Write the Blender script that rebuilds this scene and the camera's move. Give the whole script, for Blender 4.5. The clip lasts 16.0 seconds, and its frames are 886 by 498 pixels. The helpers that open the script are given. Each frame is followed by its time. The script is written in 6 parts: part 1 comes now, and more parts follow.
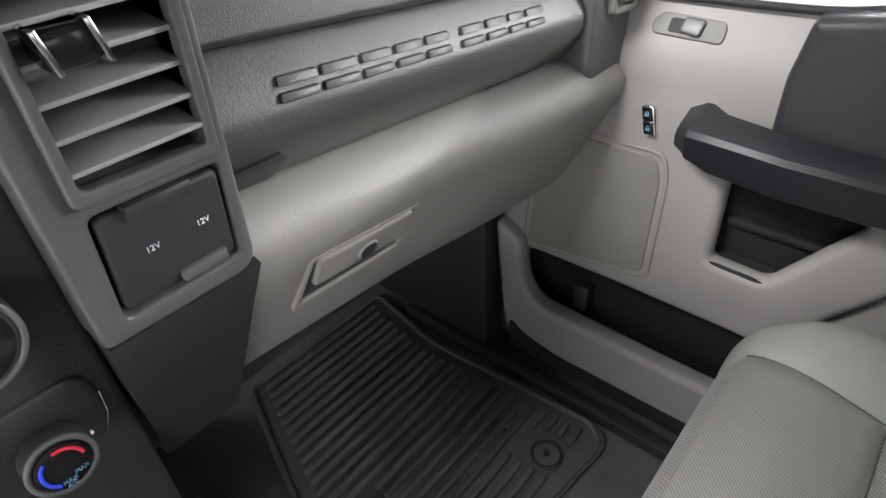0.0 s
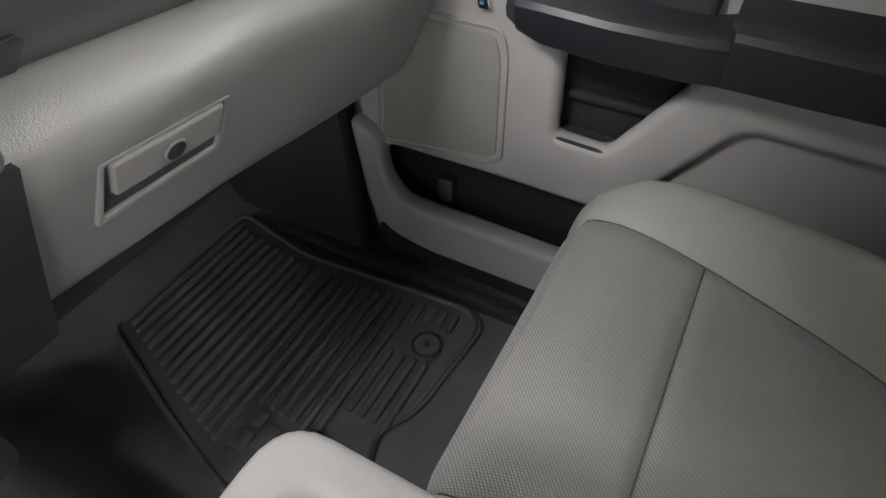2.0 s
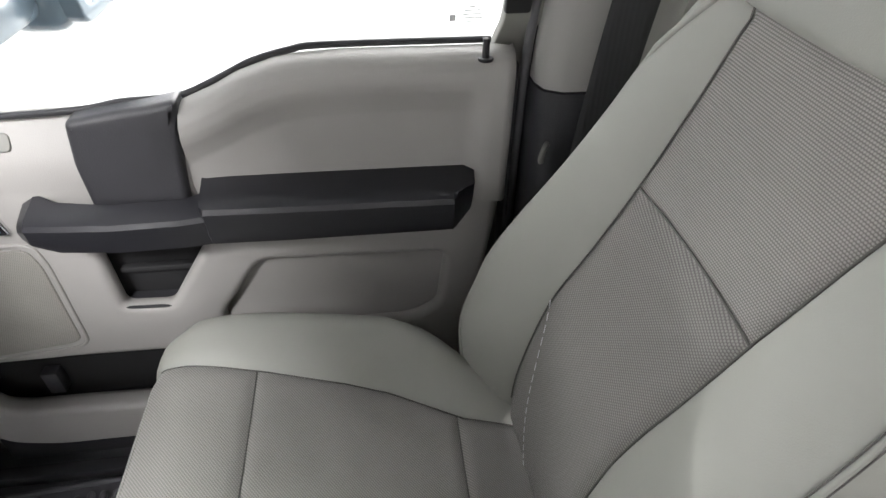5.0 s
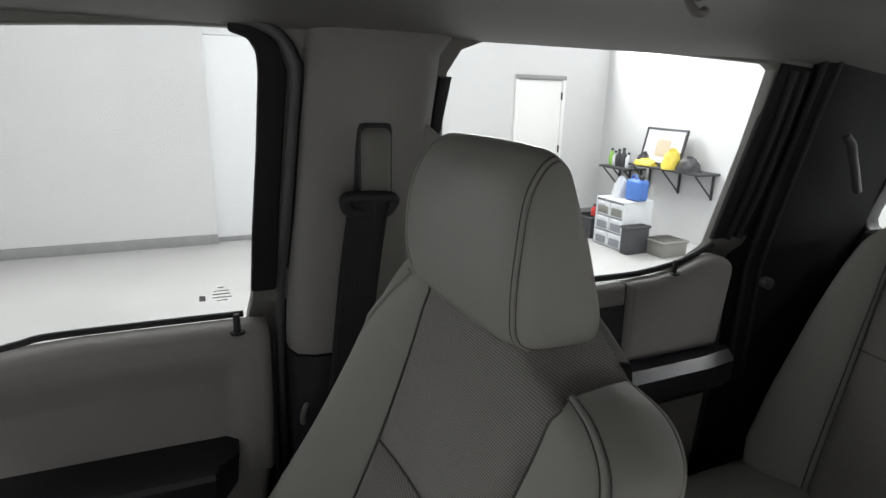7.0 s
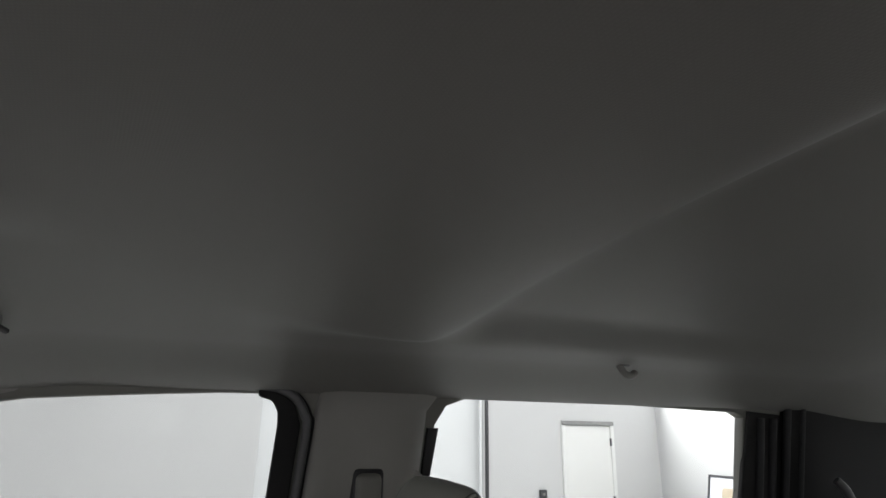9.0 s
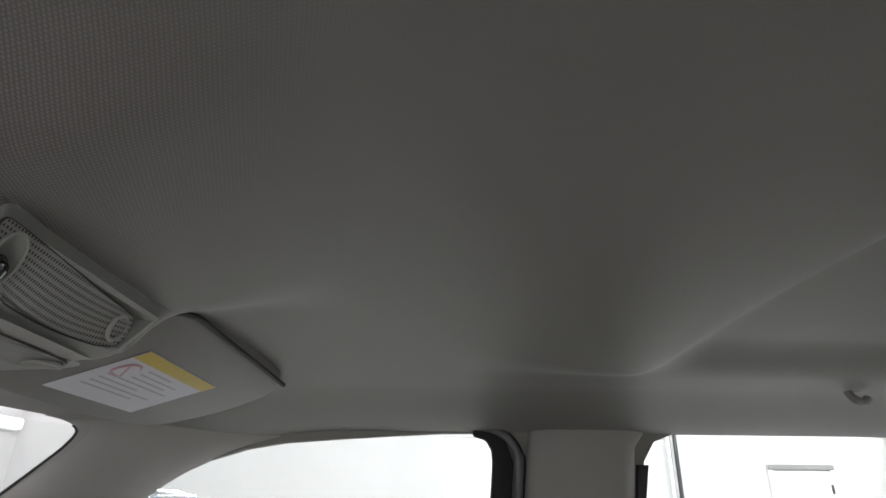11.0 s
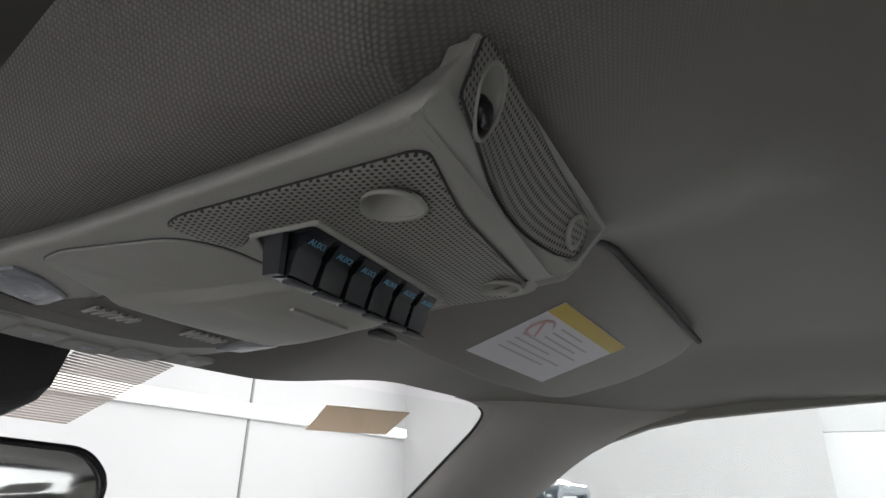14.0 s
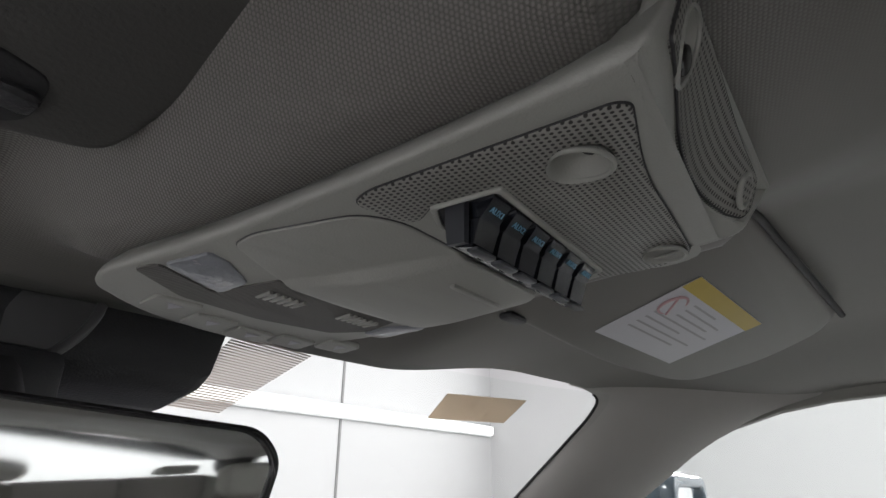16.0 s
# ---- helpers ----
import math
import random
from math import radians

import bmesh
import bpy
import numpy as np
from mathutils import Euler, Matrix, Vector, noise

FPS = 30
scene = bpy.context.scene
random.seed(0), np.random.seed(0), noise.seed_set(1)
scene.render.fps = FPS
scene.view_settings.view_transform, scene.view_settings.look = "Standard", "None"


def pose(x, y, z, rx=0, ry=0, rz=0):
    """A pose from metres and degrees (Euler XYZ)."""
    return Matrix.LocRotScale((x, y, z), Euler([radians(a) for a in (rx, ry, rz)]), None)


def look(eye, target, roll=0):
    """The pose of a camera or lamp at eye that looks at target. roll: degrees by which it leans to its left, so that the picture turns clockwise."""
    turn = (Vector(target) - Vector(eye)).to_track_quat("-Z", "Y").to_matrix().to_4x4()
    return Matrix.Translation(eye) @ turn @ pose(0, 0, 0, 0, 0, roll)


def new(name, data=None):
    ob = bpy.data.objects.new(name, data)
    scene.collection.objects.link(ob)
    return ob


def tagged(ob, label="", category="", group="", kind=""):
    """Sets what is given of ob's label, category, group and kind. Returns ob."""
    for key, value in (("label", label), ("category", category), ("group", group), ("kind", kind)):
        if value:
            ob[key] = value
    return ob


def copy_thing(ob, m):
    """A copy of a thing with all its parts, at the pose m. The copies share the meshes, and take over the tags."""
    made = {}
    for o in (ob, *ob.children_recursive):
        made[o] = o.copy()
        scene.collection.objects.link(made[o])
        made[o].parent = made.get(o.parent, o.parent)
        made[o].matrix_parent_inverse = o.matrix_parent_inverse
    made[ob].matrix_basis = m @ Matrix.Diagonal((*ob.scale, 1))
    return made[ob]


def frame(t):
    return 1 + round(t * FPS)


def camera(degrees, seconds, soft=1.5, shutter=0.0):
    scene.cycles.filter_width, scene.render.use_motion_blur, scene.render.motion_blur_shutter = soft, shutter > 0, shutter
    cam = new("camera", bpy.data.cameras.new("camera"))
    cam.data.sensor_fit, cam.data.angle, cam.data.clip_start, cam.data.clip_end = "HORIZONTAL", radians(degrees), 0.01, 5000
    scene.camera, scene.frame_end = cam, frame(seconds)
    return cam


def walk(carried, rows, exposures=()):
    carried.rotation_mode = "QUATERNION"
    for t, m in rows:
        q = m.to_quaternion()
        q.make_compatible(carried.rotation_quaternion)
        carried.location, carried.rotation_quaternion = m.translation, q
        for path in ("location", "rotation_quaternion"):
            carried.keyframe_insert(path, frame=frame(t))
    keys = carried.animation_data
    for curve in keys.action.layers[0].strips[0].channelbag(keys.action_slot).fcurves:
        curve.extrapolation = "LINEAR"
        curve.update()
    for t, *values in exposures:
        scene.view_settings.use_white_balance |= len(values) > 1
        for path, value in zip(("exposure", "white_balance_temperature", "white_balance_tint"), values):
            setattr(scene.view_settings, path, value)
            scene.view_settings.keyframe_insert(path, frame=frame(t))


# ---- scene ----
cam = camera(74.4, 16.0)
PATH = [
    (0, (0.105, 0.346, 0.954), (1.265, 1.428, -0.265), -4.2),
    (0.5, (0.125, 0.357, 0.927), (1.334, 1.38, -0.294), -4.0),
    (1, (0.142, 0.359, 0.9), (1.375, 1.291, -0.37), -3.3),
    (1.5, (0.15, 0.333, 0.889), (1.349, 1.139, -0.494), -3.0),
    (2, (0.14, 0.293, 0.918), (1.324, 0.995, -0.533), -2.5),
    (2.5, (0.108, 0.216, 0.966), (1.31, 0.827, -0.511), -2.7),
    (3, (0.093, 0.165, 1.004), (1.359, 0.606, -0.481), -1.9),
    (3.1, (0.09, 0.155, 1.009), (1.369, 0.568, -0.471), -1.8),
    (5.3, (0.066, 0.027, 1.105), (1.664, -0.291, -0.054), 1.3),
    (5.5, (0.064, 0.008, 1.103), (1.715, -0.378, 0.043), 1.3),
    (6, (0.061, 0.004, 1.11), (1.746, -0.547, 0.183), 1.6),
    (6.5, (0.052, -0.003, 1.12), (1.746, -0.673, 0.294), 1.8),
    (7, (0.006, -0.028, 1.147), (1.757, -0.84, 0.622), 1.5),
    (7.5, (-0.05, -0.049, 1.163), (1.723, -0.966, 1.054), 1.4),
    (8, (-0.102, -0.057, 1.17), (1.634, -1.002, 1.47), 1.0),
    (10.5, (-0.233, -0.039, 1.12), (1.595, -0.268, 1.899), -0.0),
    (11, (-0.23, 0.007, 1.134), (1.623, -0.093, 1.882), 0.4),
    (11.5, (-0.211, 0.054, 1.143), (1.649, 0.091, 1.878), 1.1),
    (12, (-0.208, 0.076, 1.141), (1.644, 0.246, 1.876), 0.8),
    (12.5, (-0.189, 0.105, 1.14), (1.648, 0.389, 1.878), 0.7),
    (13, (-0.157, 0.112, 1.128), (1.64, 0.58, 1.871), 0.7),
    (13.5, (-0.137, 0.127, 1.109), (1.576, 0.839, 1.856), 0.7),
    (14, (-0.132, 0.12, 1.106), (1.505, 0.993, 1.854), 1.0),
    (14.5, (-0.128, 0.119, 1.107), (1.465, 1.07, 1.854), 1.0),
    (15, (-0.134, 0.127, 1.107), (1.426, 1.133, 1.852), 1.0),
    (15.5, (-0.145, 0.145, 1.1), (1.387, 1.195, 1.843), 0.9),
    (16, (-0.149, 0.158, 1.094), (1.357, 1.246, 1.834), 0.7),
]
EXPOSURES = [(0.0, -0.15), (0.5, -0.25), (1.0, -0.45), (1.5, -0.5), (2.5, -0.15), (3.0, 0.2), (5.5, 0.4), (6.1, 0.2), (6.6, -0.65), (7.0, -1.4), (7.5, -1.85), (8.2, -1.8), (10.3, -1.05), (12.5, -0.7), (13.2, -0.8), (14.0, -1.2), (16.0, -1.2)]
walk(cam, [(t, look(e, g, r)) for t, e, g, r in PATH], EXPOSURES)

# ---- light: a white service bay with rows of ceiling tubes ----
world = bpy.data.worlds.new("world")
world.use_nodes = True
scene.world = world
world.node_tree.nodes["Background"].inputs[0].default_value = (0.8, 0.85, 0.9, 1)
world.node_tree.nodes["Background"].inputs[1].default_value = 0.05

CX = 0.07          # the cab's centre line
GROUND = -0.80     # the bay's floor below the cab floor


def bay_lamp(x, y, lx, ly, power):
    lamp = bpy.data.lights.new("bay_light", "AREA")
    lamp.shape, lamp.size, lamp.size_y, lamp.energy = "RECTANGLE", lx, ly, power
    lamp.color = (0.985, 0.97, 0.985)
    ob = new("bay_light", lamp)
    ob.location = (x, y, 4.12)
    return tagged(ob, "bright ceiling light panel of the white bay", "ceiling light", "bay ceiling lights")


def wall_fill(y0, y1, z, power):
    """An added fill lamp, unseen and without a fitting, high on the passenger side's bay wall."""
    lamp = bpy.data.lights.new("wall_fill_light", "AREA")
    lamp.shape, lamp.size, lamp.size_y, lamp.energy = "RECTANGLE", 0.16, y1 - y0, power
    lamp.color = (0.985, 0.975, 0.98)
    ob = new("wall_fill_light", lamp)
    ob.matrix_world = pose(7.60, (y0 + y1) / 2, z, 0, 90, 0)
    return tagged(ob, "added fill light high along the white bay wall, out of view", "wall light", "bay wall lights")


for lx, ly, sx, sy, power in ((4.6, -2.5, 1.2, 4.0, 360), (4.6, 1.4, 1.2, 4.0, 120), (-2.8, 0.5, 1.2, 4.5, 1320), (-6.9, -4.3, 1.2, 2.4, 500), (0.0, -5.4, 2.4, 0.8, 600)):
    bay_lamp(lx, ly, sx, sy, power)
# two added fill lamps that brighten the dash through the passenger windows
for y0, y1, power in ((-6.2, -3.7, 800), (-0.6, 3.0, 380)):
    wall_fill(y0, y1, 2.4, power)

# ---- materials ----


def node(nt, kind, **kw):
    n = nt.nodes.new(kind)
    for k, v in kw.items():
        if k == "operation":
            n.operation = v
        elif k == "blend":
            n.blend_type = v
    return n


def math_node(nt, op, a, b=None):
    n = node(nt, "ShaderNodeMath", operation=op)
    for i, s in enumerate((a, b)):
        if s is None:
            continue
        if isinstance(s, (int, float)):
            n.inputs[i].default_value = s
        else:
            nt.links.new(s, n.inputs[i])
    return n.outputs[0]


def material(name, colour, rough=0.6, metal=0.0, var=0.08, var_scale=9.0, grain=0.0, grain_scale=900.0, pattern=None, dark=0.35,
             p=(1, 0, 0), q=(0, 1, 0), pitch=0.004, depth=0.4, glow=0.0, coat=0.0, sheen=0.0, hole=0.14, long=0.55, weave_near=None):
    """A Principled surface with blotchy variation, fine grain relief and, where given, a woven, dotted or ribbed relief."""
    m = bpy.data.materials.new(name)
    m.use_nodes = True
    nt = m.node_tree
    bsdf = nt.nodes["Principled BSDF"]
    bsdf.inputs["Roughness"].default_value, bsdf.inputs["Metallic"].default_value = rough, metal
    bsdf.inputs["Coat Weight"].default_value = coat
    bsdf.inputs["Sheen Weight"].default_value = sheen
    if glow:
        bsdf.inputs["Emission Color"].default_value, bsdf.inputs["Emission Strength"].default_value = (*colour, 1), glow
    co = nt.nodes.new("ShaderNodeTexCoord").outputs["Object"]
    big = nt.nodes.new("ShaderNodeTexNoise")
    big.inputs["Scale"].default_value, big.inputs["Detail"].default_value = var_scale, 5
    nt.links.new(co, big.inputs["Vector"])
    ramp = nt.nodes.new("ShaderNodeMapRange")
    ramp.inputs["From Min"].default_value, ramp.inputs["From Max"].default_value = 0.3, 0.7
    ramp.inputs["To Min"].default_value, ramp.inputs["To Max"].default_value = 1 - var, 1 + var
    nt.links.new(big.outputs["Fac"], ramp.inputs["Value"])
    scale = nt.nodes.new("ShaderNodeVectorMath")
    scale.operation = "SCALE"
    scale.inputs[0].default_value = colour
    nt.links.new(ramp.outputs[0], scale.inputs["Scale"])
    out = scale.outputs[0]
    rvar = nt.nodes.new("ShaderNodeMapRange")
    rvar.inputs["To Min"].default_value, rvar.inputs["To Max"].default_value = max(rough - 0.08, 0.03), min(rough + 0.08, 1)
    nt.links.new(big.outputs["Fac"], rvar.inputs["Value"])
    nt.links.new(rvar.outputs[0], bsdf.inputs["Roughness"])
    height = None
    if grain:
        fine = nt.nodes.new("ShaderNodeTexNoise")
        fine.inputs["Scale"].default_value, fine.inputs["Detail"].default_value = grain_scale, 2
        nt.links.new(co, fine.inputs["Vector"])
        height = math_node(nt, "MULTIPLY", fine.outputs["Fac"], grain)
    if pattern:
        def along(v):
            d = nt.nodes.new("ShaderNodeVectorMath")
            d.operation = "DOT_PRODUCT"
            nt.links.new(co, d.inputs[0])
            d.inputs[1].default_value = [c / pitch for c in v]
            return d.outputs["Value"]
        a, b = along(p), along(q)
        if pattern == "weave":
            s = math_node(nt, "MULTIPLY", math_node(nt, "SINE", math_node(nt, "MULTIPLY", a, 6.2832)), math_node(nt, "SINE", math_node(nt, "MULTIPLY", b, 6.2832)))
            mask = math_node(nt, "MULTIPLY_ADD", s, 0.5)
            mask.node.inputs[2].default_value = 0.5
        elif pattern == "knots":  # rows of small pale thread knots, every other row shifted
            row = math_node(nt, "FLOOR", b)
            half = math_node(nt, "MULTIPLY", math_node(nt, "MODULO", math_node(nt, "ABSOLUTE", row), 2.0), 0.5)
            fa = math_node(nt, "SUBTRACT", math_node(nt, "FRACT", math_node(nt, "ADD", a, half)), 0.5)
            fb = math_node(nt, "SUBTRACT", math_node(nt, "FRACT", b), 0.5)
            d2 = math_node(nt, "ADD", math_node(nt, "MULTIPLY", math_node(nt, "MULTIPLY", fa, fa), long), math_node(nt, "MULTIPLY", fb, fb))
            edge = nt.nodes.new("ShaderNodeMapRange")
            edge.inputs["From Min"].default_value, edge.inputs["From Max"].default_value = 0.20, 0.02
            nt.links.new(d2, edge.inputs["Value"])
            mask = edge.outputs[0]
        elif pattern == "lines":
            s = math_node(nt, "SINE", math_node(nt, "MULTIPLY", b, 6.2832))
            mask = math_node(nt, "MULTIPLY_ADD", s, 0.5)
            mask.node.inputs[2].default_value = 0.5
        else:  # dots: staggered small holes
            row = math_node(nt, "FLOOR", b)
            half = math_node(nt, "MULTIPLY", math_node(nt, "MODULO", math_node(nt, "ABSOLUTE", row), 2.0), 0.5)
            fa = math_node(nt, "SUBTRACT", math_node(nt, "FRACT", math_node(nt, "ADD", a, half)), 0.5)
            fb = math_node(nt, "SUBTRACT", math_node(nt, "FRACT", b), 0.5)
            d2 = math_node(nt, "ADD", math_node(nt, "MULTIPLY", fa, fa), math_node(nt, "MULTIPLY", fb, fb))
            edge = nt.nodes.new("ShaderNodeMapRange")
            edge.inputs["From Min"].default_value, edge.inputs["From Max"].default_value = hole * 0.55, hole
            nt.links.new(d2, edge.inputs["Value"])
            mask = edge.outputs[0]
        if weave_near:  # full weave contrast round a point, fading to an even tone away from it
            away = nt.nodes.new("ShaderNodeVectorMath")
            away.operation = "DISTANCE"
            nt.links.new(co, away.inputs[0])
            away.inputs[1].default_value = weave_near
            fall = nt.nodes.new("ShaderNodeMapRange")
            fall.inputs["From Min"].default_value, fall.inputs["From Max"].default_value = 0.12, 0.27
            fall.inputs["To Min"].default_value, fall.inputs["To Max"].default_value = 1.0, 0.10
            nt.links.new(away.outputs["Value"], fall.inputs["Value"])
            closed = math_node(nt, "SUBTRACT", 1.0, fall.outputs[0])
            mask = math_node(nt, "ADD", math_node(nt, "MULTIPLY", mask, fall.outputs[0]), math_node(nt, "MULTIPLY", closed, 0.7))
        shade = nt.nodes.new("ShaderNodeMapRange")
        shade.inputs["To Min"].default_value, shade.inputs["To Max"].default_value = dark, 1.0
        nt.links.new(mask, shade.inputs["Value"])
        sc2 = nt.nodes.new("ShaderNodeVectorMath")
        sc2.operation = "SCALE"
        nt.links.new(out, sc2.inputs[0])
        nt.links.new(shade.outputs[0], sc2.inputs["Scale"])
        out = sc2.outputs[0]
        h2 = math_node(nt, "MULTIPLY", mask, depth)
        height = h2 if height is None else math_node(nt, "ADD", height, h2)
    nt.links.new(out, bsdf.inputs["Base Color"])
    if height is not None:
        bump = nt.nodes.new("ShaderNodeBump")
        bump.inputs["Strength"].default_value, bump.inputs["Distance"].default_value = 0.6, 0.0015
        nt.links.new(height, bump.inputs["Height"])
        nt.links.new(bump.outputs[0], bsdf.inputs["Normal"])
    return m


LIGHT = material("light_grey_plastic", (0.335, 0.325, 0.308), 0.55, var=0.04, grain=0.35, grain_scale=700)
LIGHT_LEATHER = material("light_grey_grained_pad", (0.31, 0.302, 0.285), 0.42, var=0.04, grain=0.45, grain_scale=620)
PILLAR = material("pillar_plastic", (0.285, 0.277, 0.262), 0.6, var=0.04, grain=0.3, grain_scale=700)
MID = material("mid_grey_plastic", (0.20, 0.197, 0.18), 0.55, var=0.04, grain=0.3, grain_scale=800)
TRIMGREY = material("dash_grey_plastic", (0.075, 0.074, 0.071), 0.38, var=0.05, grain=0.3, grain_scale=700)
BEZEL = material("satin_charcoal_bezel", (0.105, 0.105, 0.108), 0.32, var=0.05, grain=0.15, grain_scale=900)
DARK = material("charcoal_plastic", (0.034, 0.034, 0.038), 0.44, var=0.12, grain=0.5, grain_scale=600)
DASH_PAD = material("black_grained_dash_pad", (0.060, 0.060, 0.068), 0.45, var=0.1, grain=0.55, grain_scale=800)
DARK_PAD = material("black_satin_armrest", (0.020, 0.020, 0.024), 0.33, var=0.04, grain=0.15, grain_scale=1000)
SWITCHBLACK = material("blue_black_switch", (0.012, 0.014, 0.019), 0.27, var=0.05)
SWITCHEND = material("dark_switch_end", (0.045, 0.048, 0.056), 0.42, var=0.05)
SLAT = material("satin_vent_slat", (0.34, 0.34, 0.345), 0.26, var=0.05)
BLACK = material("black_rubber", (0.024, 0.024, 0.027), 0.65, var=0.15, grain=0.3, grain_scale=500)
PILLARBLACK = material("black_pillar_plastic", (0.011, 0.011, 0.012), 0.8, var=0.1, grain=0.3, grain_scale=700)
GLOSS = material("gloss_black", (0.01, 0.01, 0.012), 0.15, var=0.05)
MATRUBBER = material("mat_rubber", (0.12, 0.12, 0.13), 0.30, var=0.25, var_scale=14, grain=0.6, grain_scale=500)
FLOORVINYL = material("floor_vinyl", (0.12, 0.12, 0.13), 0.34, var=0.2, grain=2.2, grain_scale=230)
VINYL = material("seat_vinyl", (0.36, 0.365, 0.33), 0.5, var=0.035, grain=0.22, grain_scale=900)
CLOTH_FLAT = material("seat_cloth_flat", (0.36, 0.35, 0.33), 0.9, var=0.05, pattern="knots", p=(0.75, 0.66, 0), q=(-0.66, 0.75, 0), pitch=0.0029, depth=0.6, dark=0.62, sheen=0.2)
CLOTH_RIB = material("seat_cloth_lower", (0.33, 0.315, 0.298), 0.9, var=0.05, pattern="knots", p=(0.95, 0, 0.3), q=(-0.25, -0.25, 0.93), pitch=0.0030, depth=0.8, dark=0.5, sheen=0.2)
CLOTH_UP = material("seat_cloth_upright", (0.40, 0.384, 0.362), 0.9, var=0.05, pattern="knots", p=(0.95, 0.55, 0.18), q=(0, -0.7, 0.85), pitch=0.0026, depth=0.7, dark=0.46, sheen=0.2)
HEADLINER = material("headliner_cloth", (0.17, 0.163, 0.152), 0.55, var=0.05, var_scale=4, pattern="knots", p=(0.70, 0.20, -0.52), q=(-0.20, 0.95, 0.20), pitch=0.0016, depth=0.4, dark=0.62, long=0.75, sheen=0.1, weave_near=(-0.12, 0.28, 1.22))
PERF = material("perforated_grille", (0.255, 0.25, 0.235), 0.5, pattern="dots", p=(1, 0, 0), q=(0, 1, 0.2), pitch=0.0024, depth=1.0, dark=0.08, hole=0.115)
PERF_UP = material("perforated_grille_rear", (0.22, 0.216, 0.203), 0.5, pattern="dots", p=(1, 0, 0), q=(0, 0.2, 1), pitch=0.0024, depth=1.0, dark=0.10, hole=0.10)
SPEAKER = material("speaker_mesh", (0.29, 0.28, 0.255), 0.6, pattern="dots", p=(0, 1, 0), q=(0, 0, 1), pitch=0.0030, depth=0.4, dark=0.55, hole=0.10)
CONSOLE = material("console_plastic", (0.30, 0.302, 0.282), 0.48, var=0.03, grain=0.2, grain_scale=900)
RIBSTRIP = material("ribbed_microphone_strip", (0.13, 0.126, 0.118), 0.6, pattern="lines", q=(0.9, 0.3, 0), pitch=0.0016, depth=0.4, dark=0.5)
CHROME = material("chrome", (0.75, 0.75, 0.77), 0.12, 1.0, var=0.02)
THREAD = material("dark_seam", (0.12, 0.118, 0.11), 0.8)
SEALGREY = material("satin_grey_seal", (0.10, 0.10, 0.105), 0.4, var=0.06)
WEBBING = material("belt_webbing", (0.012, 0.012, 0.014), 0.7, var=0.05, pattern="lines", q=(0, 1, 0), pitch=0.006, depth=0.2, dark=0.8)
PRINT = material("white_print", (0.75, 0.76, 0.78), 0.6)
PRINT_BLUE = material("blue_print", (0.13, 0.30, 0.42), 0.6)
RED = material("red_print", (0.75, 0.02, 0.06), 0.5)
BLUE = material("blue_arc_print", (0.02, 0.06, 0.8), 0.5)
PAPER = material("sticker_paper", (0.62, 0.62, 0.66), 0.6, var=0.03)
YELLOW = material("sticker_yellow", (0.55, 0.42, 0.10), 0.6)
INK = material("sticker_ink", (0.44, 0.44, 0.48), 0.7)
LABELINK = material("pale_label_ink", (0.42, 0.42, 0.44), 0.7)
GLASSPRINT = material("glass_print", (0.70, 0.70, 0.70), 0.6)
PINK = material("sticker_red_print", (0.58, 0.38, 0.40), 0.7)
CARD = material("brown_card", (0.62, 0.52, 0.40), 0.8, var=0.08)


def translucent(mat, colour, share=0.5):
    """Lets part of the light from behind shine through thin paper or print."""
    nt = mat.node_tree
    through_it, mix = nt.nodes.new("ShaderNodeBsdfTranslucent"), nt.nodes.new("ShaderNodeMixShader")
    through_it.inputs["Color"].default_value, mix.inputs[0].default_value = (*colour, 1), share
    nt.links.new(nt.nodes["Principled BSDF"].outputs[0], mix.inputs[1])
    nt.links.new(through_it.outputs[0], mix.inputs[2])
    nt.links.new(mix.outputs[0], nt.nodes["Material Output"].inputs["Surface"])


translucent(CARD, (0.84, 0.75, 0.64), 0.65)
CARDINK = material("card_ink", (0.46, 0.37, 0.28), 0.8)
translucent(CARDINK, (0.62, 0.52, 0.42), 0.65)
LENS = material("lamp_lens", (0.22, 0.23, 0.255), 0.25, var=0.08, var_scale=60, grain=0.5, grain_scale=300)
MIRROR = material("mirror", (0.92, 0.92, 0.92), 0.02, 1.0, var=0.0)
WALLPAINT = material("white_wall_paint", (0.60, 0.60, 0.605), 0.7, var=0.02, var_scale=0.6, grain=0.3, grain_scale=60)
DOORPAINT = material("white_door_paint", (0.76, 0.76, 0.75), 0.5, var=0.02)
SLATPAINT = material("white_panel_paint", (0.74, 0.75, 0.76), 0.5, var=0.02)
CONCRETE = material("sealed_concrete", (0.42, 0.415, 0.41), 0.4, var=0.10, var_scale=0.9, grain=0.4, grain_scale=40)
BASE = material("grey_baseboard", (0.25, 0.25, 0.25), 0.6)
# visor grey lowered so that the colour carries the visor's deep shade
VISOR_SHADED = material("shaded_visor_vinyl", (0.065, 0.064, 0.062), 0.7, var=0.05, grain=0.4, grain_scale=500)
STEEL = material("dark_steel", (0.06, 0.06, 0.065), 0.5, 0.3)
BODYPAINT = material("blue_grey_body_paint", (0.10, 0.13, 0.16), 0.25, coat=0.6, var=0.02)
YELLOWP = material("yellow_plastic", (0.70, 0.55, 0.08), 0.5)
BLUEP = material("blue_plastic", (0.06, 0.16, 0.48), 0.5)
CLEARP = material("milky_plastic", (0.62, 0.64, 0.66), 0.4)
GREENP = material("green_plastic", (0.25, 0.5, 0.08), 0.5)
REDP = material("red_plastic", (0.5, 0.03, 0.03), 0.5)
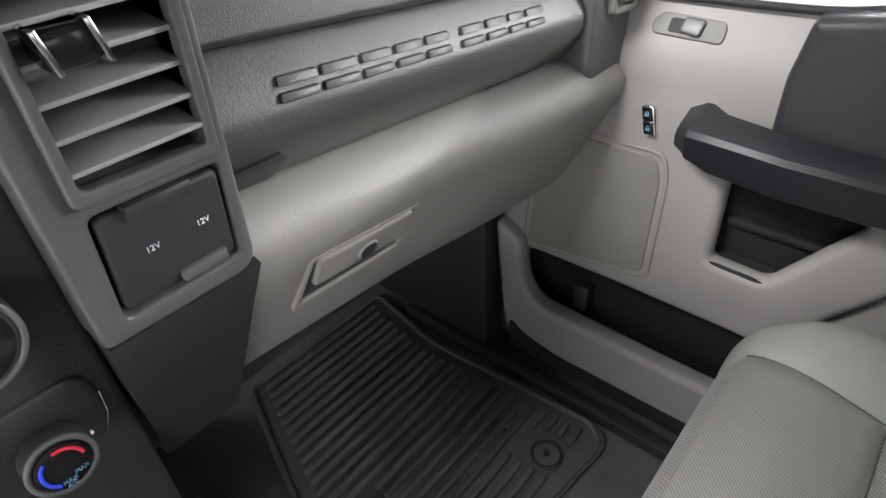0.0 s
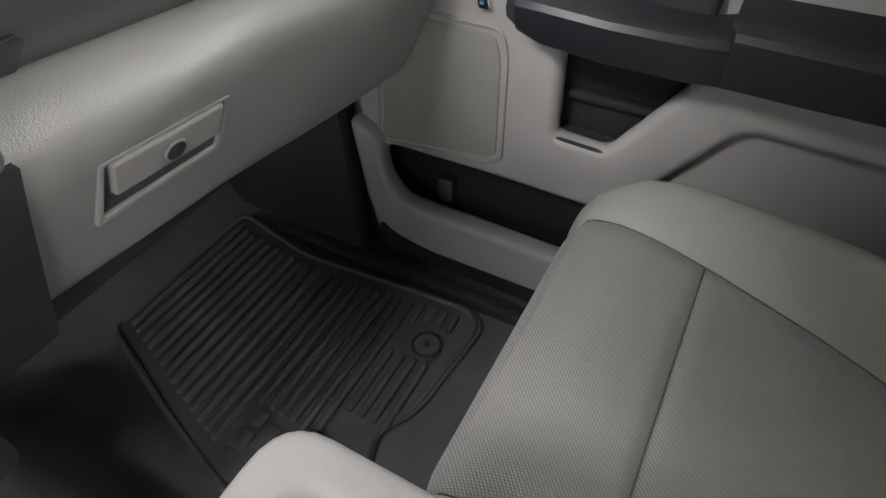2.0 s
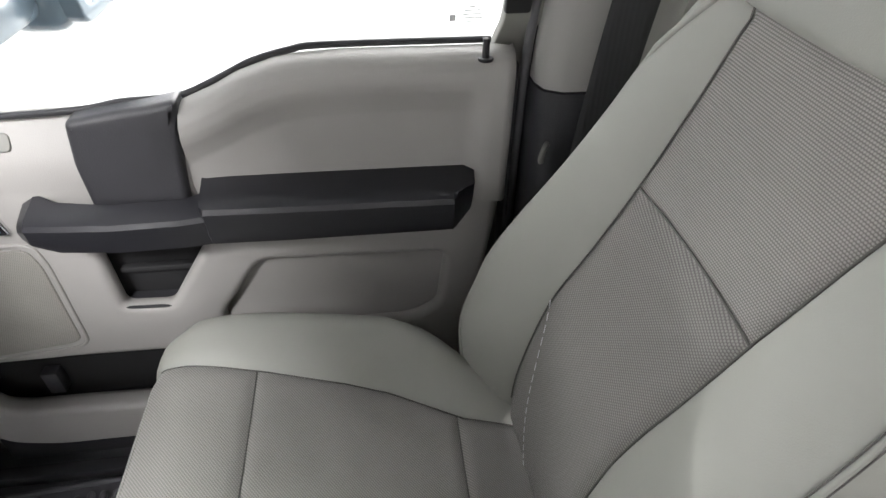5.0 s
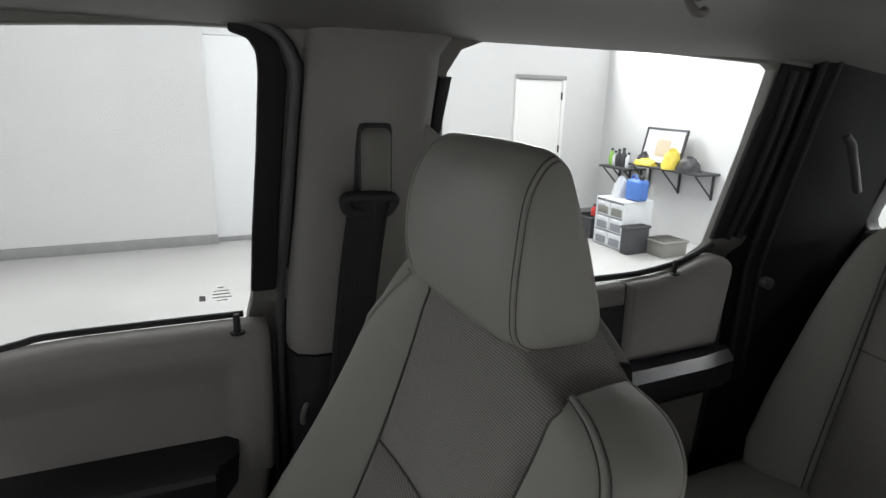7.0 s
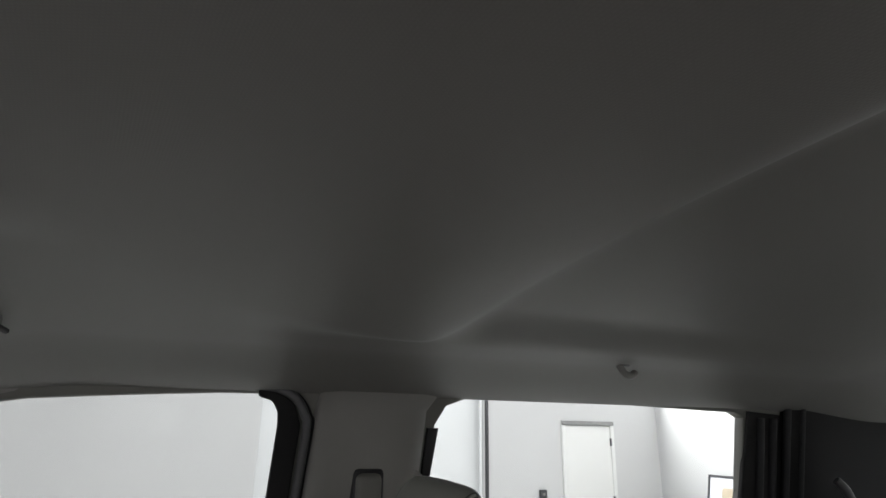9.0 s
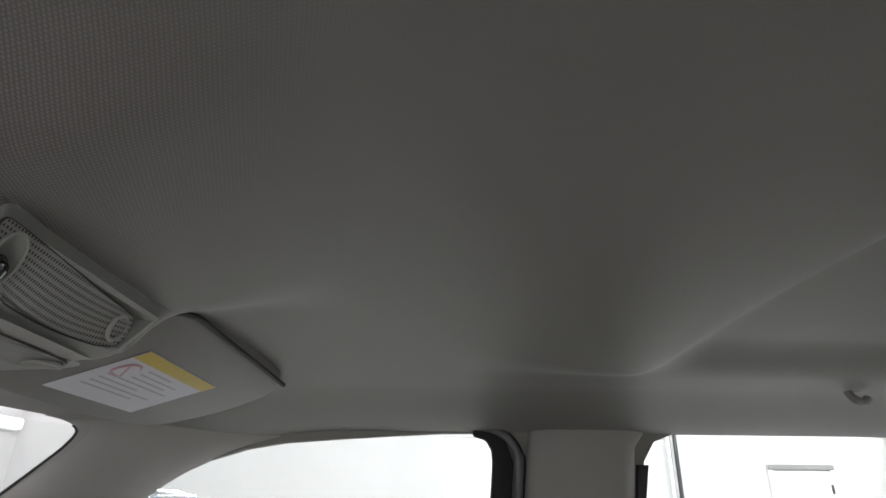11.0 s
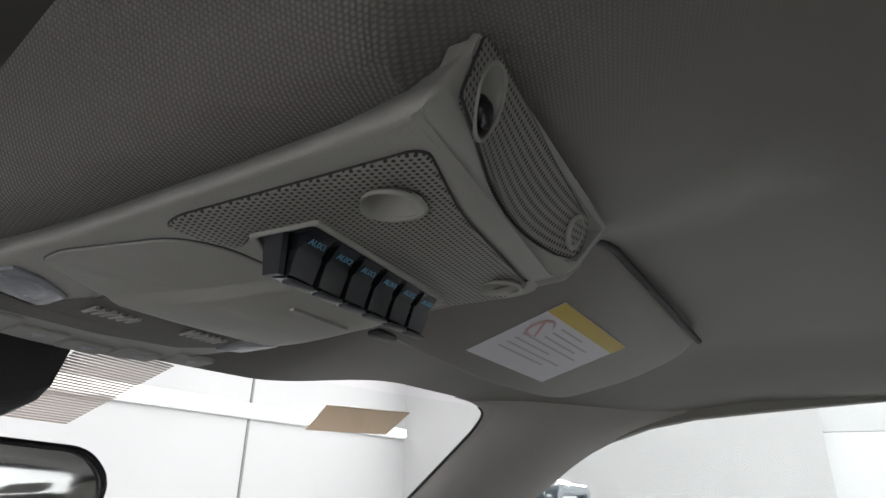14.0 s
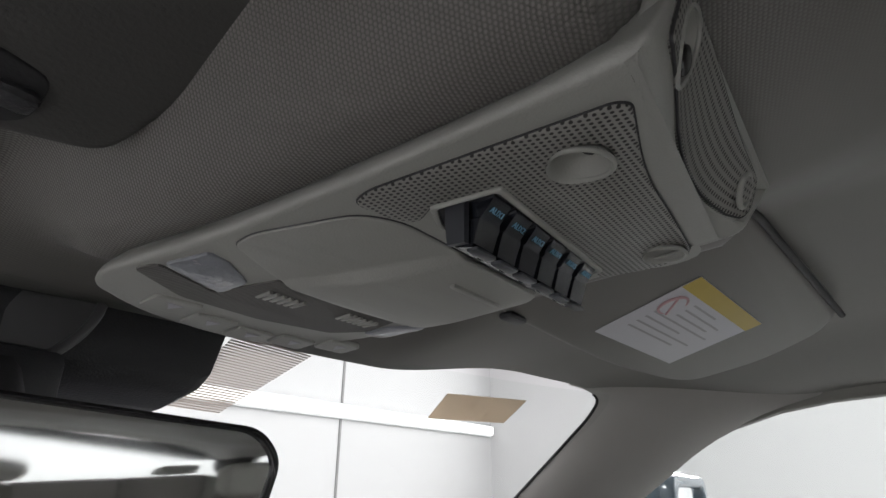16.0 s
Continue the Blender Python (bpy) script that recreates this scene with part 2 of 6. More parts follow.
ORANGEP = material("tan_plastic", (0.48, 0.40, 0.30), 0.5)


def glass_material():
    m = bpy.data.materials.new("window_glass")
    m.use_nodes = True
    nt = m.node_tree
    nt.nodes.clear()
    out = nt.nodes.new("ShaderNodeOutputMaterial")
    mix = nt.nodes.new("ShaderNodeMixShader")
    clear = nt.nodes.new("ShaderNodeBsdfTransparent")
    clear.inputs[0].default_value = (0.93, 0.95, 0.94, 1)
    shine = nt.nodes.new("ShaderNodeBsdfGlossy")
    shine.inputs["Roughness"].default_value = 0.02
    mix.inputs[0].default_value = 0.025
    nt.links.new(clear.outputs[0], mix.inputs[1])
    nt.links.new(shine.outputs[0], mix.inputs[2])
    nt.links.new(mix.outputs[0], out.inputs[0])
    return m


GLASS = glass_material()

# ---- building helpers ----


def finish(me, mat, angle=38):
    me.materials.append(mat)
    for f in me.polygons:
        f.use_smooth = True
    me.set_sharp_from_angle(angle=radians(angle))
    return me


def as_mesh(bm, mat, angle=38):
    bmesh.ops.recalc_face_normals(bm, faces=bm.faces[:])
    me = bpy.data.meshes.new("mesh")
    bm.to_mesh(me)
    bm.free()
    return finish(me, mat, angle)


def thing(name, at, label, category, group="", kind=""):
    ob = new(name)
    ob.location = at
    ob.empty_display_size = 0.05
    return tagged(ob, label, category, group, kind)


def part(name, me, parent=None, label=""):
    """Links a mesh, given in the cab's coordinates, as one part of a thing or of a part."""
    me.name = name
    ob = new(name, me)
    if parent is not None:
        ob.parent = parent
        if parent.type == "EMPTY":
            ob.matrix_parent_inverse = Matrix.Translation(-Vector(parent.location))
    return tagged(ob, label)


def box(lo, hi, mat, bevel=0.004, seg=2, turn=None):
    """A block with rounded edges; turn: a matrix about its middle."""
    bm = bmesh.new()
    bmesh.ops.create_cube(bm, size=1)
    mid = [(a + b) / 2 for a, b in zip(lo, hi)]
    for v in bm.verts:
        v.co = Vector([v.co[i] * (hi[i] - lo[i]) for i in range(3)])
    if bevel:
        bmesh.ops.bevel(bm, geom=bm.edges[:], offset=bevel, segments=seg, profile=0.5, affect="EDGES")
    m = Matrix.Translation(mid) @ (turn or Matrix())
    bm.transform(m)
    return as_mesh(bm, mat)


AXES = {"x": lambda a, b, c: (c, a, b), "y": lambda a, b, c: (a, c, b), "z": lambda a, b, c: (a, b, c)}


def rounded(points, r, n=4):
    """The corners of a polygon rounded by r (one radius, or one for each corner)."""
    out = []
    k = len(points)
    for i in range(k):
        rad = r[i] if isinstance(r, (list, tuple)) else r
        a, b, c = Vector(points[i - 1]), Vector(points[i]), Vector(points[(i + 1) % k])
        u, w = (a - b), (c - b)
        d = min(rad, u.length * 0.45, w.length * 0.45)
        if d < 1e-5:
            out.append(tuple(b))
            continue
        s, e = b + u.normalized() * d, b + w.normalized() * d
        for j in range(n + 1):
            f = j / n
            out.append(tuple(s * (1 - f) ** 2 + b * 2 * f * (1 - f) + e * f * f))
    return out


def plate(outlines, axis, lo, hi, mat, bevel=0.004, seg=2, warp=None, angle=38, cuts=(), slices=()):
    """A plate cut to an outline (with holes), from lo to hi along the axis, with rounded rims; cuts: heights at which a warp bends it; slices: further planes (point, normal)."""
    cu = bpy.data.curves.new("plate", "CURVE")
    cu.dimensions, cu.fill_mode = "2D", "BOTH"
    cu.extrude, cu.bevel_depth, cu.bevel_resolution, cu.offset = (hi - lo) / 2 - bevel, bevel, seg, -bevel
    for line in outlines:
        sp = cu.splines.new("POLY")
        sp.points.add(len(line) - 1)
        for pt, q in zip(sp.points, line):
            pt.co = (q[0], q[1], 0, 1)
        sp.use_cyclic_u = True
    return from_curve(cu, lambda a, b, c: AXES[axis](a, b, c + (lo + hi) / 2), mat, warp, angle, cuts, slices)


def from_curve(cu, place, mat, warp=None, angle=38, cuts=(), slices=()):
    ob = bpy.data.objects.new("tmp", cu)
    scene.collection.objects.link(ob)
    dg = bpy.context.evaluated_depsgraph_get()
    me = bpy.data.meshes.new_from_object(ob.evaluated_get(dg))
    bpy.data.objects.remove(ob)
    bpy.data.curves.remove(cu)
    me.materials.clear()
    for v in me.vertices:
        v.co = place(*v.co)
    bm = bmesh.new()
    bm.from_mesh(me)
    bmesh.ops.remove_doubles(bm, verts=bm.verts[:], dist=1e-5)
    for co, no in [((0, 0, z), (0, 0, 1)) for z in cuts] + list(slices):
        bmesh.ops.bisect_plane(bm, geom=bm.verts[:] + bm.edges[:] + bm.faces[:], plane_co=co, plane_no=no)
    if warp:
        for v in bm.verts:
            v.co = warp(*v.co)
    bpy.data.meshes.remove(me)
    return as_mesh(bm, mat, angle)


def tube(points, r, mat, cyclic=False, res=3):
    cu = bpy.data.curves.new("tube", "CURVE")
    cu.dimensions, cu.bevel_depth, cu.bevel_resolution, cu.use_fill_caps = "3D", r, res, not cyclic
    sp = cu.splines.new("POLY")
    sp.points.add(len(points) - 1)
    for pt, q in zip(sp.points, points):
        pt.co = (*q, 1)
    sp.use_cyclic_u = cyclic
    return from_curve(cu, lambda a, b, c: (a, b, c), mat)


def lettering(text, size, m, mat, raise_by=0.0004):
    cu = bpy.data.curves.new("lettering", "FONT")
    cu.body, cu.size, cu.extrude, cu.align_x, cu.align_y = text, size, raise_by, "CENTER", "CENTER"
    cu.resolution_u = 3
    return from_curve(cu, lambda a, b, c: m @ Vector((a, b, c)), mat)


def grid(fn, nu, nv, mat, closed=False, angle=60):
    """A sheet of (nu+1) x (nv+1) points fn(i, j), i and j from 0 to 1."""
    vs = [fn(i / nu, j / nv) for j in range(nv + 1) for i in range(nu + 1)]
    fs = []
    for j in range(nv):
        for i in range(nu):
            a = j * (nu + 1) + i
            fs.append((a, a + 1, a + nu + 2, a + nu + 1))
    me = bpy.data.meshes.new("sheet")
    me.from_pydata([tuple(v) for v in vs], [], fs)
    if closed:
        bm = bmesh.new()
        bm.from_mesh(me)
        bmesh.ops.remove_doubles(bm, verts=bm.verts[:], dist=1e-5)
        return as_mesh(bm, mat, angle)
    return finish(me, mat, angle)


def loft(rings, mat, caps=True, angle=50):
    """Closed rings of equal length, joined one to the next."""
    n = len(rings[0])
    vs = [tuple(p) for r in rings for p in r]
    fs = []
    for j in range(len(rings) - 1):
        for i in range(n):
            a, b = j * n + i, j * n + (i + 1) % n
            fs.append((a, b, b + n, a + n))
    if caps:
        fs.append(tuple(range(n))[::-1])
        fs.append(tuple(range((len(rings) - 1) * n, len(rings) * n)))
    me = bpy.data.meshes.new("loft")
    me.from_pydata(vs, [], fs)
    bm = bmesh.new()
    bm.from_mesh(me)
    return as_mesh(bm, mat, angle)


def disc(centre, r, depth, axis, mat, bevel=0.002, n=32, turn=None, squash=1.0):
    """A short round button whose axis points along `axis` (a vector)."""
    bm = bmesh.new()
    bmesh.ops.create_cone(bm, cap_ends=True, segments=n, radius1=r, radius2=r, depth=depth)
    if bevel:
        es = [e for e in bm.edges if e.calc_face_angle(0) > 1]
        bmesh.ops.bevel(bm, geom=es, offset=bevel, segments=2, profile=0.5, affect="EDGES")
    m = Vector(axis).to_track_quat("Z", "Y").to_matrix().to_4x4()
    bm.transform(Matrix.Translation(centre) @ m @ Matrix.Diagonal((1, squash, 1, 1)))
    return as_mesh(bm, mat)


def ring(centre, r, thick, axis, mat, n=36, squash=1.0, arc=(0, 1), spin=0.0):
    """A round rim of circular section; arc: the part of the turn it covers."""
    m = Matrix.Translation(centre) @ Vector(axis).to_track_quat("Z", "Y").to_matrix().to_4x4()
    k = n if arc == (0, 1) else n + 1
    pts = []
    for i in range(k):
        a = 2 * math.pi * (arc[0] + (arc[1] - arc[0]) * i / n) + spin
        pts.append(m @ Vector((r * math.cos(a), r * squash * math.sin(a), 0)))
    return tube(pts, thick, mat, cyclic=arc == (0, 1))


def smooth(points, n):
    """n+1 points on a smooth line through the given ones, evenly spaced by index."""
    P = np.array(points, float)
    k = len(P) - 1
    out = []
    for i in range(n + 1):
        s = i / n * k
        j = min(int(s), k - 1)
        f = s - j
        p0, p1, p2, p3 = P[max(j - 1, 0)], P[j], P[j + 1], P[min(j + 2, k)]
        out.append(0.5 * (2 * p1 + (p2 - p0) * f + (2 * p0 - 5 * p1 + 4 * p2 - p3) * f * f + (3 * p1 - p0 - 3 * p2 + p3) * f ** 3))
    return out


def lerp(x, xs, ys):
    return float(np.interp(x, xs, ys))


def step(a, b, x):
    f = min(max((x - a) / (b - a), 0), 1)
    return f * f * (3 - 2 * f)


MIRRORED = Matrix.Translation((2 * CX, 0, 0)) @ Matrix.Diagonal((-1, 1, 1, 1))


def mirrored(ob, label=""):
    """The same thing on the driver's side."""
    c = copy_thing(ob, MIRRORED @ Matrix.Translation(ob.location))
    return tagged(c, label)

# ---- cab shell ----


def side_x(z):
    """The cab side's inner face: upright below the sill, leaning in above it."""
    return 0.835 - max(z - 0.83, 0) * 0.236


def roof_z(x, y):
    """The headliner's height."""
    dx = abs(x - CX)
    z = 1.288 - 0.03 * (dx / 0.5) ** 2 - 0.022 * step(0.5, 0.675, dx)
    z -= 0.085 * max((y - 0.12) / 0.42, 0) ** 1.3 * (1 - 0.34 * step(0.2, 0.42, dx))
    dn = dx + (lerp(y, [0.2, 0.42], [0.017, 0.005]) if x < CX else 0.0)
    z += (1.249 - z) * step(0.19 if x < CX else 0.23, 0.105, dn) * step(0.04, 0.176, y) * (1 - step(0.44, 0.55, y))
    near = step(0.158, 0.107, dn) * step(lerp(dn, [0.107, 0.158], [0.180, 0.162]), lerp(dn, [0.107, 0.158], [0.204, 0.23]), y) * (1 - step(0.44, 0.55, y))
    z += (con_z(y) + 0.013 - z) * near
    # a cross bow: the cloth dips towards a rounded lip and turns up steeply behind it
    dip = 0.024 * step(-0.02, -0.235, y) - 0.042 * step(-0.245, -0.345, y) + 0.018 * step(-0.5, -1.0, y)
    z -= dip * (1 - step(0.34, 0.45, dx))
    z -= 0.03 * step(-1.05, -1.35, y)
    return z


def con_z(y):
    """The overhead console's underside, which drops towards the windshield."""
    return 1.2055 - 0.0915 * (y - 0.17)


def header_y(x):
    return 0.56 - 0.354 * (x - CX) ** 2


def headliner_point(i, j):
    x = CX + (2 * i - 1) * 0.675
    y = -1.42 + j * (header_y(x) + 1.42)
    return x, y, roof_z(x, y)


def shell(name, me, label, category, kind="structure"):
    ob = part(name, me)
    return tagged(ob, label, category, kind=kind)


shell("ceiling", grid(headliner_point, 190, 216, HEADLINER, angle=30), "dark grey woven cloth headliner with a cross crease", "headliner")
shell("roof_skin", box((CX - 0.80, -1.5, 1.325), (CX + 0.80, 0.60, 1.345), BODYPAINT, 0.005), "painted steel roof panel above the headliner", "roof")

FRONT_HOLE = [(-0.100, 0.72), (-0.108, 0.81), (-0.120, 0.957), (-0.128, 1.07), (-0.1325, 1.163), (-0.130, 1.186), (-0.121, 1.203), (-0.105, 1.210), (-0.04, 1.209), (0.06, 1.203), (0.12, 1.199),
              (0.20, 1.193), (0.26, 1.183), (0.32, 1.165), (0.36, 1.147), (0.42, 1.113), (0.60, 0.99), (0.80, 0.84), (0.88, 0.78), (0.88, 0.72)]
REAR_HOLE = [(-0.355, 0.74), (-0.360, 0.95), (-0.367, 1.09), (-0.374, 1.17), (-0.391, 1.200), (-0.43, 1.2145), (-0.70, 1.214), (-0.99, 1.206), (-1.012, 1.196), (-1.016, 1.06), (-1.008, 0.855), (-0.99, 0.74)]
SIDE = [(-1.45, 0.0), (-1.45, 1.24), (0.34, 1.24), (0.52, 1.09), (0.66, 0.99), (0.98, 0.80), (1.32, 0.75), (1.32, 0.0)]


def lean(x, y, z):
    return x + side_x(z) + 0.035 * step(0.86, 0.80, z), y, z


LEVELS = (0.80, 0.81, 0.82, 0.83, 0.84, 0.85, 0.86, 0.95, 1.08)


def cab_side():
    side = plate([SIDE, FRONT_HOLE, REAR_HOLE], "x", -0.004, 0.02, MID, 0.003, warp=lean, cuts=LEVELS)
    ob = shell("wall_passenger_side", side, "grey trimmed cab side with two window openings", "cab side")
    g = plate([[(a - 0.02 if i < 8 else a + 0.01, b + 0.01) for i, (a, b) in enumerate(FRONT_HOLE)]], "x", 0.012, 0.016, GLASS, 0.001, warp=lean, cuts=LEVELS)
    p0 = part("pane", g, ob, "clear front side window glass")
    p0.visible_shadow = False
    g = plate([REAR_HOLE], "x", 0.012, 0.016, GLASS, 0.001, warp=lean, cuts=LEVELS)
    p = part("pane", g, ob, "clear rear side window glass")
    p.visible_shadow = False
    mark = part("glass_marking", plate([rounded([(-0.051, 0.854), (-0.043, 0.854), (-0.043, 0.863), (-0.051, 0.863)], 0.001)], "x", 0.0095, 0.0105, GLASSPRINT, 0.0002, 1, warp=lean), p0, "small grey printed marking")
    for k, (w, dy) in enumerate(((0.014, 0.006), (0.026, 0.000), (0.024, 0.002), (0.020, 0.004), (0.008, 0.010))):
        part("print_bar", plate([[(-0.086 + dy, 0.852 + 0.0052 * k), (-0.086 + dy + w, 0.852 + 0.0052 * k), (-0.086 + dy + w, 0.8535 + 0.0052 * k), (-0.086 + dy, 0.8535 + 0.0052 * k)]], "x", 0.0095, 0.0105, GLASSPRINT, 0.0002, 1, warp=lean), mark)
    seal = plate([rounded([(-0.110, 0.868), (-0.144, 0.868), (-0.149, 0.98), (-0.160, 1.165), (-0.148, 1.197), (-0.122, 1.214), (-0.095, 1.2155), (-0.095, 1.205), (-0.116, 1.199), (-0.1250, 1.184), (-0.1265, 1.163), (-0.1220, 1.07), (-0.1140, 0.957)], 0.005)],
                 "x", -0.012, 0.0, PILLARBLACK, 0.003, warp=lean, cuts=LEVELS)
    part("seal", seal, ob, "black window frame seal")
    path = [(-0.017, -0.149, 0.45), (-0.017, -0.149, 0.60), (-0.017, -0.151, 0.83), (-0.017, -0.157, 0.98), (-0.016, -0.168, 1.15), (-0.015, -0.164, 1.180), (-0.013, -0.148, 1.204), (-0.010, -0.122, 1.217), (-0.006, -0.09, 1.219)]
    part("seal", tube(smooth([lean(*q) for q in path], 40), 0.0068, SEALGREY), ob, "satin grey body seal")
    part("seal", tube(smooth([lean(q[0] + 0.003, q[1] - 0.0085, q[2]) for q in path], 40), 0.003, PILLARBLACK), ob, "thin black seal lip")
    band = plate([[(-1.018, 1.208), (-1.14, 1.200), (-1.15, 1.05), (-1.16, 0.87), (-1.004, 0.87)]], "x", -0.010, 0.004, PILLARBLACK, 0.004, warp=lean)
    part("seal", band, ob, "black rear door seal")
    for dy in (-0.030, -0.062):
        part("seal", tube(smooth([lean(-0.011, -1.018 + dy, 1.196), lean(-0.011, -1.022 + dy, 1.05), lean(-0.011, -1.018 + dy, 0.95), lean(-0.011, -1.010 + dy, 0.87)], 12), 0.008, BLACK), ob)
    front = plate([[(-0.345, 0.80), (-0.360, 0.80), (-0.3645, 0.95), (-0.3715, 1.09), (-0.379, 1.165), (-0.36, 1.165), (-0.352, 1.0)]], "x", -0.010, 0.004, BLACK, 0.003, warp=lean, cuts=LEVELS)
    part("seal", front, ob)
    return ob


cab_side()
DOORWAY = [(a, b if b > 0.82 else 0.06) for a, b in FRONT_HOLE if b > 0.82 or b < 0.73]
shell("wall_driver_side", plate([SIDE, DOORWAY, REAR_HOLE], "x", -0.004, 0.02, MID, 0.003, warp=lambda x, y, z: (2 * CX - lean(x, y, z)[0], y, z), cuts=LEVELS),
      "grey trimmed cab side with an open doorway", "cab side")
REARWALL = [(CX - 0.80, 0.0), (CX - 0.78, 1.25), (CX + 0.78, 1.25), (CX + 0.80, 0.0)]
REARGLASS = rounded([(CX - 0.70, 0.87), (CX - 0.60, 1.195), (CX + 0.60, 1.198), (CX + 0.70, 0.87)], 0.045)
rw = shell("wall_rear", plate([REARWALL, REARGLASS], "y", -1.45, -1.40, DARK, 0.006), "dark trimmed cab rear wall with a wide back window", "cab rear wall")
rp = part("pane", plate([REARGLASS], "y", -1.43, -1.426, GLASS, 0.001), rw, "clear back window glass")
rp.visible_shadow = False
shell("floor", grid(lambda i, j: (CX + (2 * i - 1) * 0.80, -1.45 + j * 2.8,
                                       0.0 + 0.13 * step(0.17, 0.05, abs(CX + (2 * i - 1) * 0.80 - CX)) + 0.38 * step(1.16, 1.40, -1.45 + j * 2.8)), 60, 80, FLOORVINYL),
           "black pebbled vinyl cab floor with a low tunnel", "floor")
shell("wall_front", box((CX - 0.80, 1.30, 0.0), (CX + 0.80, 1.34, 0.84), DARK, 0.004), "dark firewall behind the dashboard", "firewall")
shell("cowl", box((CX - 0.80, 0.93, 0.80), (CX + 0.80, 1.36, 0.83), DARK, 0.004), "dark cowl panel below the windshield", "cowl")


def wind_point(i, j):
    x = CX + (2 * i - 1) * (0.58 + 0.10 * j)
    y0 = header_y(x) - 0.015
    return x, y0 + j * 0.50, 1.203 - j * 0.50 * 0.776 + 0.018 * math.sin(math.pi * j)


ws = shell("window_windshield", grid(wind_point, 16, 8, GLASS), "clear raked windshield glass", "windshield")
ws.visible_shadow = False


# ---- pillars ----


def a_pillar():
    ws_edge = smooth([(0.575, 0.476, 1.213), (0.606, 0.465, 1.209), (0.629, 0.460, 1.199), (0.642, 0.478, 1.180), (0.649, 0.512, 1.152), (0.664, 0.609, 1.074), (0.70, 0.77, 0.95), (0.74, 0.93, 0.83)], 28)
    side = smooth([(0.745, 0.19, 1.207), (0.740, 0.28, 1.180), (0.750, 0.36, 1.140), (0.765, 0.42, 1.100), (0.780, 0.50, 1.045), (0.80, 0.60, 0.975), (0.815, 0.71, 0.902), (0.832, 0.82, 0.83)], 28)

    def fn(i, j):
        k = round(j * 28)
        a, b = Vector(ws_edge[k]), Vector(side[k])
        p = a.lerp(b, i)
        tuck = Vector((0, 0, 0.03 * step(3, 0, k) * math.sin(math.pi * i) ** 0.5))
        return p + tuck + Vector((-0.55, -0.62, -0.1)).normalized() * 0.028 * step(0, 7, k) * math.sin(math.pi * i) ** 0.8
    ob = thing("a_pillar_trim", (0.80, 0.85, 0.80), "light grey plastic windshield pillar trim", "pillar trim", kind="structure")
    part("cover", grid(fn, 16, 28, LIGHT), ob)
    part("edge_seal", tube([tuple(v) for v in ws_edge[6:]], 0.002, BLACK), ob, "black glass edge")
    part("edge_seal", tube([tuple(Vector(v) + Vector((0.006, 0, 0))) for v in side[14:]], 0.006, BLACK), ob, "black door seal")
    return ob


mirrored(a_pillar())


def pillar_ring(z, bulge, y0, y1):
    x = side_x(z) + 0.03
    b = bulge + 0.03
    return [(x, y0, z), (x - b * 0.55, y0, z), (x - b * 0.85, y0 - 0.008, z), (x - b, y0 - 0.03, z), (x - b * 1.03, (y0 + y1) / 2, z), (x - b, y1 + 0.03, z), (x - b * 0.8, y1 + 0.006, z),
            (x - b * 0.4, y1, z), (x, y1, z)]


def b_pillar():
    ob = thing("b_pillar_trim", (0.82, -0.24, 0.0), "light grey pillar trim with a dark lower half", "pillar trim", kind="structure")
    zs = [(0.775, 0.0555), (0.87, 0.053), (0.95, 0.050), (1.03, 0.047), (1.10, 0.043), (1.15, 0.037), (1.19, 0.029), (1.22, 0.018), (1.24, 0.006)]
    part("upper_cover", loft([pillar_ring(z, b, -0.158 - 0.0035 * k, -0.338 - 0.0035 * k - (0.02 if k > 6 else 0)) for k, (z, b) in enumerate(zs)], PILLAR), ob)
    part("lower_cover", loft([pillar_ring(z, 0.057 - 0.01 * (0.8 - z), -0.157, -0.34) for z in (0.0, 0.2, 0.4, 0.6, 0.75, 0.772)], DARK), ob, "charcoal lower cover")
    for pts in ([(-0.29, 1.135), (-0.342, 1.102), (-0.377, 1.076), (-0.345, 1.055), (-0.29, 1.045)], [(-0.29, 0.935), (-0.338, 0.910), (-0.39, 0.872), (-0.43, 0.80), (-0.29, 0.78)]):
        part("rear_flare", plate([rounded(pts, 0.006)], "x", -0.034, -0.010, PILLAR, 0.005, 3, warp=lean), ob)
    part("tongue_stop", tube(smooth([(0.770, -0.166, 0.676), (0.764, -0.164, 0.686), (0.764, -0.167, 0.700), (0.771, -0.173, 0.704)], 8), 0.004, MID), ob, "small grey belt stop")
    return ob


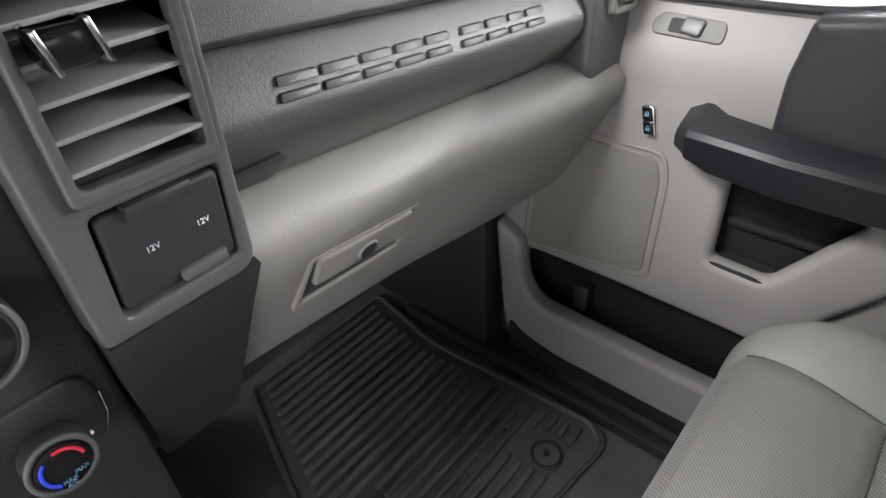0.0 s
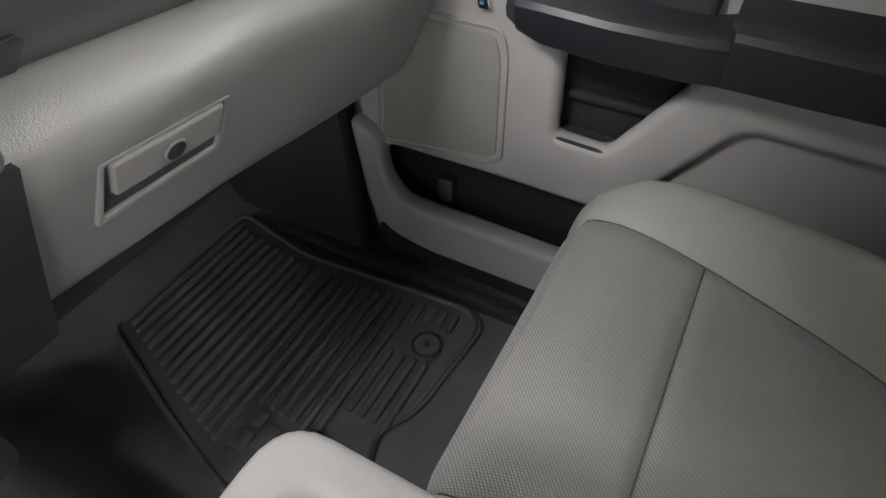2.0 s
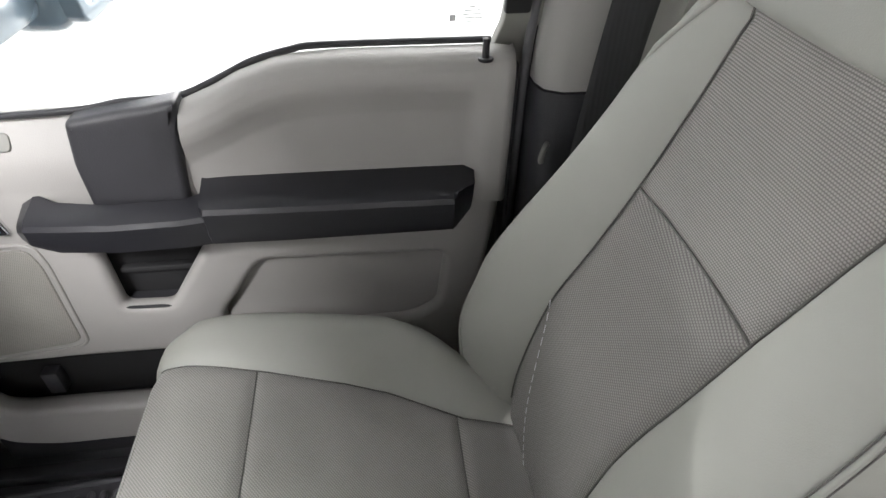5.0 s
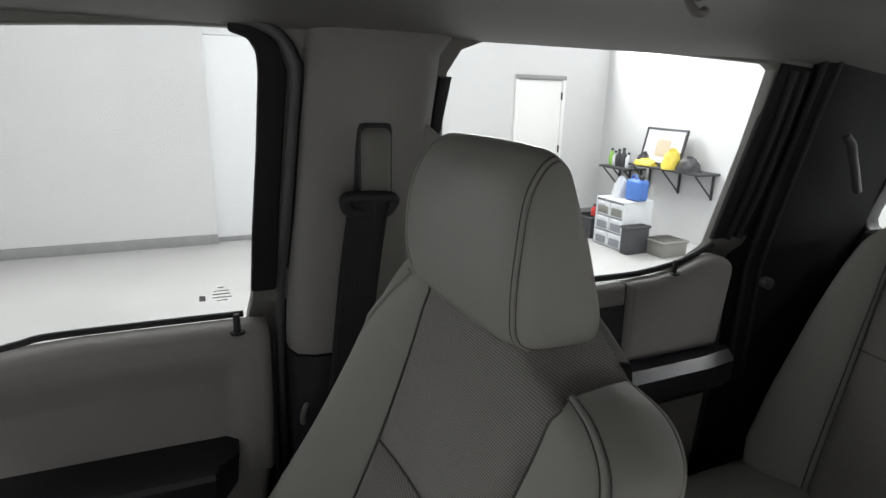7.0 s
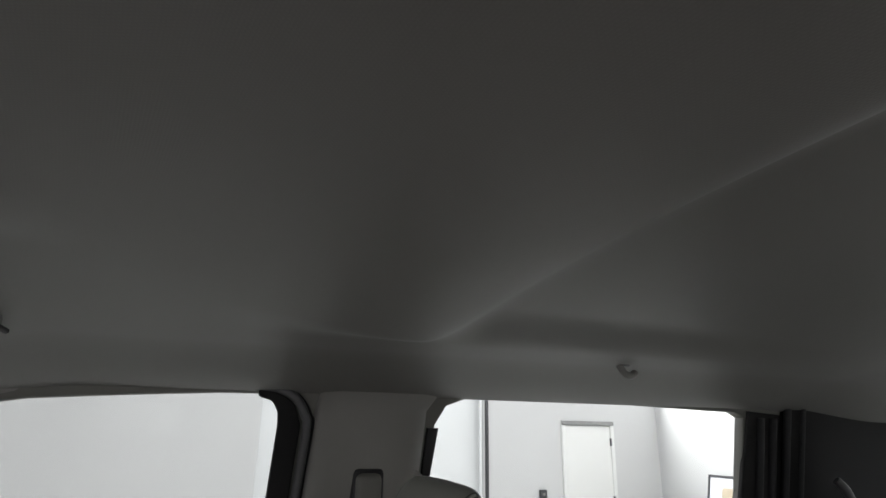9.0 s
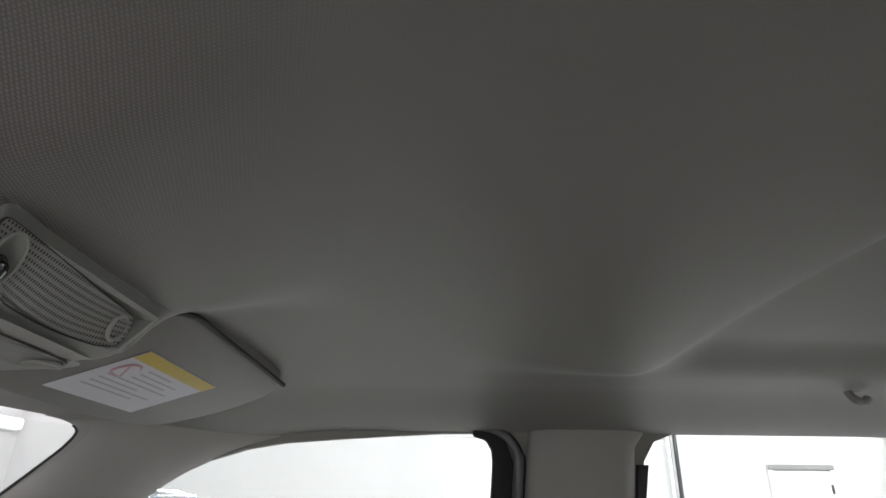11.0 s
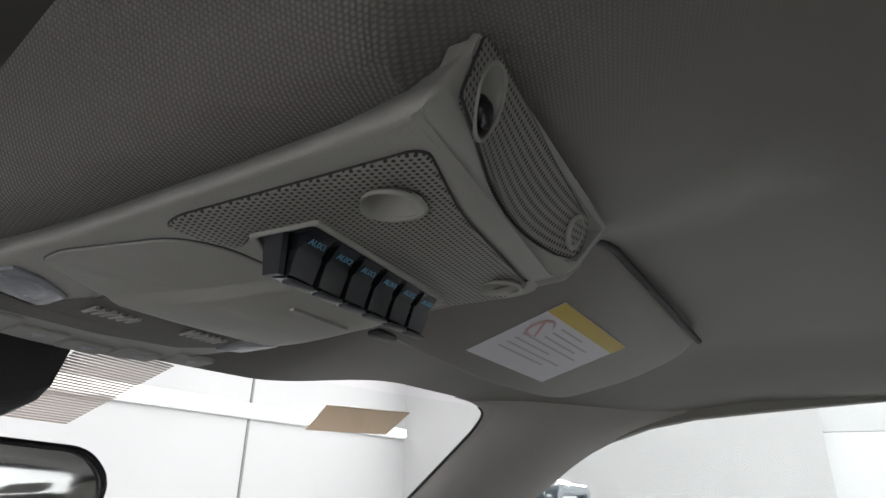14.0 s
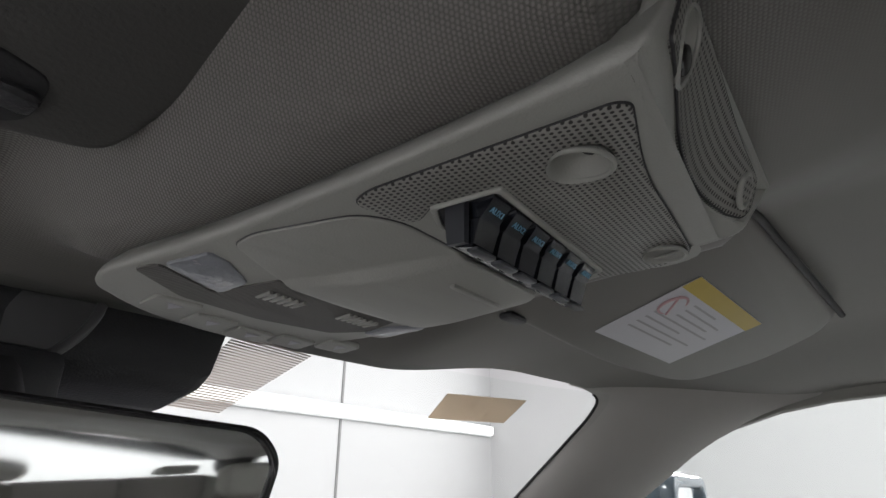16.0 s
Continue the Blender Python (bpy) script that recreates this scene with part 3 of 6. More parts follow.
def seat_belt():
    ob = thing("seat_belt", (0.74, -0.25, 0.9), "black ribbed seat belt with its height slider on the pillar", "seat belt")
    slider = part("slider", box((0.716, -0.283, 1.005), (0.744, -0.243, 1.100), MID, 0.010, 3), ob, "grey height slider")
    part("track", box((0.7225, -0.288, 0.983), (0.752, -0.238, 1.108), DARK, 0.010), slider)
    part("belt_guide", tube(rounded3([(0.706, -0.215, 1.017), (0.706, -0.285, 1.013), (0.716, -0.275, 0.990), (0.716, -0.222, 0.994)], 6), 0.0075, BLACK, cyclic=True), ob, "black belt loop")
    rows = smooth([(0.708, -0.250, 1.010), (0.712, -0.246, 0.985), (0.718, -0.236, 0.90), (0.722, -0.226, 0.80), (0.72, -0.21, 0.65), (0.715, -0.19, 0.45)], 24)

    def fn(i, j):
        k = round(j * 24)
        p = Vector(rows[k])
        return p + Vector((-0.014 * (i - 0.5), 0.050 * (0.5 - i), 0))
    me = grid(fn, 6, 24, WEBBING)
    strap = part("webbing", me, ob)
    strap.modifiers.new("thickness", "SOLIDIFY").thickness = 0.0015
    part("buckle_tongue", box((0.700, -0.245, 0.690), (0.716, -0.195, 0.725), CHROME, 0.004), ob, "bright metal buckle tongue")
    return ob


def rounded3(pts, n):
    P = [Vector(p) for p in pts]
    out = []
    for i in range(len(P)):
        a, b, c = P[i - 1], P[i], P[(i + 1) % len(P)]
        s, e = b.lerp(a, 0.3), b.lerp(c, 0.3)
        for j in range(n + 1):
            f = j / n
            out.append(tuple(s * (1 - f) ** 2 + b * 2 * f * (1 - f) + e * f * f))
    return out


mirrored(b_pillar())
mirrored(seat_belt())


def c_pillar():
    ob = thing("c_pillar_trim", (0.80, -1.25, 0.0), "black pillar trim beside the back window", "pillar trim", kind="structure")

    def ring_at(z):
        x = side_x(z) + 0.03
        y0 = lerp(z, [0.0, 0.80, 1.22], [-1.105, -1.105, -1.10])
        return [(x, y0, z), (x - 0.050, y0 - 0.008, z), (x - 0.062, y0 - 0.035, z), (x - 0.072, -1.25, z), (x - 0.082, -1.36, z), (x - 0.088, -1.40, z), (x, -1.40, z)]
    part("cover", loft([ring_at(z) for z in (0.0, 0.3, 0.6, 0.8, 0.95, 1.1, 1.2, 1.25)], PILLARBLACK), ob)
    for k, r in ((1, 0.007), (2, 0.005)):
        part("seal_ridge", tube([ring_at(z)[k] for z in (0.55, 0.7, 0.8, 0.95, 1.1, 1.22)], r, BLACK), ob, "rubber seal ridge")
    part("belt_slot", tube(smooth([(0.708, -1.185, 1.082), (0.702, -1.198, 1.066), (0.704, -1.212, 1.045), (0.711, -1.240, 1.015), (0.722, -1.280, 0.972)], 14), 0.0085, BEZEL), ob, "grey belt guide rim")
    part("latch_pin", disc((0.725, -1.06, 0.80), 0.011, 0.02, (-1, 0.3, 0), STEEL, 0.003), ob, "dark metal seat latch pin")
    return ob


mirrored(c_pillar())

# ---- dashboard ----


def dash_lean(x, y, z):
    """The dashboard's face drops a little towards the door."""
    return x, y, z - 0.1 * (x - 0.28)


def sweep(profile, x0, x1, mat, n=24, closed=True, shift=None, angle=45):
    """A profile of (y, z) carried along x."""
    rings = []
    for k in range(n + 1):
        x = x0 + (x1 - x0) * k / n
        s = shift(x) if shift else (0, 0)
        rings.append([dash_lean(x, y + s[0], z + s[1]) for y, z in profile])
    return loft(rings, mat, angle=angle)


def dashboard():
    ob = thing("dashboard", (0.50, 0.80, 0.45), "two-tone grey and black dashboard with a raised model name strip", "dashboard")
    pad = smooth([(0.712, 0.836), (0.692, 0.842), (0.690, 0.850), (0.700, 0.868), (0.74, 0.885), (0.85, 0.890), (1.00, 0.885)], 24)
    part("top_pad", sweep([tuple(p) for p in pad] + [(1.0, 0.80), (0.75, 0.80)], -0.62, 0.835, DASH_PAD), ob, "black grained dash top pad")
    trim = smooth([(0.712, 0.842), (0.704, 0.838), (0.694, 0.822), (0.686, 0.806), (0.681, 0.792), (0.682, 0.779), (0.688, 0.766), (0.698, 0.752), (0.712, 0.738), (0.727, 0.727), (0.740, 0.721)], 40)
    strip = part("trim_panel", sweep([tuple(p) for p in trim] + [(0.80, 0.70), (0.80, 0.84)], 0.262, 0.79, TRIMGREY), ob, "grey trim strip with raised emblem bars")
    # raised emblem: nine pairs of plain slanted bars
    widths = [(0.314, 0.034), (0.353, 0.034), (0.392, 0.031), (0.429, 0.030), (0.465, 0.030), (0.512, 0.031), (0.549, 0.030), (0.585, 0.024), (0.615, 0.030)]
    for x0, w, z0 in [(a, b, c) for a, b in widths for c in (0.0, 0.0105)]:
        outer = rounded([(x0 + 0.25 * z0 + a, z0 + b) for a, b in ((0, 0), (w, 0), (w + 0.0015, 0.006), (0.0015, 0.006))], 0.0012, 2)

        def onto(x, y, z):
            return dash_lean(x, lerp(z, [-0.01, 0.004, 0.028], [0.6795, 0.6825, 0.6945]) + y, z + 0.799)
        part("emblem_bar", plate([outer], "y", -0.0016, 0.0036, TRIMGREY, 0.0006, 1, warp=onto), strip)
    lower = smooth([(0.750, 0.727), (0.733, 0.7262), (0.718, 0.7215), (0.7045, 0.7130), (0.6945, 0.7020), (0.6885, 0.688), (0.6920, 0.670), (0.7025, 0.648), (0.716, 0.622), (0.735, 0.586), (0.757, 0.545), (0.776, 0.512), (0.787, 0.500), (0.805, 0.498)], 40)
    part("knee_bolster", sweep([tuple(p) for p in lower] + [(0.90, 0.50), (0.90, 0.72)], 0.235, 0.812, LIGHT_LEATHER, 30,
                                     shift=lambda x: (-0.030 * step(0.46, 0.83, x), 0.012 * step(0.56, 0.83, x))), ob, "light grey grained knee bolster")
    part("bolster_end", loft([[dash_lean(x, lerp(i, range(len(rr)), [r[0] for r in rr]) - 0.030 + dy, 0.012 + cz + (lerp(i, range(len(rr)), [r[1] for r in rr]) - cz) * s) for i in range(len(rr))]
                              for x, s, dy in ((0.812, 1.0, 0.0), (0.817, 0.97, 0.003), (0.820, 0.90, 0.010))
                              for rr, cz in [([tuple(p) for p in lower[::2]] + [(0.90, 0.50), (0.90, 0.72)], 0.62)]], LIGHT_LEATHER), ob)
    trim_y = lambda z: lerp(z, [0.721, 0.727, 0.738, 0.752, 0.766, 0.779], [0.740, 0.727, 0.712, 0.698, 0.688, 0.682])
    part("storage_lid", plate([rounded([(0.262, 0.722), (0.262, 0.757), (0.308, 0.762), (0.313, 0.757), (0.311, 0.727)], 0.003)], "y", -0.0065, 0.004, DARK, 0.0015,
                              warp=lambda x, y, z: dash_lean(x, y + trim_y(z), z)), ob, "small charcoal lid")
    # glove box latch: a recess with a paddle and a key lock
    o = Vector(dash_lean(0.383, 0.7185, 0.620))
    xa = Vector((1, 0, -0.1)).normalized()
    za = Vector((0, -0.46, 1)).normalized()
    na = xa.cross(za).normalized()
    M = Matrix(((xa.x, za.x, -na.x, o.x), (xa.y, za.y, -na.y, o.y), (xa.z, za.z, -na.z, o.z), (0, 0, 0, 1)))

    def on_face(x, y, z):
        return tuple(M @ Vector((x, y, -z)))
    frame_o = rounded([(-0.078, -0.046), (0.066, -0.040), (0.074, 0.034), (-0.066, 0.034)], 0.004)
    frame_i = rounded([(-0.070, -0.036), (0.058, -0.030), (0.066, 0.030), (-0.060, 0.030)], 0.004)
    latch = part("glove_box_latch", plate([frame_o, frame_i], "z", -0.010, 0.004, LIGHT, 0.002, warp=on_face), ob, "light grey recessed glove box latch")
    part("paddle", plate([rounded([(-0.058, -0.012), (0.058, -0.010), (0.064, 0.029), (-0.056, 0.029)], 0.004)], "z", -0.004, 0.007, LIGHT, 0.003, warp=on_face), latch)
    # shade of the recess and side gap is put into these darker plates
    part("recess", plate([rounded([(-0.070, -0.034), (0.058, -0.030), (0.062, -0.010), (-0.062, -0.012)], 0.003)], "z", -0.004, 0.001, TRIMGREY, 0.001, warp=on_face), latch, "recess below the paddle, its shade put into a darker grey")
    part("gap_shade_strip", plate([rounded([(-0.072, -0.030), (-0.060, -0.012), (-0.058, 0.028), (-0.066, 0.030)], 0.002)], "z", -0.004, 0.003, DARK, 0.001, warp=on_face), latch, "dark strip standing in for the shadow at the latch side")
    part("key_lock", disc(M @ Vector((0.004, 0.008, -0.007)), 0.0105, 0.008, na, DARK, 0.002, squash=1.0), latch, "round key lock")
    part("key_lock_rim", ring(M @ Vector((0.004, 0.008, -0.0085)), 0.0108, 0.0014, na, LIGHT), latch)
    # vent at the door end
    vent = part("side_vent_housing", plate([rounded([(0.735, 0.725), (0.745, 0.712), (0.822, 0.712), (0.832, 0.76), (0.832, 0.90), (0.735, 0.90)], 0.006)], "y", 0.672, 0.80, BEZEL, 0.006, warp=dash_lean), ob, "charcoal side vent housing")
    part("vent_rim", plate([rounded([(0.768, 0.79), (0.826, 0.79), (0.826, 0.89), (0.768, 0.89)], 0.006), rounded([(0.775, 0.798), (0.819, 0.798), (0.819, 0.88), (0.775, 0.88)], 0.004)], "y", 0.662, 0.676, MID, 0.002, warp=dash_lean), vent, "grey vent rim")
    for k in range(4):
        part("slat", box((0.775, 0.655, 0.755 + 0.018 * k), (0.819, 0.675, 0.758 + 0.018 * k), DARK, 0.001), vent)
    part("underside", box((-0.60, 0.80, 0.46), (0.80, 1.30, 0.50), DARK, 0.01), ob, "dark underside of the dashboard")
    return ob


dashboard()


SLAT_TILT = 6


def centre_stack():
    ob = thing("centre_stack", (0.12, 0.75, 0.45), "charcoal centre stack with vent, socket cover and climate knob", "centre console")
    Y = 0.670

    def back(x, y, z):
        return x, y + 0.28 * max(0.80 - z, 0) - 0.0 * z, z
    outer = rounded([(0.148, 0.692), (0.262, 0.690), (0.262, 0.92), (0.148, 0.92)], [0.008, 0.018, 0.008, 0.008])
    hole = rounded([(0.170, 0.800), (0.250, 0.797), (0.250, 0.912), (0.170, 0.912)], 0.005)
    pocket = rounded([(0.167, 0.7075), (0.2515, 0.7075), (0.253, 0.782), (0.171, 0.784)], 0.006)
    bez = part("bezel", plate([outer, hole, pocket], "y", Y, Y + 0.05, BEZEL, 0.004, warp=lambda x, y, z: (x, y + 0.1 * (0.78 - z), z)), ob, "satin charcoal bezel")
    part("bezel_side", plate([rounded([(0.686, 0.70), (0.78, 0.60), (0.78, 0.92), (0.664, 0.92)], [0.015, 0.006, 0.006, 0.006])], "x", 0.250, 0.2615, BEZEL, 0.003), ob)
    part("vent_rim", plate([rounded([(0.166, 0.793), (0.254, 0.790), (0.254, 0.918), (0.166, 0.918)], 0.006), rounded([(0.173, 0.803), (0.247, 0.800), (0.247, 0.911), (0.173, 0.911)], 0.004)],
                           "y", Y - 0.006, Y + 0.006, BEZEL, 0.0025, warp=lambda x, y, z: (x, y + 0.1 * (0.78 - z), z)), bez, "grey inner vent rim")
    vent = part("vent_cavity", box((0.150, Y + 0.035, 0.79), (0.262, Y + 0.06, 0.93), BLACK, 0.004), ob, "black vent cavity")
    for k in range(6):
        z = 0.8145 + 0.0185 * k
        part("slat", box((0.172, Y - 0.008, z - 0.0018), (0.248, Y + 0.030, z + 0.0018), SLAT, 0.0014, turn=Euler((radians(SLAT_TILT), 0, 0)).to_matrix().to_4x4()), vent)
    tab = part("vent_tab", box((0.181, Y - 0.022, 0.8655), (0.207, Y + 0.004, 0.884), GLOSS, 0.004), ob, "black vent tab with chrome clips")
    for x in (0.181, 0.2045):
        part("chrome_clip", box((x, Y - 0.0245, 0.8645), (x + 0.0035, Y - 0.006, 0.887), CHROME, 0.001, turn=Euler((0, radians(-12), 0)).to_matrix().to_4x4()), tab, "chrome clip")
    # socket cover

    def cov(x, y, z):
        return x, y + 0.1 * (0.78 - z), z
    cover = part("socket_cover", plate([rounded([(0.169, 0.7105), (0.249, 0.7105), (0.2505, 0.779), (0.173, 0.781)], 0.006)], "y", Y + 0.001, Y + 0.03, DARK, 0.004, warp=cov), ob, "black flap over two power sockets")
    part("hinge", box((0.189, Y - 0.004, 0.7735), (0.231, Y + 0.012, 0.7835), DARK, 0.003), cover)
    part("lift_tab", box((0.2075, Y + 0.003, 0.7125), (0.241, Y + 0.012, 0.7215), BEZEL, 0.0018), cover, "grey lift tab")
    for x, z in ((0.1975, 0.7475), (0.2320, 0.7480)):
        m = Matrix.Translation((x, Y + 0.1 * (0.78 - z) + 0.0005, z)) @ Euler((radians(90 - 5.7), 0, 0)).to_matrix().to_4x4()
        part("marking", lettering("12V", 0.0058, m, PRINT), cover, "white 12V marking")
    low = loft([[(0.150, 0.679, 0.692), (0.264, 0.679, 0.690), (0.268, 0.76, 0.70), (0.150, 0.76, 0.70)],
                [(0.152, 0.700, 0.64), (0.258, 0.702, 0.64), (0.262, 0.80, 0.64), (0.150, 0.80, 0.64)],
                [(0.158, 0.745, 0.54), (0.246, 0.745, 0.54), (0.250, 0.85, 0.54), (0.150, 0.85, 0.54)],
                [(0.162, 0.775, 0.475), (0.240, 0.775, 0.475), (0.244, 0.88, 0.475), (0.150, 0.88, 0.475)]], DARK)
    part("lower_cover", low, ob, "charcoal lower stack cover")
    part("control_panel", plate([rounded([(-0.16, 0.40), (0.150, 0.40), (0.152, 0.93), (-0.16, 0.93)], 0.02)], "y", 0.708, 0.74, DARK, 0.008, warp=lambda x, y, z: (x, y + 0.16 * (0.70 - z), z)), ob, "charcoal control panel")
    inset = part("climate_panel", plate([rounded([(-0.10, 0.585), (0.128, 0.585), (0.136, 0.625), (0.134, 0.668), (-0.10, 0.668)], 0.018)], "y", 0.704, 0.716, DARK, 0.004, warp=lambda x, y, z: (x, y + 0.16 * (0.70 - z), z)), ob)
    part("bright_line", tube([(0.137, 0.716, 0.640), (0.1355, 0.721, 0.615), (0.128, 0.7255, 0.592), (0.112, 0.727, 0.586)], 0.0008, CHROME), inset, "thin bright line")
    for name, c, r in (("climate_knob", (0.0955, 0.702, 0.622), 0.0215), ("round_knob", (0.092, 0.690, 0.741), 0.030)):
        a = Vector((0.0, -1, 0.16)).normalized()
        c = Vector(c)
        knob = part(name, disc(c, r, 0.024, a, DARK, 0.005, 40), ob, "round charcoal knob")
        part("knob_rim", ring(c + a * 0.011, r * 0.93, 0.0022, a, BEZEL), knob, "satin rim")
        part("knob_face", disc(c + a * 0.010, r * 0.80, 0.008, a, GLOSS, 0.001, 40), knob, "gloss black knob face")
        if name == "climate_knob":
            top = c + a * 0.0145
            part("red_arc", ring(top, r * 0.62, 0.0013, a, RED, 24, arc=(0.02, 0.27), spin=radians(0)), knob, "red warm scale")
            part("blue_arc", ring(top, r * 0.62, 0.0013, a, BLUE, 24, arc=(0.36, 0.66), spin=radians(0)), knob, "blue cold scale")
            m0 = Matrix.Translation(top) @ Euler((radians(81), 0, 0)).to_matrix().to_4x4()
            part("marking", lettering("MAX", 0.0042, m0 @ Matrix.Translation((-0.0015, -0.0115, 0)), PRINT_BLUE), knob, "pale blue MAX marking")
            part("marking", lettering("MAX", 0.0042, m0 @ Matrix.Translation((0.0075, -0.0085, 0)), PRINT_BLUE), knob)
            part("marking", lettering("A/C", 0.0042, m0 @ Matrix.Translation((-0.0015, -0.0150, 0)), PRINT_BLUE), knob, "pale blue A/C marking")
            part("pointer", disc(c + Vector((0.0235, -0.004, 0.005)), 0.0012, 0.004, a, PRINT, 0.0003, 12), knob, "small white pointer")
    return ob


centre_stack()

# ---- doors ----


def front_door():
    ob = thing("front_door", (0.84, 0.35, 0.02), "light grey and charcoal truck front door panel, closed", "car door")
    X = 0.82
    SILL_Y, SILL_Z = [-0.14, -0.105, 0.10, 0.158, 0.19, 0.239, 0.27, 0.327, 0.42], [0.818, 0.8235, 0.826, 0.823, 0.818, 0.802, 0.786, 0.763, 0.752]
    outline = rounded([(0.862, 0.03), (0.862, 0.693), (0.478, 0.693), (0.462, 0.752), (0.40, 0.762), (0.355, 0.768), (0.313, 0.762), (0.262, 0.780), (0.217, 0.800), (0.168, 0.810),
                       (0.12, 0.812), (-0.105, 0.808), (-0.131, 0.800), (-0.129, 0.62), (-0.112, 0.49), (-0.06, 0.20), (0.0, 0.03)],
                      [0.09, 0.004, 0.004, 0.004, 0, 0, 0, 0, 0, 0, 0, 0.004, 0.008, 0.02, 0.03, 0.05, 0.05])
    pocket = rounded([(0.812, 0.299), (0.816, 0.195), (0.765, 0.178), (0.10, 0.165), (0.05, 0.20), (0.06, 0.275), (0.12, 0.298), (0.42, 0.299), (0.61, 0.302)], [0.03, 0.035, 0.02, 0.03, 0.03, 0.03, 0.02, 0.02, 0.02])
    pull = rounded([(0.505, 0.60), (0.502, 0.413), (0.428, 0.409), (0.345, 0.530), (0.335, 0.60)], [0.003, 0.010, 0.014, 0.016, 0.003])
    low = rounded([(0.268, 0.489), (-0.036, 0.480), (-0.022, 0.36), (0.03, 0.335), (0.33, 0.335), (0.352, 0.372)], 0.02)
    high = rounded([(0.205, 0.764), (-0.055, 0.766), (-0.092, 0.742), (-0.088, 0.60), (0.325, 0.60), (0.328, 0.665)], [0.05, 0.02, 0.02, 0.004, 0.004, 0.02])
    p = part("panel", plate([outline, pocket, pull, low, high], "x", X, X + 0.035, LIGHT, 0.016, 5), ob, "light grey door panel")
    part("lower_inset", grid(lambda i, j: (X + 0.014 + 0.006 * math.sin(math.pi * j), 0.357 - i * 0.41, 0.30 + j * 0.215), 6, 6, LIGHT), p)

    def upper(i, j):
        """The panel above the armrest: a rounded shoulder under the glass that rolls into a shallow hollow."""
        d = 0.24 * j ** 1.4
        y = (0.320 + 0.024 * d / 0.24) * (1 - i) - 0.132 * i
        top = lerp(y, SILL_Y, SILL_Z)
        hollow = step(-0.098, -0.066, y)
        x = lerp(d, [0, 0.004, 0.012, 0.024, 0.040, 0.052, 0.066, 0.085, 0.13, 0.30], [0.838, 0.821, 0.811, 0.8045, 0.8035, 0.8065, 0.8135, 0.8205, 0.825, 0.825])
        flat = lerp(d, [0, 0.004, 0.012, 0.024, 0.040, 0.24], [0.838, 0.821, 0.811, 0.806, 0.8055, 0.8165])
        edge = step(-0.126, -0.132, y)
        return flat + (x - flat) * hollow + 0.012 * edge, y, top - d
    part("upper_panel", grid(upper, 60, 48, LIGHT, angle=80), p, "light grey door panel with a soft hollow")
    part("map_pocket", box((X + 0.045, 0.03, 0.12), (X + 0.055, 0.85, 0.36), PILLARBLACK, 0.003), p, "dark map pocket liner")
    part("pocket_floor", box((X + 0.004, 0.04, 0.150), (X + 0.05, 0.83, 0.160), PILLARBLACK, 0.002), p)
    part("pocket_rim", plate([rounded([(0.858, 0.36), (0.842, 0.165), (0.806, 0.112), (0.72, 0.092), (0.02, 0.095), (0.02, 0.190), (0.70, 0.197), (0.768, 0.202), (0.796, 0.245), (0.803, 0.33)], [0.02, 0.05, 0.04, 0.03, 0.03, 0.03, 0.03, 0.03, 0.03, 0.02])],
                              "x", X - 0.028, X + 0.012, LIGHT, 0.012, 3), p, "light grey map pocket rim")
    part("lower_edge", box((X - 0.004, 0.03, 0.028), (X + 0.012, 0.84, 0.098), DARK, 0.004), p, "charcoal lower edge of the door panel")
    part("bottle_tab", box((X + 0.02, 0.685, 0.19), (X + 0.045, 0.715, 0.245), DARK, 0.004), p, "grey divider inside the pocket")
    part("pull_liner", box((X + 0.045, 0.31, 0.39), (X + 0.055, 0.52, 0.66), PILLARBLACK, 0.003), p, "dark pull pocket liner")
    part("pull_floor", plate([[(0.502, 0.402), (0.426, 0.398), (0.424, 0.407), (0.502, 0.411)]], "x", X + 0.004, X + 0.05, DARK, 0.001), p)
    part("pull_step", box((X + 0.03, 0.34, 0.462), (X + 0.047, 0.50, 0.474), PILLARBLACK, 0.004), p)
    prof = [tuple(p) for p in smooth([(0.0, 0.648), (-0.001, 0.668), (0.001, 0.688), (0.007, 0.705), (0.016, 0.722), (0.026, 0.738), (0.034, 0.750)], 18)] + [(0.046, 0.752), (0.046, 0.65)]
    part("shoulder", loft([[(X - 0.0005 + a, y, b) for a, b in prof] for y in (0.466, 0.55, 0.70, 0.80, 0.87)], LIGHT, angle=60), ob, "light grey door shoulder")
    part("upper_insert", plate([rounded([(0.472, 0.56), (0.474, 0.690), (0.464, 0.755), (0.40, 0.765), (0.355, 0.770), (0.316, 0.778), (0.324, 0.735), (0.336, 0.65), (0.342, 0.56)], [0.004, 0.01, 0.008, 0, 0, 0.01, 0.004, 0.004, 0.004])],
                                "x", X - 0.014, X + 0.034, DARK, 0.011, 3), ob, "charcoal upper insert")

    def arm(y, top_in, top_out, side, bottom, x_out, x_in):
        return [(x_in, y, top_in), (x_out + 0.012, y, top_out + 0.0035), (x_out + 0.004, y, top_out - 0.001), (x_out, y, top_out - 0.008), (x_out + 0.003, y, side), (x_out + 0.010, y, bottom + 0.005), (x_out + 0.018, y, bottom), (x_in, y, bottom + 0.004)]
    rest = [arm(y, 0.654 - t, 0.634 - t, 0.590, 0.564, xo, 0.835) for y, t, xo in ((0.318, -0.002, 0.772), (0.312, 0.0, 0.764), (0.20, 0.001, 0.760), (0.0, 0.004, 0.758), (-0.042, 0.005, 0.758))]
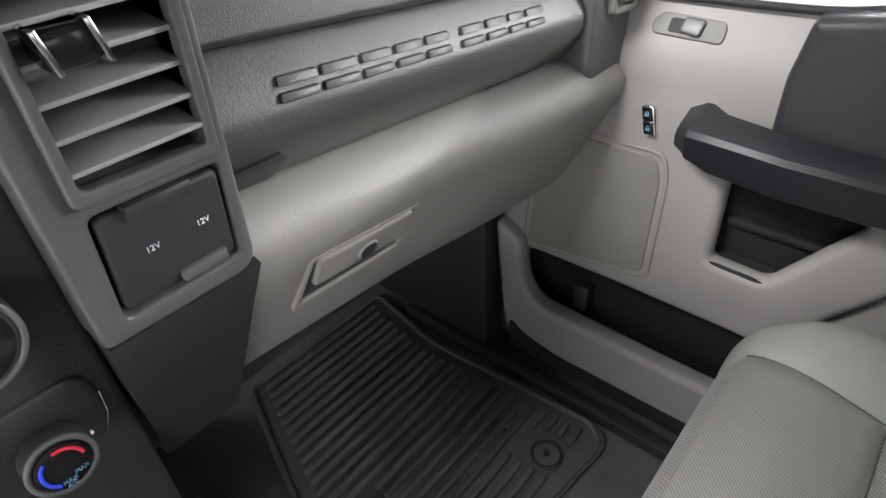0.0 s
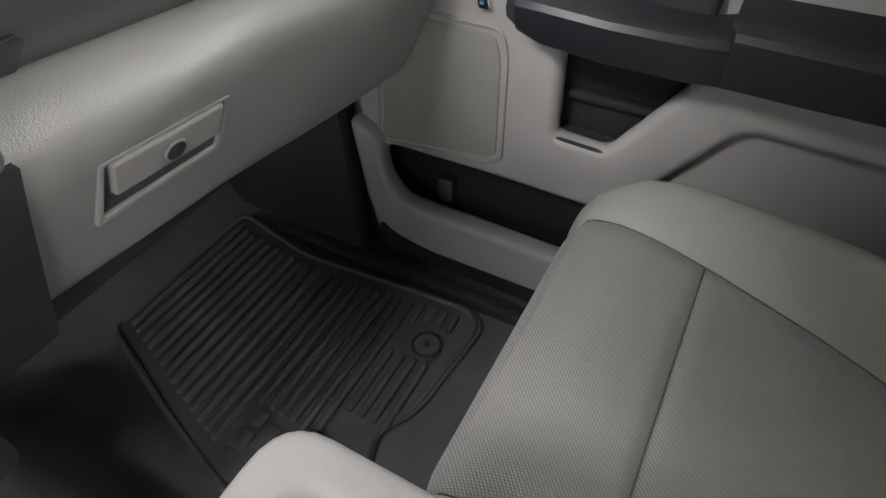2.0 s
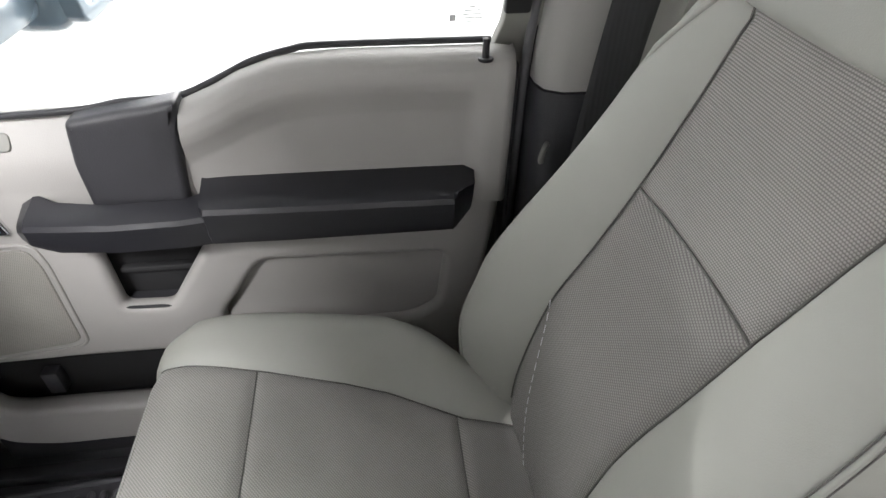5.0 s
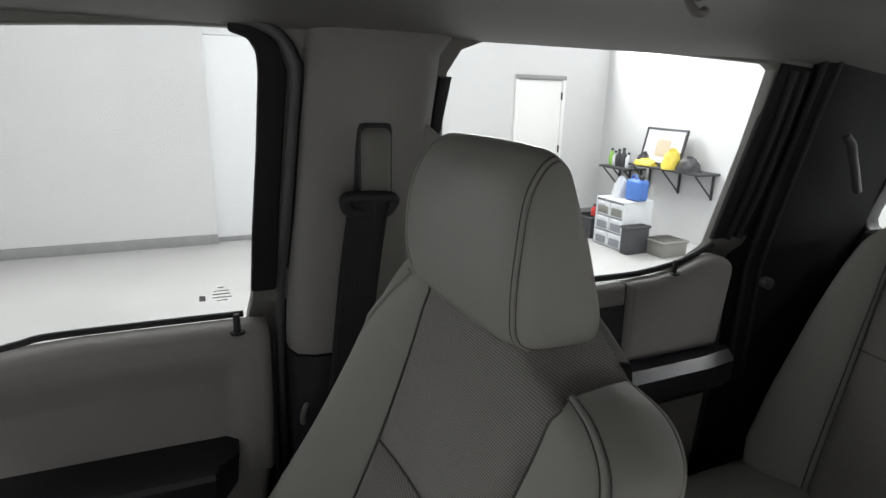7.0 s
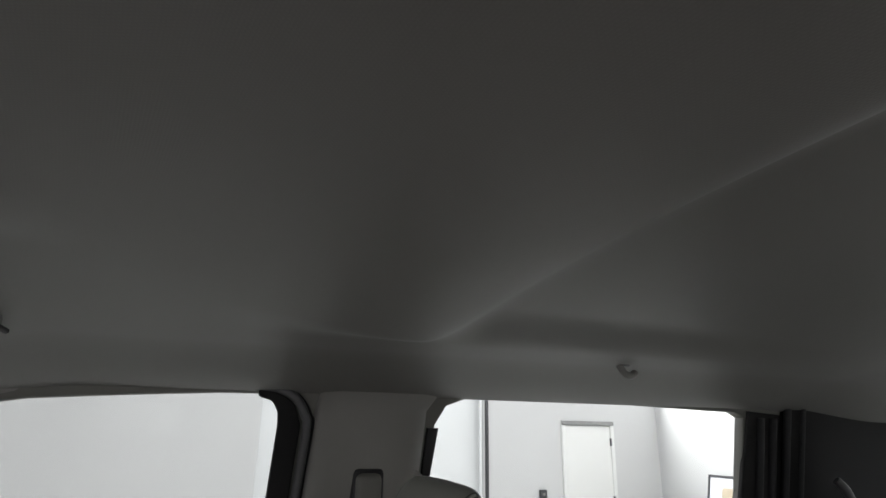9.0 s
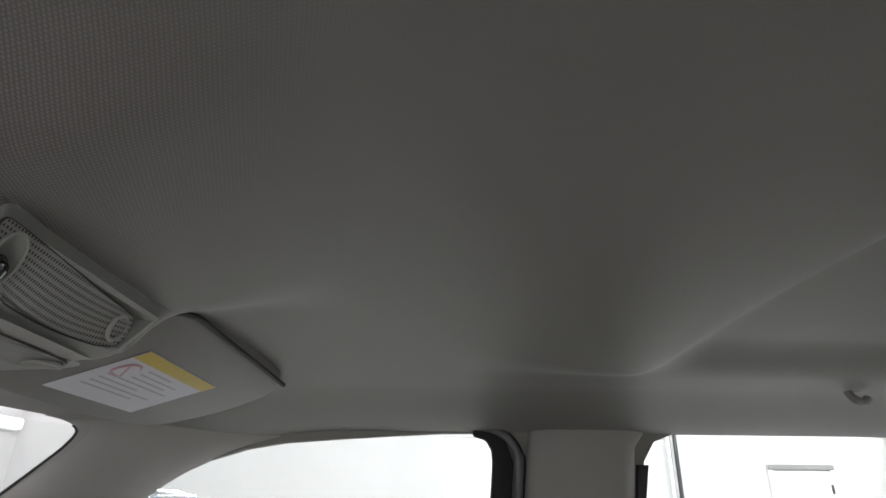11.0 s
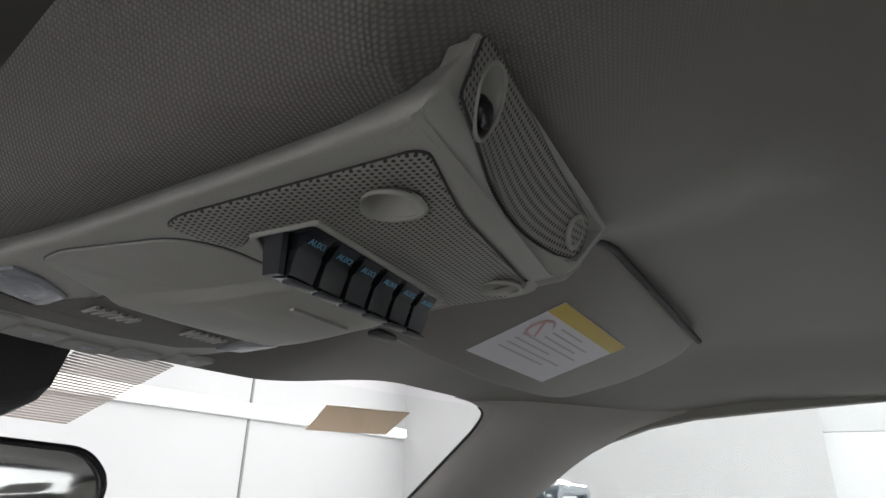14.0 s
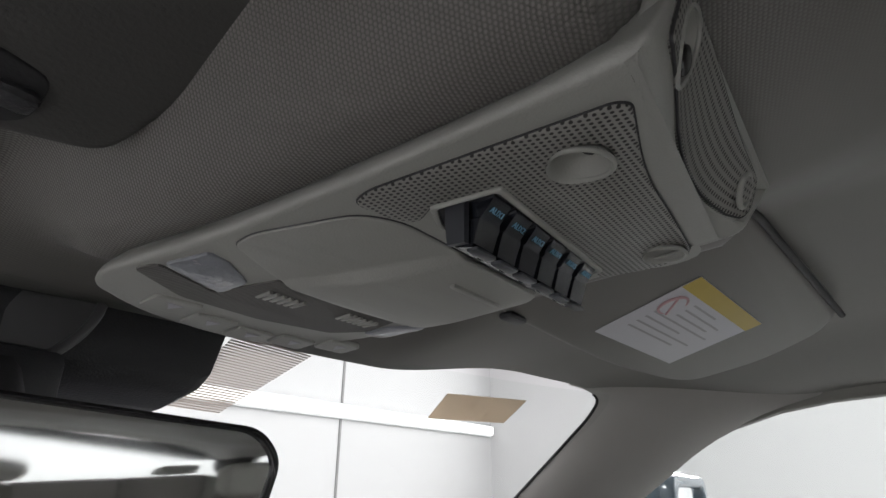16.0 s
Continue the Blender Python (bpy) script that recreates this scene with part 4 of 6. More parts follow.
    rest += [[(q[0] + s_x, y2, q[2] + s_z) for q, s_x, y2, s_z in zip(rest[-1], (0, 0.004, 0.006, 0.008, 0.008, 0.008, 0.008, 0), (-0.066, -0.049, -0.047, -0.047, -0.048, -0.049, -0.050, -0.060), (0, 0, -0.001, -0.001, 0, 0.001, 0.002, 0.002))]]
    rest += [[(q[0] + s_x, y2, q[2] + s_z) for q, s_x, y2, s_z in zip(rest[-2], (0, 0.030, 0.034, 0.036, 0.038, 0.036, 0.032, 0), (-0.081, -0.078, -0.076, -0.075, -0.074, -0.073, -0.072, -0.075), (-0.003, -0.004, -0.008, -0.010, 0, 0.010, 0.012, 0.008))]]
    part("armrest", loft(rest, DARK_PAD, angle=24), ob, "black padded armrest")
    hand = [arm(y, tz, to, 0.594, bz, xo, xi) for y, tz, to, bz, xo, xi in ((0.306, 0.632, 0.622, 0.563, 0.767, 0.825), (0.345, 0.630, 0.622, 0.564, 0.760, 0.805), (0.44, 0.634, 0.624, 0.566, 0.756, 0.795),
                                                                           (0.520, 0.638, 0.628, 0.572, 0.758, 0.805), (0.552, 0.642, 0.626, 0.580, 0.764, 0.826), (0.570, 0.632, 0.616, 0.590, 0.780, 0.826))]
    part("pull_handle", loft(hand, DARK_PAD, angle=24), ob, "black pull handle")
    spk = part("speaker_grille", plate([rounded([(0.775, 0.549), (0.600, 0.549), (0.590, 0.515), (0.592, 0.352), (0.610, 0.343), (0.805, 0.318)], 0.014)], "x", X - 0.003, X + 0.01, SPEAKER, 0.0025), ob, "light grey speaker grille")
    rim = rounded([(0.79, 0.558), (0.590, 0.558), (0.581, 0.520), (0.583, 0.346), (0.60, 0.334), (0.815, 0.308)], 0.018)
    part("grille_rim", tube([(X - 0.001, a, b) for a, b in rim], 0.003, LIGHT, cyclic=True), spk)
    sw = part("lock_switch", plate([rounded([(0.604, 0.581), (0.622, 0.581), (0.631, 0.622), (0.613, 0.622)], 0.005)], "x", X - 0.007, X + 0.01, CHROME, 0.0025), ob, "chrome framed lock switch")
    for k, z in enumerate((0.5915, 0.6110)):
        y0 = 0.6065 + (z - 0.581) * 0.22
        b = part("switch_button", plate([rounded([(y0 - 0.001, z - 0.0088), (y0 + 0.013, z - 0.0088), (y0 + 0.017, z + 0.0088), (y0 + 0.003, z + 0.0088)], 0.002)], "x", X - 0.0092, X, GLOSS, 0.0015), sw, "gloss black button")
        part("icon", box((X - 0.0098, y0 + 0.005, z - 0.003), (X - 0.0090, y0 + 0.011, z + 0.001), PRINT_BLUE, 0.0003), b, "pale blue lock icon")
        part("icon_arc", ring((X - 0.0096, y0 + 0.008, z + 0.0015), 0.0022, 0.0005, (-1, 0, 0), PRINT_BLUE, 16, arc=(0, 0.999)), b)
    # release handle in its bezel on the shoulder
    T = Matrix.Translation((X + 0.0145, 0.597, 0.7195)) @ Matrix(((0.522, 0, -0.853, 0), (0, 1, 0, 0), (0.853, 0, 0.522, 0), (0, 0, 0, 1))) @ Matrix.Scale(0.87, 4)

    def slope(x, y, z):
        return tuple(T @ Vector((x, y, z)))
    bz = part("release_bezel", plate([rounded([(-0.016, -0.052), (0.014, -0.050), (0.017, 0.040), (0.002, 0.052), (-0.014, 0.048)], 0.010)], "z", -0.002, 0.004, MID, 0.002, warp=slope), ob, "grey release handle bezel")
    part("release_cup", plate([rounded([(-0.010, -0.006), (0.010, -0.006), (0.010, 0.026), (-0.010, 0.026)], 0.005)], "z", 0.000, 0.0046, BLACK, 0.0004, warp=slope), bz, "dark finger cup")
    part("release_lever", plate([rounded([(-0.013, -0.020), (0.011, -0.024), (0.013, 0.006), (-0.009, 0.010)], 0.006)], "z", 0.002, 0.010, BEZEL, 0.003, warp=slope), bz, "satin charcoal release lever")
    sill = [(0.845, a, b + 0.002) for a, b in ((0.87, 0.745), (0.60, 0.749), (0.462, 0.753), (0.40, 0.762), (0.355, 0.764), (0.313, 0.769), (0.262, 0.790), (0.217, 0.810), (0.168, 0.822), (0.12, 0.827), (-0.10, 0.825))]
    part("sill_seal", tube(smooth(sill, 40), 0.0048, BLACK), ob, "black window sill seal")
    k = part("lock_knob", disc((0.812, -0.088, 0.826), 0.0048, 0.028, (0, 0, 1), BLACK, 0.002, 16), ob, "black lock knob")
    part("knob_collar", disc((0.812, -0.088, 0.8125), 0.0105, 0.005, (0, 0, 1), BLACK, 0.002, 20), k)
    part("outer_skin", plate([[(0.95, -0.05), (0.95, 0.715), (0.40, 0.725), (0.22, 0.76), (-0.12, 0.775), (-0.14, -0.05)]], "x", 0.885, 0.905, BODYPAINT, 0.004), ob, "painted outer door skin")
    part("door_edge", box((0.822, -0.137, 0.03), (0.885, -0.130, 0.80), BLACK, 0.002), ob, "black door edge seal")
    return ob


front_door()


def rear_door():
    ob = thing("rear_door", (0.83, -0.68, 0.02), "charcoal truck rear door panel with a light grey insert, closed", "car door")
    X = 0.795
    part("panel", plate([rounded([(-0.34, 0.03), (-0.34, 0.800), (-0.60, 0.806), (-0.78, 0.806), (-0.85, 0.808), (-0.905, 0.816), (-0.955, 0.830), (-1.005, 0.838), (-1.045, 0.82), (-1.055, 0.60), (-1.0, 0.03)], 0.012)],
                         "x", X + 0.006, X + 0.05, DARK, 0.006), ob, "charcoal door panel")
    part("shoulder_insert", plate([rounded([(-0.780, 0.648), (-0.777, 0.808), (-0.85, 0.811), (-0.905, 0.819), (-0.955, 0.834), (-1.005, 0.844), (-1.050, 0.822), (-1.030, 0.645)], [0.01, 0.006, 0.01, 0.02, 0.02, 0.03, 0.03, 0.01])],
                                  "x", X - 0.006, X + 0.04, LIGHT, 0.014, 5), ob, "light grey shoulder insert")
    part("shoulder_strip", plate([rounded([(-0.34, 0.765), (-0.34, 0.806), (-0.773, 0.808), (-0.775, 0.765)], 0.006)], "x", X, X + 0.03, PILLAR, 0.010, 4), ob, "grey shoulder strip")
    part("armrest", loft([[(0.80, y, 0.64), (xo + 0.02, y, 0.648), (xo, y, 0.632), (xo, y, 0.59), (xo + 0.02, y, 0.565), (0.80, y, 0.56)] for y, xo in ((-0.50, 0.76), (-0.60, 0.735), (-0.95, 0.735), (-1.03, 0.745), (-1.045, 0.76))], DARK_PAD, angle=32), ob, "black armrest")
    part("lower_insert", plate([rounded([(-0.60, 0.30), (-0.60, 0.54), (-1.02, 0.545), (-1.0, 0.30)], 0.02)], "x", X - 0.002, X + 0.02, MID, 0.004), ob, "grey lower insert")
    sill = [(0.822, a, b) for a, b in ((-0.34, 0.812), (-0.60, 0.818), (-0.79, 0.816), (-0.85, 0.819), (-0.905, 0.826), (-0.95, 0.836), (-1.01, 0.858))]
    part("sill_seal", tube(smooth(sill, 24), 0.006, BLACK), ob, "black window sill seal")
    k = part("lock_knob", disc((0.800, -0.892, 0.828), 0.0045, 0.028, (0, 0, 1), BLACK, 0.002, 16), ob, "black lock knob")
    part("knob_collar", disc((0.800, -0.892, 0.815), 0.010, 0.005, (0, 0, 1), BLACK, 0.002, 20), k)
    part("outer_skin", plate([[(-0.30, -0.05), (-0.30, 0.775), (-1.10, 0.785), (-1.10, -0.05)]], "x", 0.88, 0.90, BODYPAINT, 0.004), ob, "painted outer door skin")
    return ob


mirrored(rear_door())


def wing_mirror():
    ob = thing("wing_mirror", (1.05, 0.50, 0.82), "dark blue-grey exterior door mirror", "door mirror")
    part("housing", box((1.00, 0.495, 0.800), (1.26, 0.60, 1.12), BODYPAINT, 0.035, 4), ob, "dark painted mirror housing")
    part("housing_rim", plate([rounded([(1.01, 0.81), (1.25, 0.81), (1.25, 1.11), (1.01, 1.11)], 0.035), rounded([(1.032, 0.835), (1.228, 0.835), (1.228, 1.088), (1.032, 1.088)], 0.028)], "y", 0.478, 0.51, BODYPAINT, 0.006), ob)
    part("mirror_glass", plate([rounded([(1.02, 0.822), (1.24, 0.822), (1.24, 0.905), (1.02, 0.905)], 0.02)], "y", 0.488, 0.492, MIRROR, 0.001), ob, "mirror glass")
    part("mirror_glass", plate([rounded([(1.02, 0.915), (1.24, 0.915), (1.24, 1.10), (1.02, 1.10)], 0.02)], "y", 0.488, 0.492, MIRROR, 0.001), ob, "mirror glass")
    part("arm", box((0.87, 0.53, 0.83), (1.02, 0.58, 0.88), BODYPAINT, 0.012), ob)
    return ob


wing_mirror()

# ---- seats ----

SX = 0.458   # the passenger seat's middle


def groove(s, w=0.05):
    """How far a cover dips into its seam, for s from 0 to 1 across a panel."""
    d = min(s, 1 - s)
    return max(1 - d / w, 0) ** 2


CUSHION = smooth([(-0.125, 0.352), (-0.03, 0.376), (0.10, 0.402), (0.25, 0.438), (0.33, 0.449), (0.385, 0.441), (0.413, 0.415), (0.424, 0.36), (0.415, 0.29), (0.395, 0.22)], 90)
BACK = smooth([(-0.10, 0.35), (-0.105, 0.45), (-0.135, 0.58), (-0.172, 0.67), (-0.208, 0.767), (-0.238, 0.87), (-0.256, 0.945), (-0.275, 0.982), (-0.305, 0.995), (-0.345, 0.985), (-0.365, 0.94), (-0.36, 0.80), (-0.32, 0.55), (-0.27, 0.33)], 130)


def along(line, f):
    k = f * (len(line) - 1)
    j = min(int(k), len(line) - 2)
    return Vector((0, *line[j])).lerp(Vector((0, *line[j + 1])), k - j)


def cushion_point(s, f, dip=0.0):
    """s: -1 to 1 the cloth, to +-2 the bolsters, to +-2.6 the sides; f: 0 rear to 1 the front's lower edge."""
    b = along(CUSHION, f)
    wi = lerp(f, [0.0, 0.11, 0.15, 0.20, 0.25, 0.33, 0.5, 1.0], [0.10, 0.110, 0.125, 0.146, 0.157, 0.165, 0.180, 0.190])
    cx = SX + lerp(f, [0, 0.11, 0.33, 1], [0, 0.002, 0.016, 0.020])
    W = lerp(f, [0.0, 0.10, 0.14, 0.20, 0.3, 0.5, 0.62, 0.75, 1.0], [0.195, 0.220, 0.242, 0.262, 0.277, 0.272, 0.256, 0.246, 0.243])
    a, sg = abs(s), (1 if s >= 0 else -1)
    top = step(0.72, 0.50, f)
    if a <= 1:
        x, dz = s * wi, -0.008 * (1 - s * s) * top
    elif a <= 2:
        g = a - 1
        x = sg * (wi + (W - wi) * math.sin(g * math.pi / 2) ** 0.9)
        dz = (0.034 * (lerp(f, [0.0, 0.09, 0.13, 0.16, 0.20, 0.25, 0.30, 0.35, 0.45, 0.55], [0.8, 1.0, 1.7, 2.1, 2.1, 1.7, 1.15, 0.85, 0.5, 0.2]) if s > 0 else 1.0) * math.sin(math.pi * min(g * 1.15, 1)) - 0.075 * max(g - 0.55, 0) ** 1.5 / 0.3) * (0.35 + 0.65 * top)
    else:
        g = (a - 2) / 0.6
        x = sg * (W + 0.004 * math.sin(g * math.pi))
        dz = -0.0755 - 0.14 * g
    n = Vector((0, 0.0, 1)) if f < 0.5 else Vector((0, 1, 0)) * step(0.5, 0.62, f) + Vector((0, 0, 1)) * (1 - step(0.5, 0.62, f))
    fall = 0.0
    if a > 1.3 and f > 0.45:
        fall = -0.055 * step(0.40, 0.62, f) * step(1.3, 2, a)
    return Vector((cx + x, b.y + fall, max(b.z + dz * (1 if f < 0.62 else 0.4), 0.15))) - n * dip


def back_point(s, f, dip=0.0):
    b = along(BACK, f)
    front = step(0.62, 0.50, f)
    if s < 0:
        wi = lerp(f, [0.0, 0.154, 0.21, 0.308, 0.385, 0.43, 0.462, 0.50, 0.56, 0.62, 1.0], [0.105, 0.103, 0.106, 0.120, 0.140, 0.152, 0.158, 0.157, 0.148, 0.134, 0.13])
        W = lerp(f, [0.0, 0.15, 0.30, 0.40, 0.47, 0.54, 0.62, 0.75, 1.0], [0.218, 0.230, 0.228, 0.220, 0.212, 0.196, 0.185, 0.20, 0.22])
    else:
        wi = lerp(f, [0.0, 0.154, 0.21, 0.308, 0.385, 0.462, 0.53, 0.60, 1.0], [0.125, 0.124, 0.118, 0.105, 0.092, 0.080, 0.10, 0.135, 0.15])
        W = lerp(f, [0.0, 0.10, 0.154, 0.23, 0.31, 0.385, 0.44, 0.50, 0.56, 0.62, 0.75, 1.0], [0.205, 0.228, 0.232, 0.224, 0.198, 0.172, 0.150, 0.138, 0.142, 0.155, 0.18, 0.21])
    W = max(W, wi + 0.02)
    out = lerp(f, [0.0, 0.10, 0.20, 0.32, 0.42, 0.50, 0.58, 1.0], [0.045, 0.070, 0.062, 0.042, 0.024, 0.008, 0.0, 0.0])
    a, sg = abs(s), (1 if s >= 0 else -1)
    if a <= 1:
        x, dy = s * wi, -0.006 * (1 - s * s) * front
    elif a <= 2:
        g = a - 1
        x = sg * (wi + (W - wi) * math.sin(g * math.pi / 2) ** 0.85)
        dy = out * math.sin(math.pi * min(g * 0.85, 1)) ** 0.8 - (0.045 if s < 0 else 0.075) * max(g - 0.6, 0) ** 1.5 / 0.253 * front
    else:
        g = (a - 2) / 0.6
        x = sg * (W + 0.004 * math.sin(g * math.pi)) + (0.030 * g * g if s < 0 else 0)
        dy = (out * math.sin(math.pi * 0.85) ** 0.8 - (0.045 if s < 0 else 0.075)) * front - 0.06 * g * front
    if s < 0:
        # the inner shoulder rounds down towards the tray
        top = lerp(-x, [0.0, 0.05, 0.10, 0.13, 0.156, 0.175, 0.195, 0.212, 0.225, 0.24], [0.99, 0.977, 0.956, 0.941, 0.938, 0.93, 0.922, 0.908, 0.88, 0.80])
        over = b.z - top + 0.02
        if over > 0:
            b.z -= over - 0.02 * (1 - math.exp(-over / 0.02))
        b.z -= 0.20 * max(-0.268 - b.y, 0) * step(0.05, 0.13, -x)
    turn = step(0.38, 0.47, f) if s < -0.5 else step(0.45, 0.54, f)
    n = Vector((0, 1, 0.25)).lerp(Vector((0, 0.1, 1)), turn).normalized()
    return Vector((SX + x, b.y + dy, b.z)) - n * dip * (1 - 0.55 * turn)


RIDGE = [Vector(p) for p in smooth([(0.232, -0.03, 0.44), (0.222, -0.085, 0.56), (0.218, -0.135, 0.66), (0.220, -0.185, 0.76), (0.228, -0.222, 0.83), (0.239, -0.248, 0.886),
                                    (0.252, -0.259, 0.914), (0.276, -0.266, 0.931), (0.304, -0.270, 0.939)], 60)]
REAR_RIDGE = [Vector(p) for p in smooth([(0.250, -0.20, 0.44), (0.246, -0.235, 0.56), (0.242, -0.265, 0.66), (0.240, -0.290, 0.76), (0.239, -0.308, 0.83), (0.241, -0.317, 0.882),
                                         (0.252, -0.327, 0.908), (0.284, -0.340, 0.920), (0.330, -0.345, 0.924)], 60)]


def inner_panel(which, nu, nv):
    """The inner bolster's front panel (0: cloth seam to ridge) or side panel (1: ridge to rear ridge)."""
    def at(i, j):
        k = round(j * nv)
        if which == 0:
            a, b = back_point(-1.0, 0.03 + 0.44 * j, 0.005), RIDGE[k]
            n, h = Vector((-0.45, 0.88, 0.1)), lerp(j, [0, 0.3, 0.8, 1.0], [0.030, 0.030, 0.014, 0.001])
        else:
            a, b = RIDGE[k], REAR_RIDGE[k]
            n, h = Vector((-0.95, 0.05, 0.3 + 0.5 * step(0.8, 1, j))), 0.012
        return a.lerp(b, i) + n * h * math.sin(math.pi * i) ** 0.75 - n * 0.002 * groove(i, 0.06)
    return at


def cover(fn, s0, s1, f0, f1, nu, nv, mat, dips=(1, 1, 1, 1), deep=0.007):
    """One sewn panel of a seat; dips: whether its s0, s1, f0 and f1 edges sink into a seam."""
    def at(i, j):
        d = 0.0
        if dips[0] and i < 0.5:
            d = max(d, groove(i, 0.09))
        if dips[1] and i > 0.5:
            d = max(d, groove(i, 0.09))
        if dips[2] and j < 0.5:
            d = max(d, groove(j, 0.07))
        if dips[3] and j > 0.5:
            d = max(d, groove(j, 0.07))
        return fn(s0 + (s1 - s0) * i, f0 + (f1 - f0) * j, deep * d)
    return grid(at, nu, nv, mat, angle=75)


HEADREST = smooth([(-0.300, 0.950), (-0.262, 0.953), (-0.247, 0.963), (-0.243, 0.985), (-0.2435, 1.02), (-0.248, 1.053), (-0.257, 1.08), (-0.271, 1.098), (-0.284, 1.104),
                   (-0.2935, 1.097), (-0.301, 1.072), (-0.312, 1.035), (-0.323, 1.00), (-0.331, 0.97), (-0.325, 0.953), (-0.300, 0.950)], 60)[:-1]


def headrest_ring(cx, w, v, size, out, dy, dz):
    """The headrest's side profile at v (-1 to 1 across), drawn in by size and moved outwards by out."""
    pts = []
    size *= 1 - 0.085 * max((abs(v) - 0.68) / 0.32, 0) ** 3
    for y, z in HEADREST:
        fade = 1 - 0.05 * abs(v) ** 3
        yy = -0.287 + (y + 0.287) * size * (1 - 0.05 * v * v) + 0.004 * (1 - v * v)
        zz = 1.02 + (z - 1.02) * size * (1.06 if z > 1.02 else 1.0) - 0.004 * v * v * step(1.0, 1.10, z)
        x = v * w / 2 * (1 - 0.09 * step(1.03, 1.105, zz) - 0.14 * step(1.0, 0.95, zz) * (v > 0)) + math.copysign(out, v) * fade
        pts.append((cx + x, yy + dy, zz + dz))
    return pts


def headrest_mesh(cx, dy, dz, w, mat):
    rings = [headrest_ring(cx, w, -1, s, o, dy, dz) for s, o in ((0.10, 0.009), (0.40, 0.0085), (0.70, 0.007), (0.90, 0.004), (0.97, 0.001))]
    rings += [headrest_ring(cx, w, v / 16, 1.0, 0.0, dy, dz) for v in range(-16, 17)]
    rings += [headrest_ring(cx, w, 1, s, o, dy, dz) for s, o in ((0.97, 0.001), (0.90, 0.004), (0.70, 0.007), (0.40, 0.0085), (0.10, 0.009))]
    return loft(rings, mat, angle=75)


def bucket_seat():
    ob = thing("front_seat", (SX, 0.10, 0.0), "light grey vinyl and grey cloth front seat", "car seat", "front seats")
    part("cushion", cover(cushion_point, -1, 1, 0.343, 0.62, 40, 40, CLOTH_FLAT, (1, 1, 1, 0)), ob, "grey woven cloth cushion front")
    part("cushion_middle", cover(cushion_point, -1, 1, 0.118, 0.343, 40, 40, CLOTH_FLAT), ob, "grey woven cloth cushion middle")
    part("cushion_rear", cover(cushion_point, -1, 1, 0.0, 0.118, 40, 14, CLOTH_FLAT, (1, 1, 0, 1)), ob, "grey woven cloth cushion rear")
    part("cushion_skirt", cover(cushion_point, -1, 1, 0.62, 1.0, 30, 20, CLOTH_FLAT, (1, 1, 0, 0)), ob)
    for sg in (1, -1):
        part("cushion_bolster", cover(cushion_point, sg * 1, sg * 2.6, 0.0, 1.0, 36, 70, VINYL, (1, 0, 0, 0)), ob, "light grey vinyl cushion bolster")
    part("backrest_lower", cover(back_point, -1, 1, 0.02, 0.305, 40, 50, CLOTH_RIB, (1, 1, 0, 1)), ob, "grey ribbed cloth lower backrest")
    part("backrest_upper", cover(back_point, -1, 1, 0.305, 0.70, 40, 60, CLOTH_UP, (1, 1, 1, 0)), ob, "grey woven cloth upper backrest")
    b = part("backrest_bolster", cover(back_point, 1, 2.6, 0.02, 0.70, 36, 70, VINYL, (1, 0, 0, 0)), ob, "light grey vinyl backrest bolster")
    pts = [back_point(lerp(k, [0, 12, 24, 30], [1.58, 1.78, 1.66, 1.28]), 0.05 + 0.43 * k / 30, -0.001) for k in range(31)]
    part("piping", tube(pts, 0.0030, VINYL), b, "raised light grey piping")
    part("seam", tube([back_point(1.0, 0.04 + 0.58 * k / 40, 0.0045) for k in range(41)], 0.0011, THREAD), b, "dark sewn seam")
    # the inner bolster: a front and a side panel that meet in a piped ridge
    front, side = inner_panel(0, 28, 60), inner_panel(1, 28, 60)
    b = part("backrest_bolster", grid(front, 28, 60, VINYL, angle=75), ob, "light grey vinyl backrest bolster")
    part("side_panel", grid(side, 28, 60, VINYL, angle=75), b)

    def shoulder(i, j):
        a, c = back_point(-1.0, 0.47 + 0.15 * j, 0.004), RIDGE[-1].lerp(REAR_RIDGE[-1], j)
        c = c + Vector((-0.0, 0.0, 0.004)) * math.sin(math.pi * j)
        return a.lerp(c, i)
    part("shoulder_panel", grid(shoulder, 8, 20, VINYL, angle=75), b)
    out = Vector((-0.7, 0.7, 0.1))
    for edge, x, r in ((0, RIDGE, 0.0025), (1, REAR_RIDGE, 0.0021)):
        part("piping", tube([p + out * 0.0008 for p in x], r, VINYL), b, "raised light grey piping")
        for d in ((-0.0020, 0.0031), (-0.0031, -0.0026)) if edge == 0 else ((-0.0028, 0.0028),):
            part("seam", tube([p + Vector((d[0] * (1 if d[1] < 0 else -0.6), d[1], 0)) + out * 0.0004 for p in x], 0.0006, THREAD), b, "dark sewn seam")
    part("seam", tube([back_point(-1.0, 0.04 + 0.44 * k / 40, 0.0045) for k in range(41)], 0.0013, THREAD), b)
    part("seam", tube([back_point(-0.99 + 1.98 * k / 30, 0.305, 0.0048) for k in range(31)], 0.0012, THREAD), ob, "dark sewn seam")
    for f in (0.118, 0.343):
        part("seam", tube([cushion_point(-0.99 + 1.98 * k / 30, f, 0.0050) for k in range(31)], 0.0009, THREAD), ob)
    for sg in (1, -1):
        part("seam", tube([cushion_point(sg * 1.0, 0.62 * k / 40, 0.0050) for k in range(41)], 0.0009, THREAD), ob)
    part("back_shell", cover(back_point, -0.85, 2.6, 0.70, 1.0, 30, 20, MID, (0, 0, 0, 0)), ob, "grey seat back shell")
    for k in range(16):
        f = 0.163 - 0.0095 * k
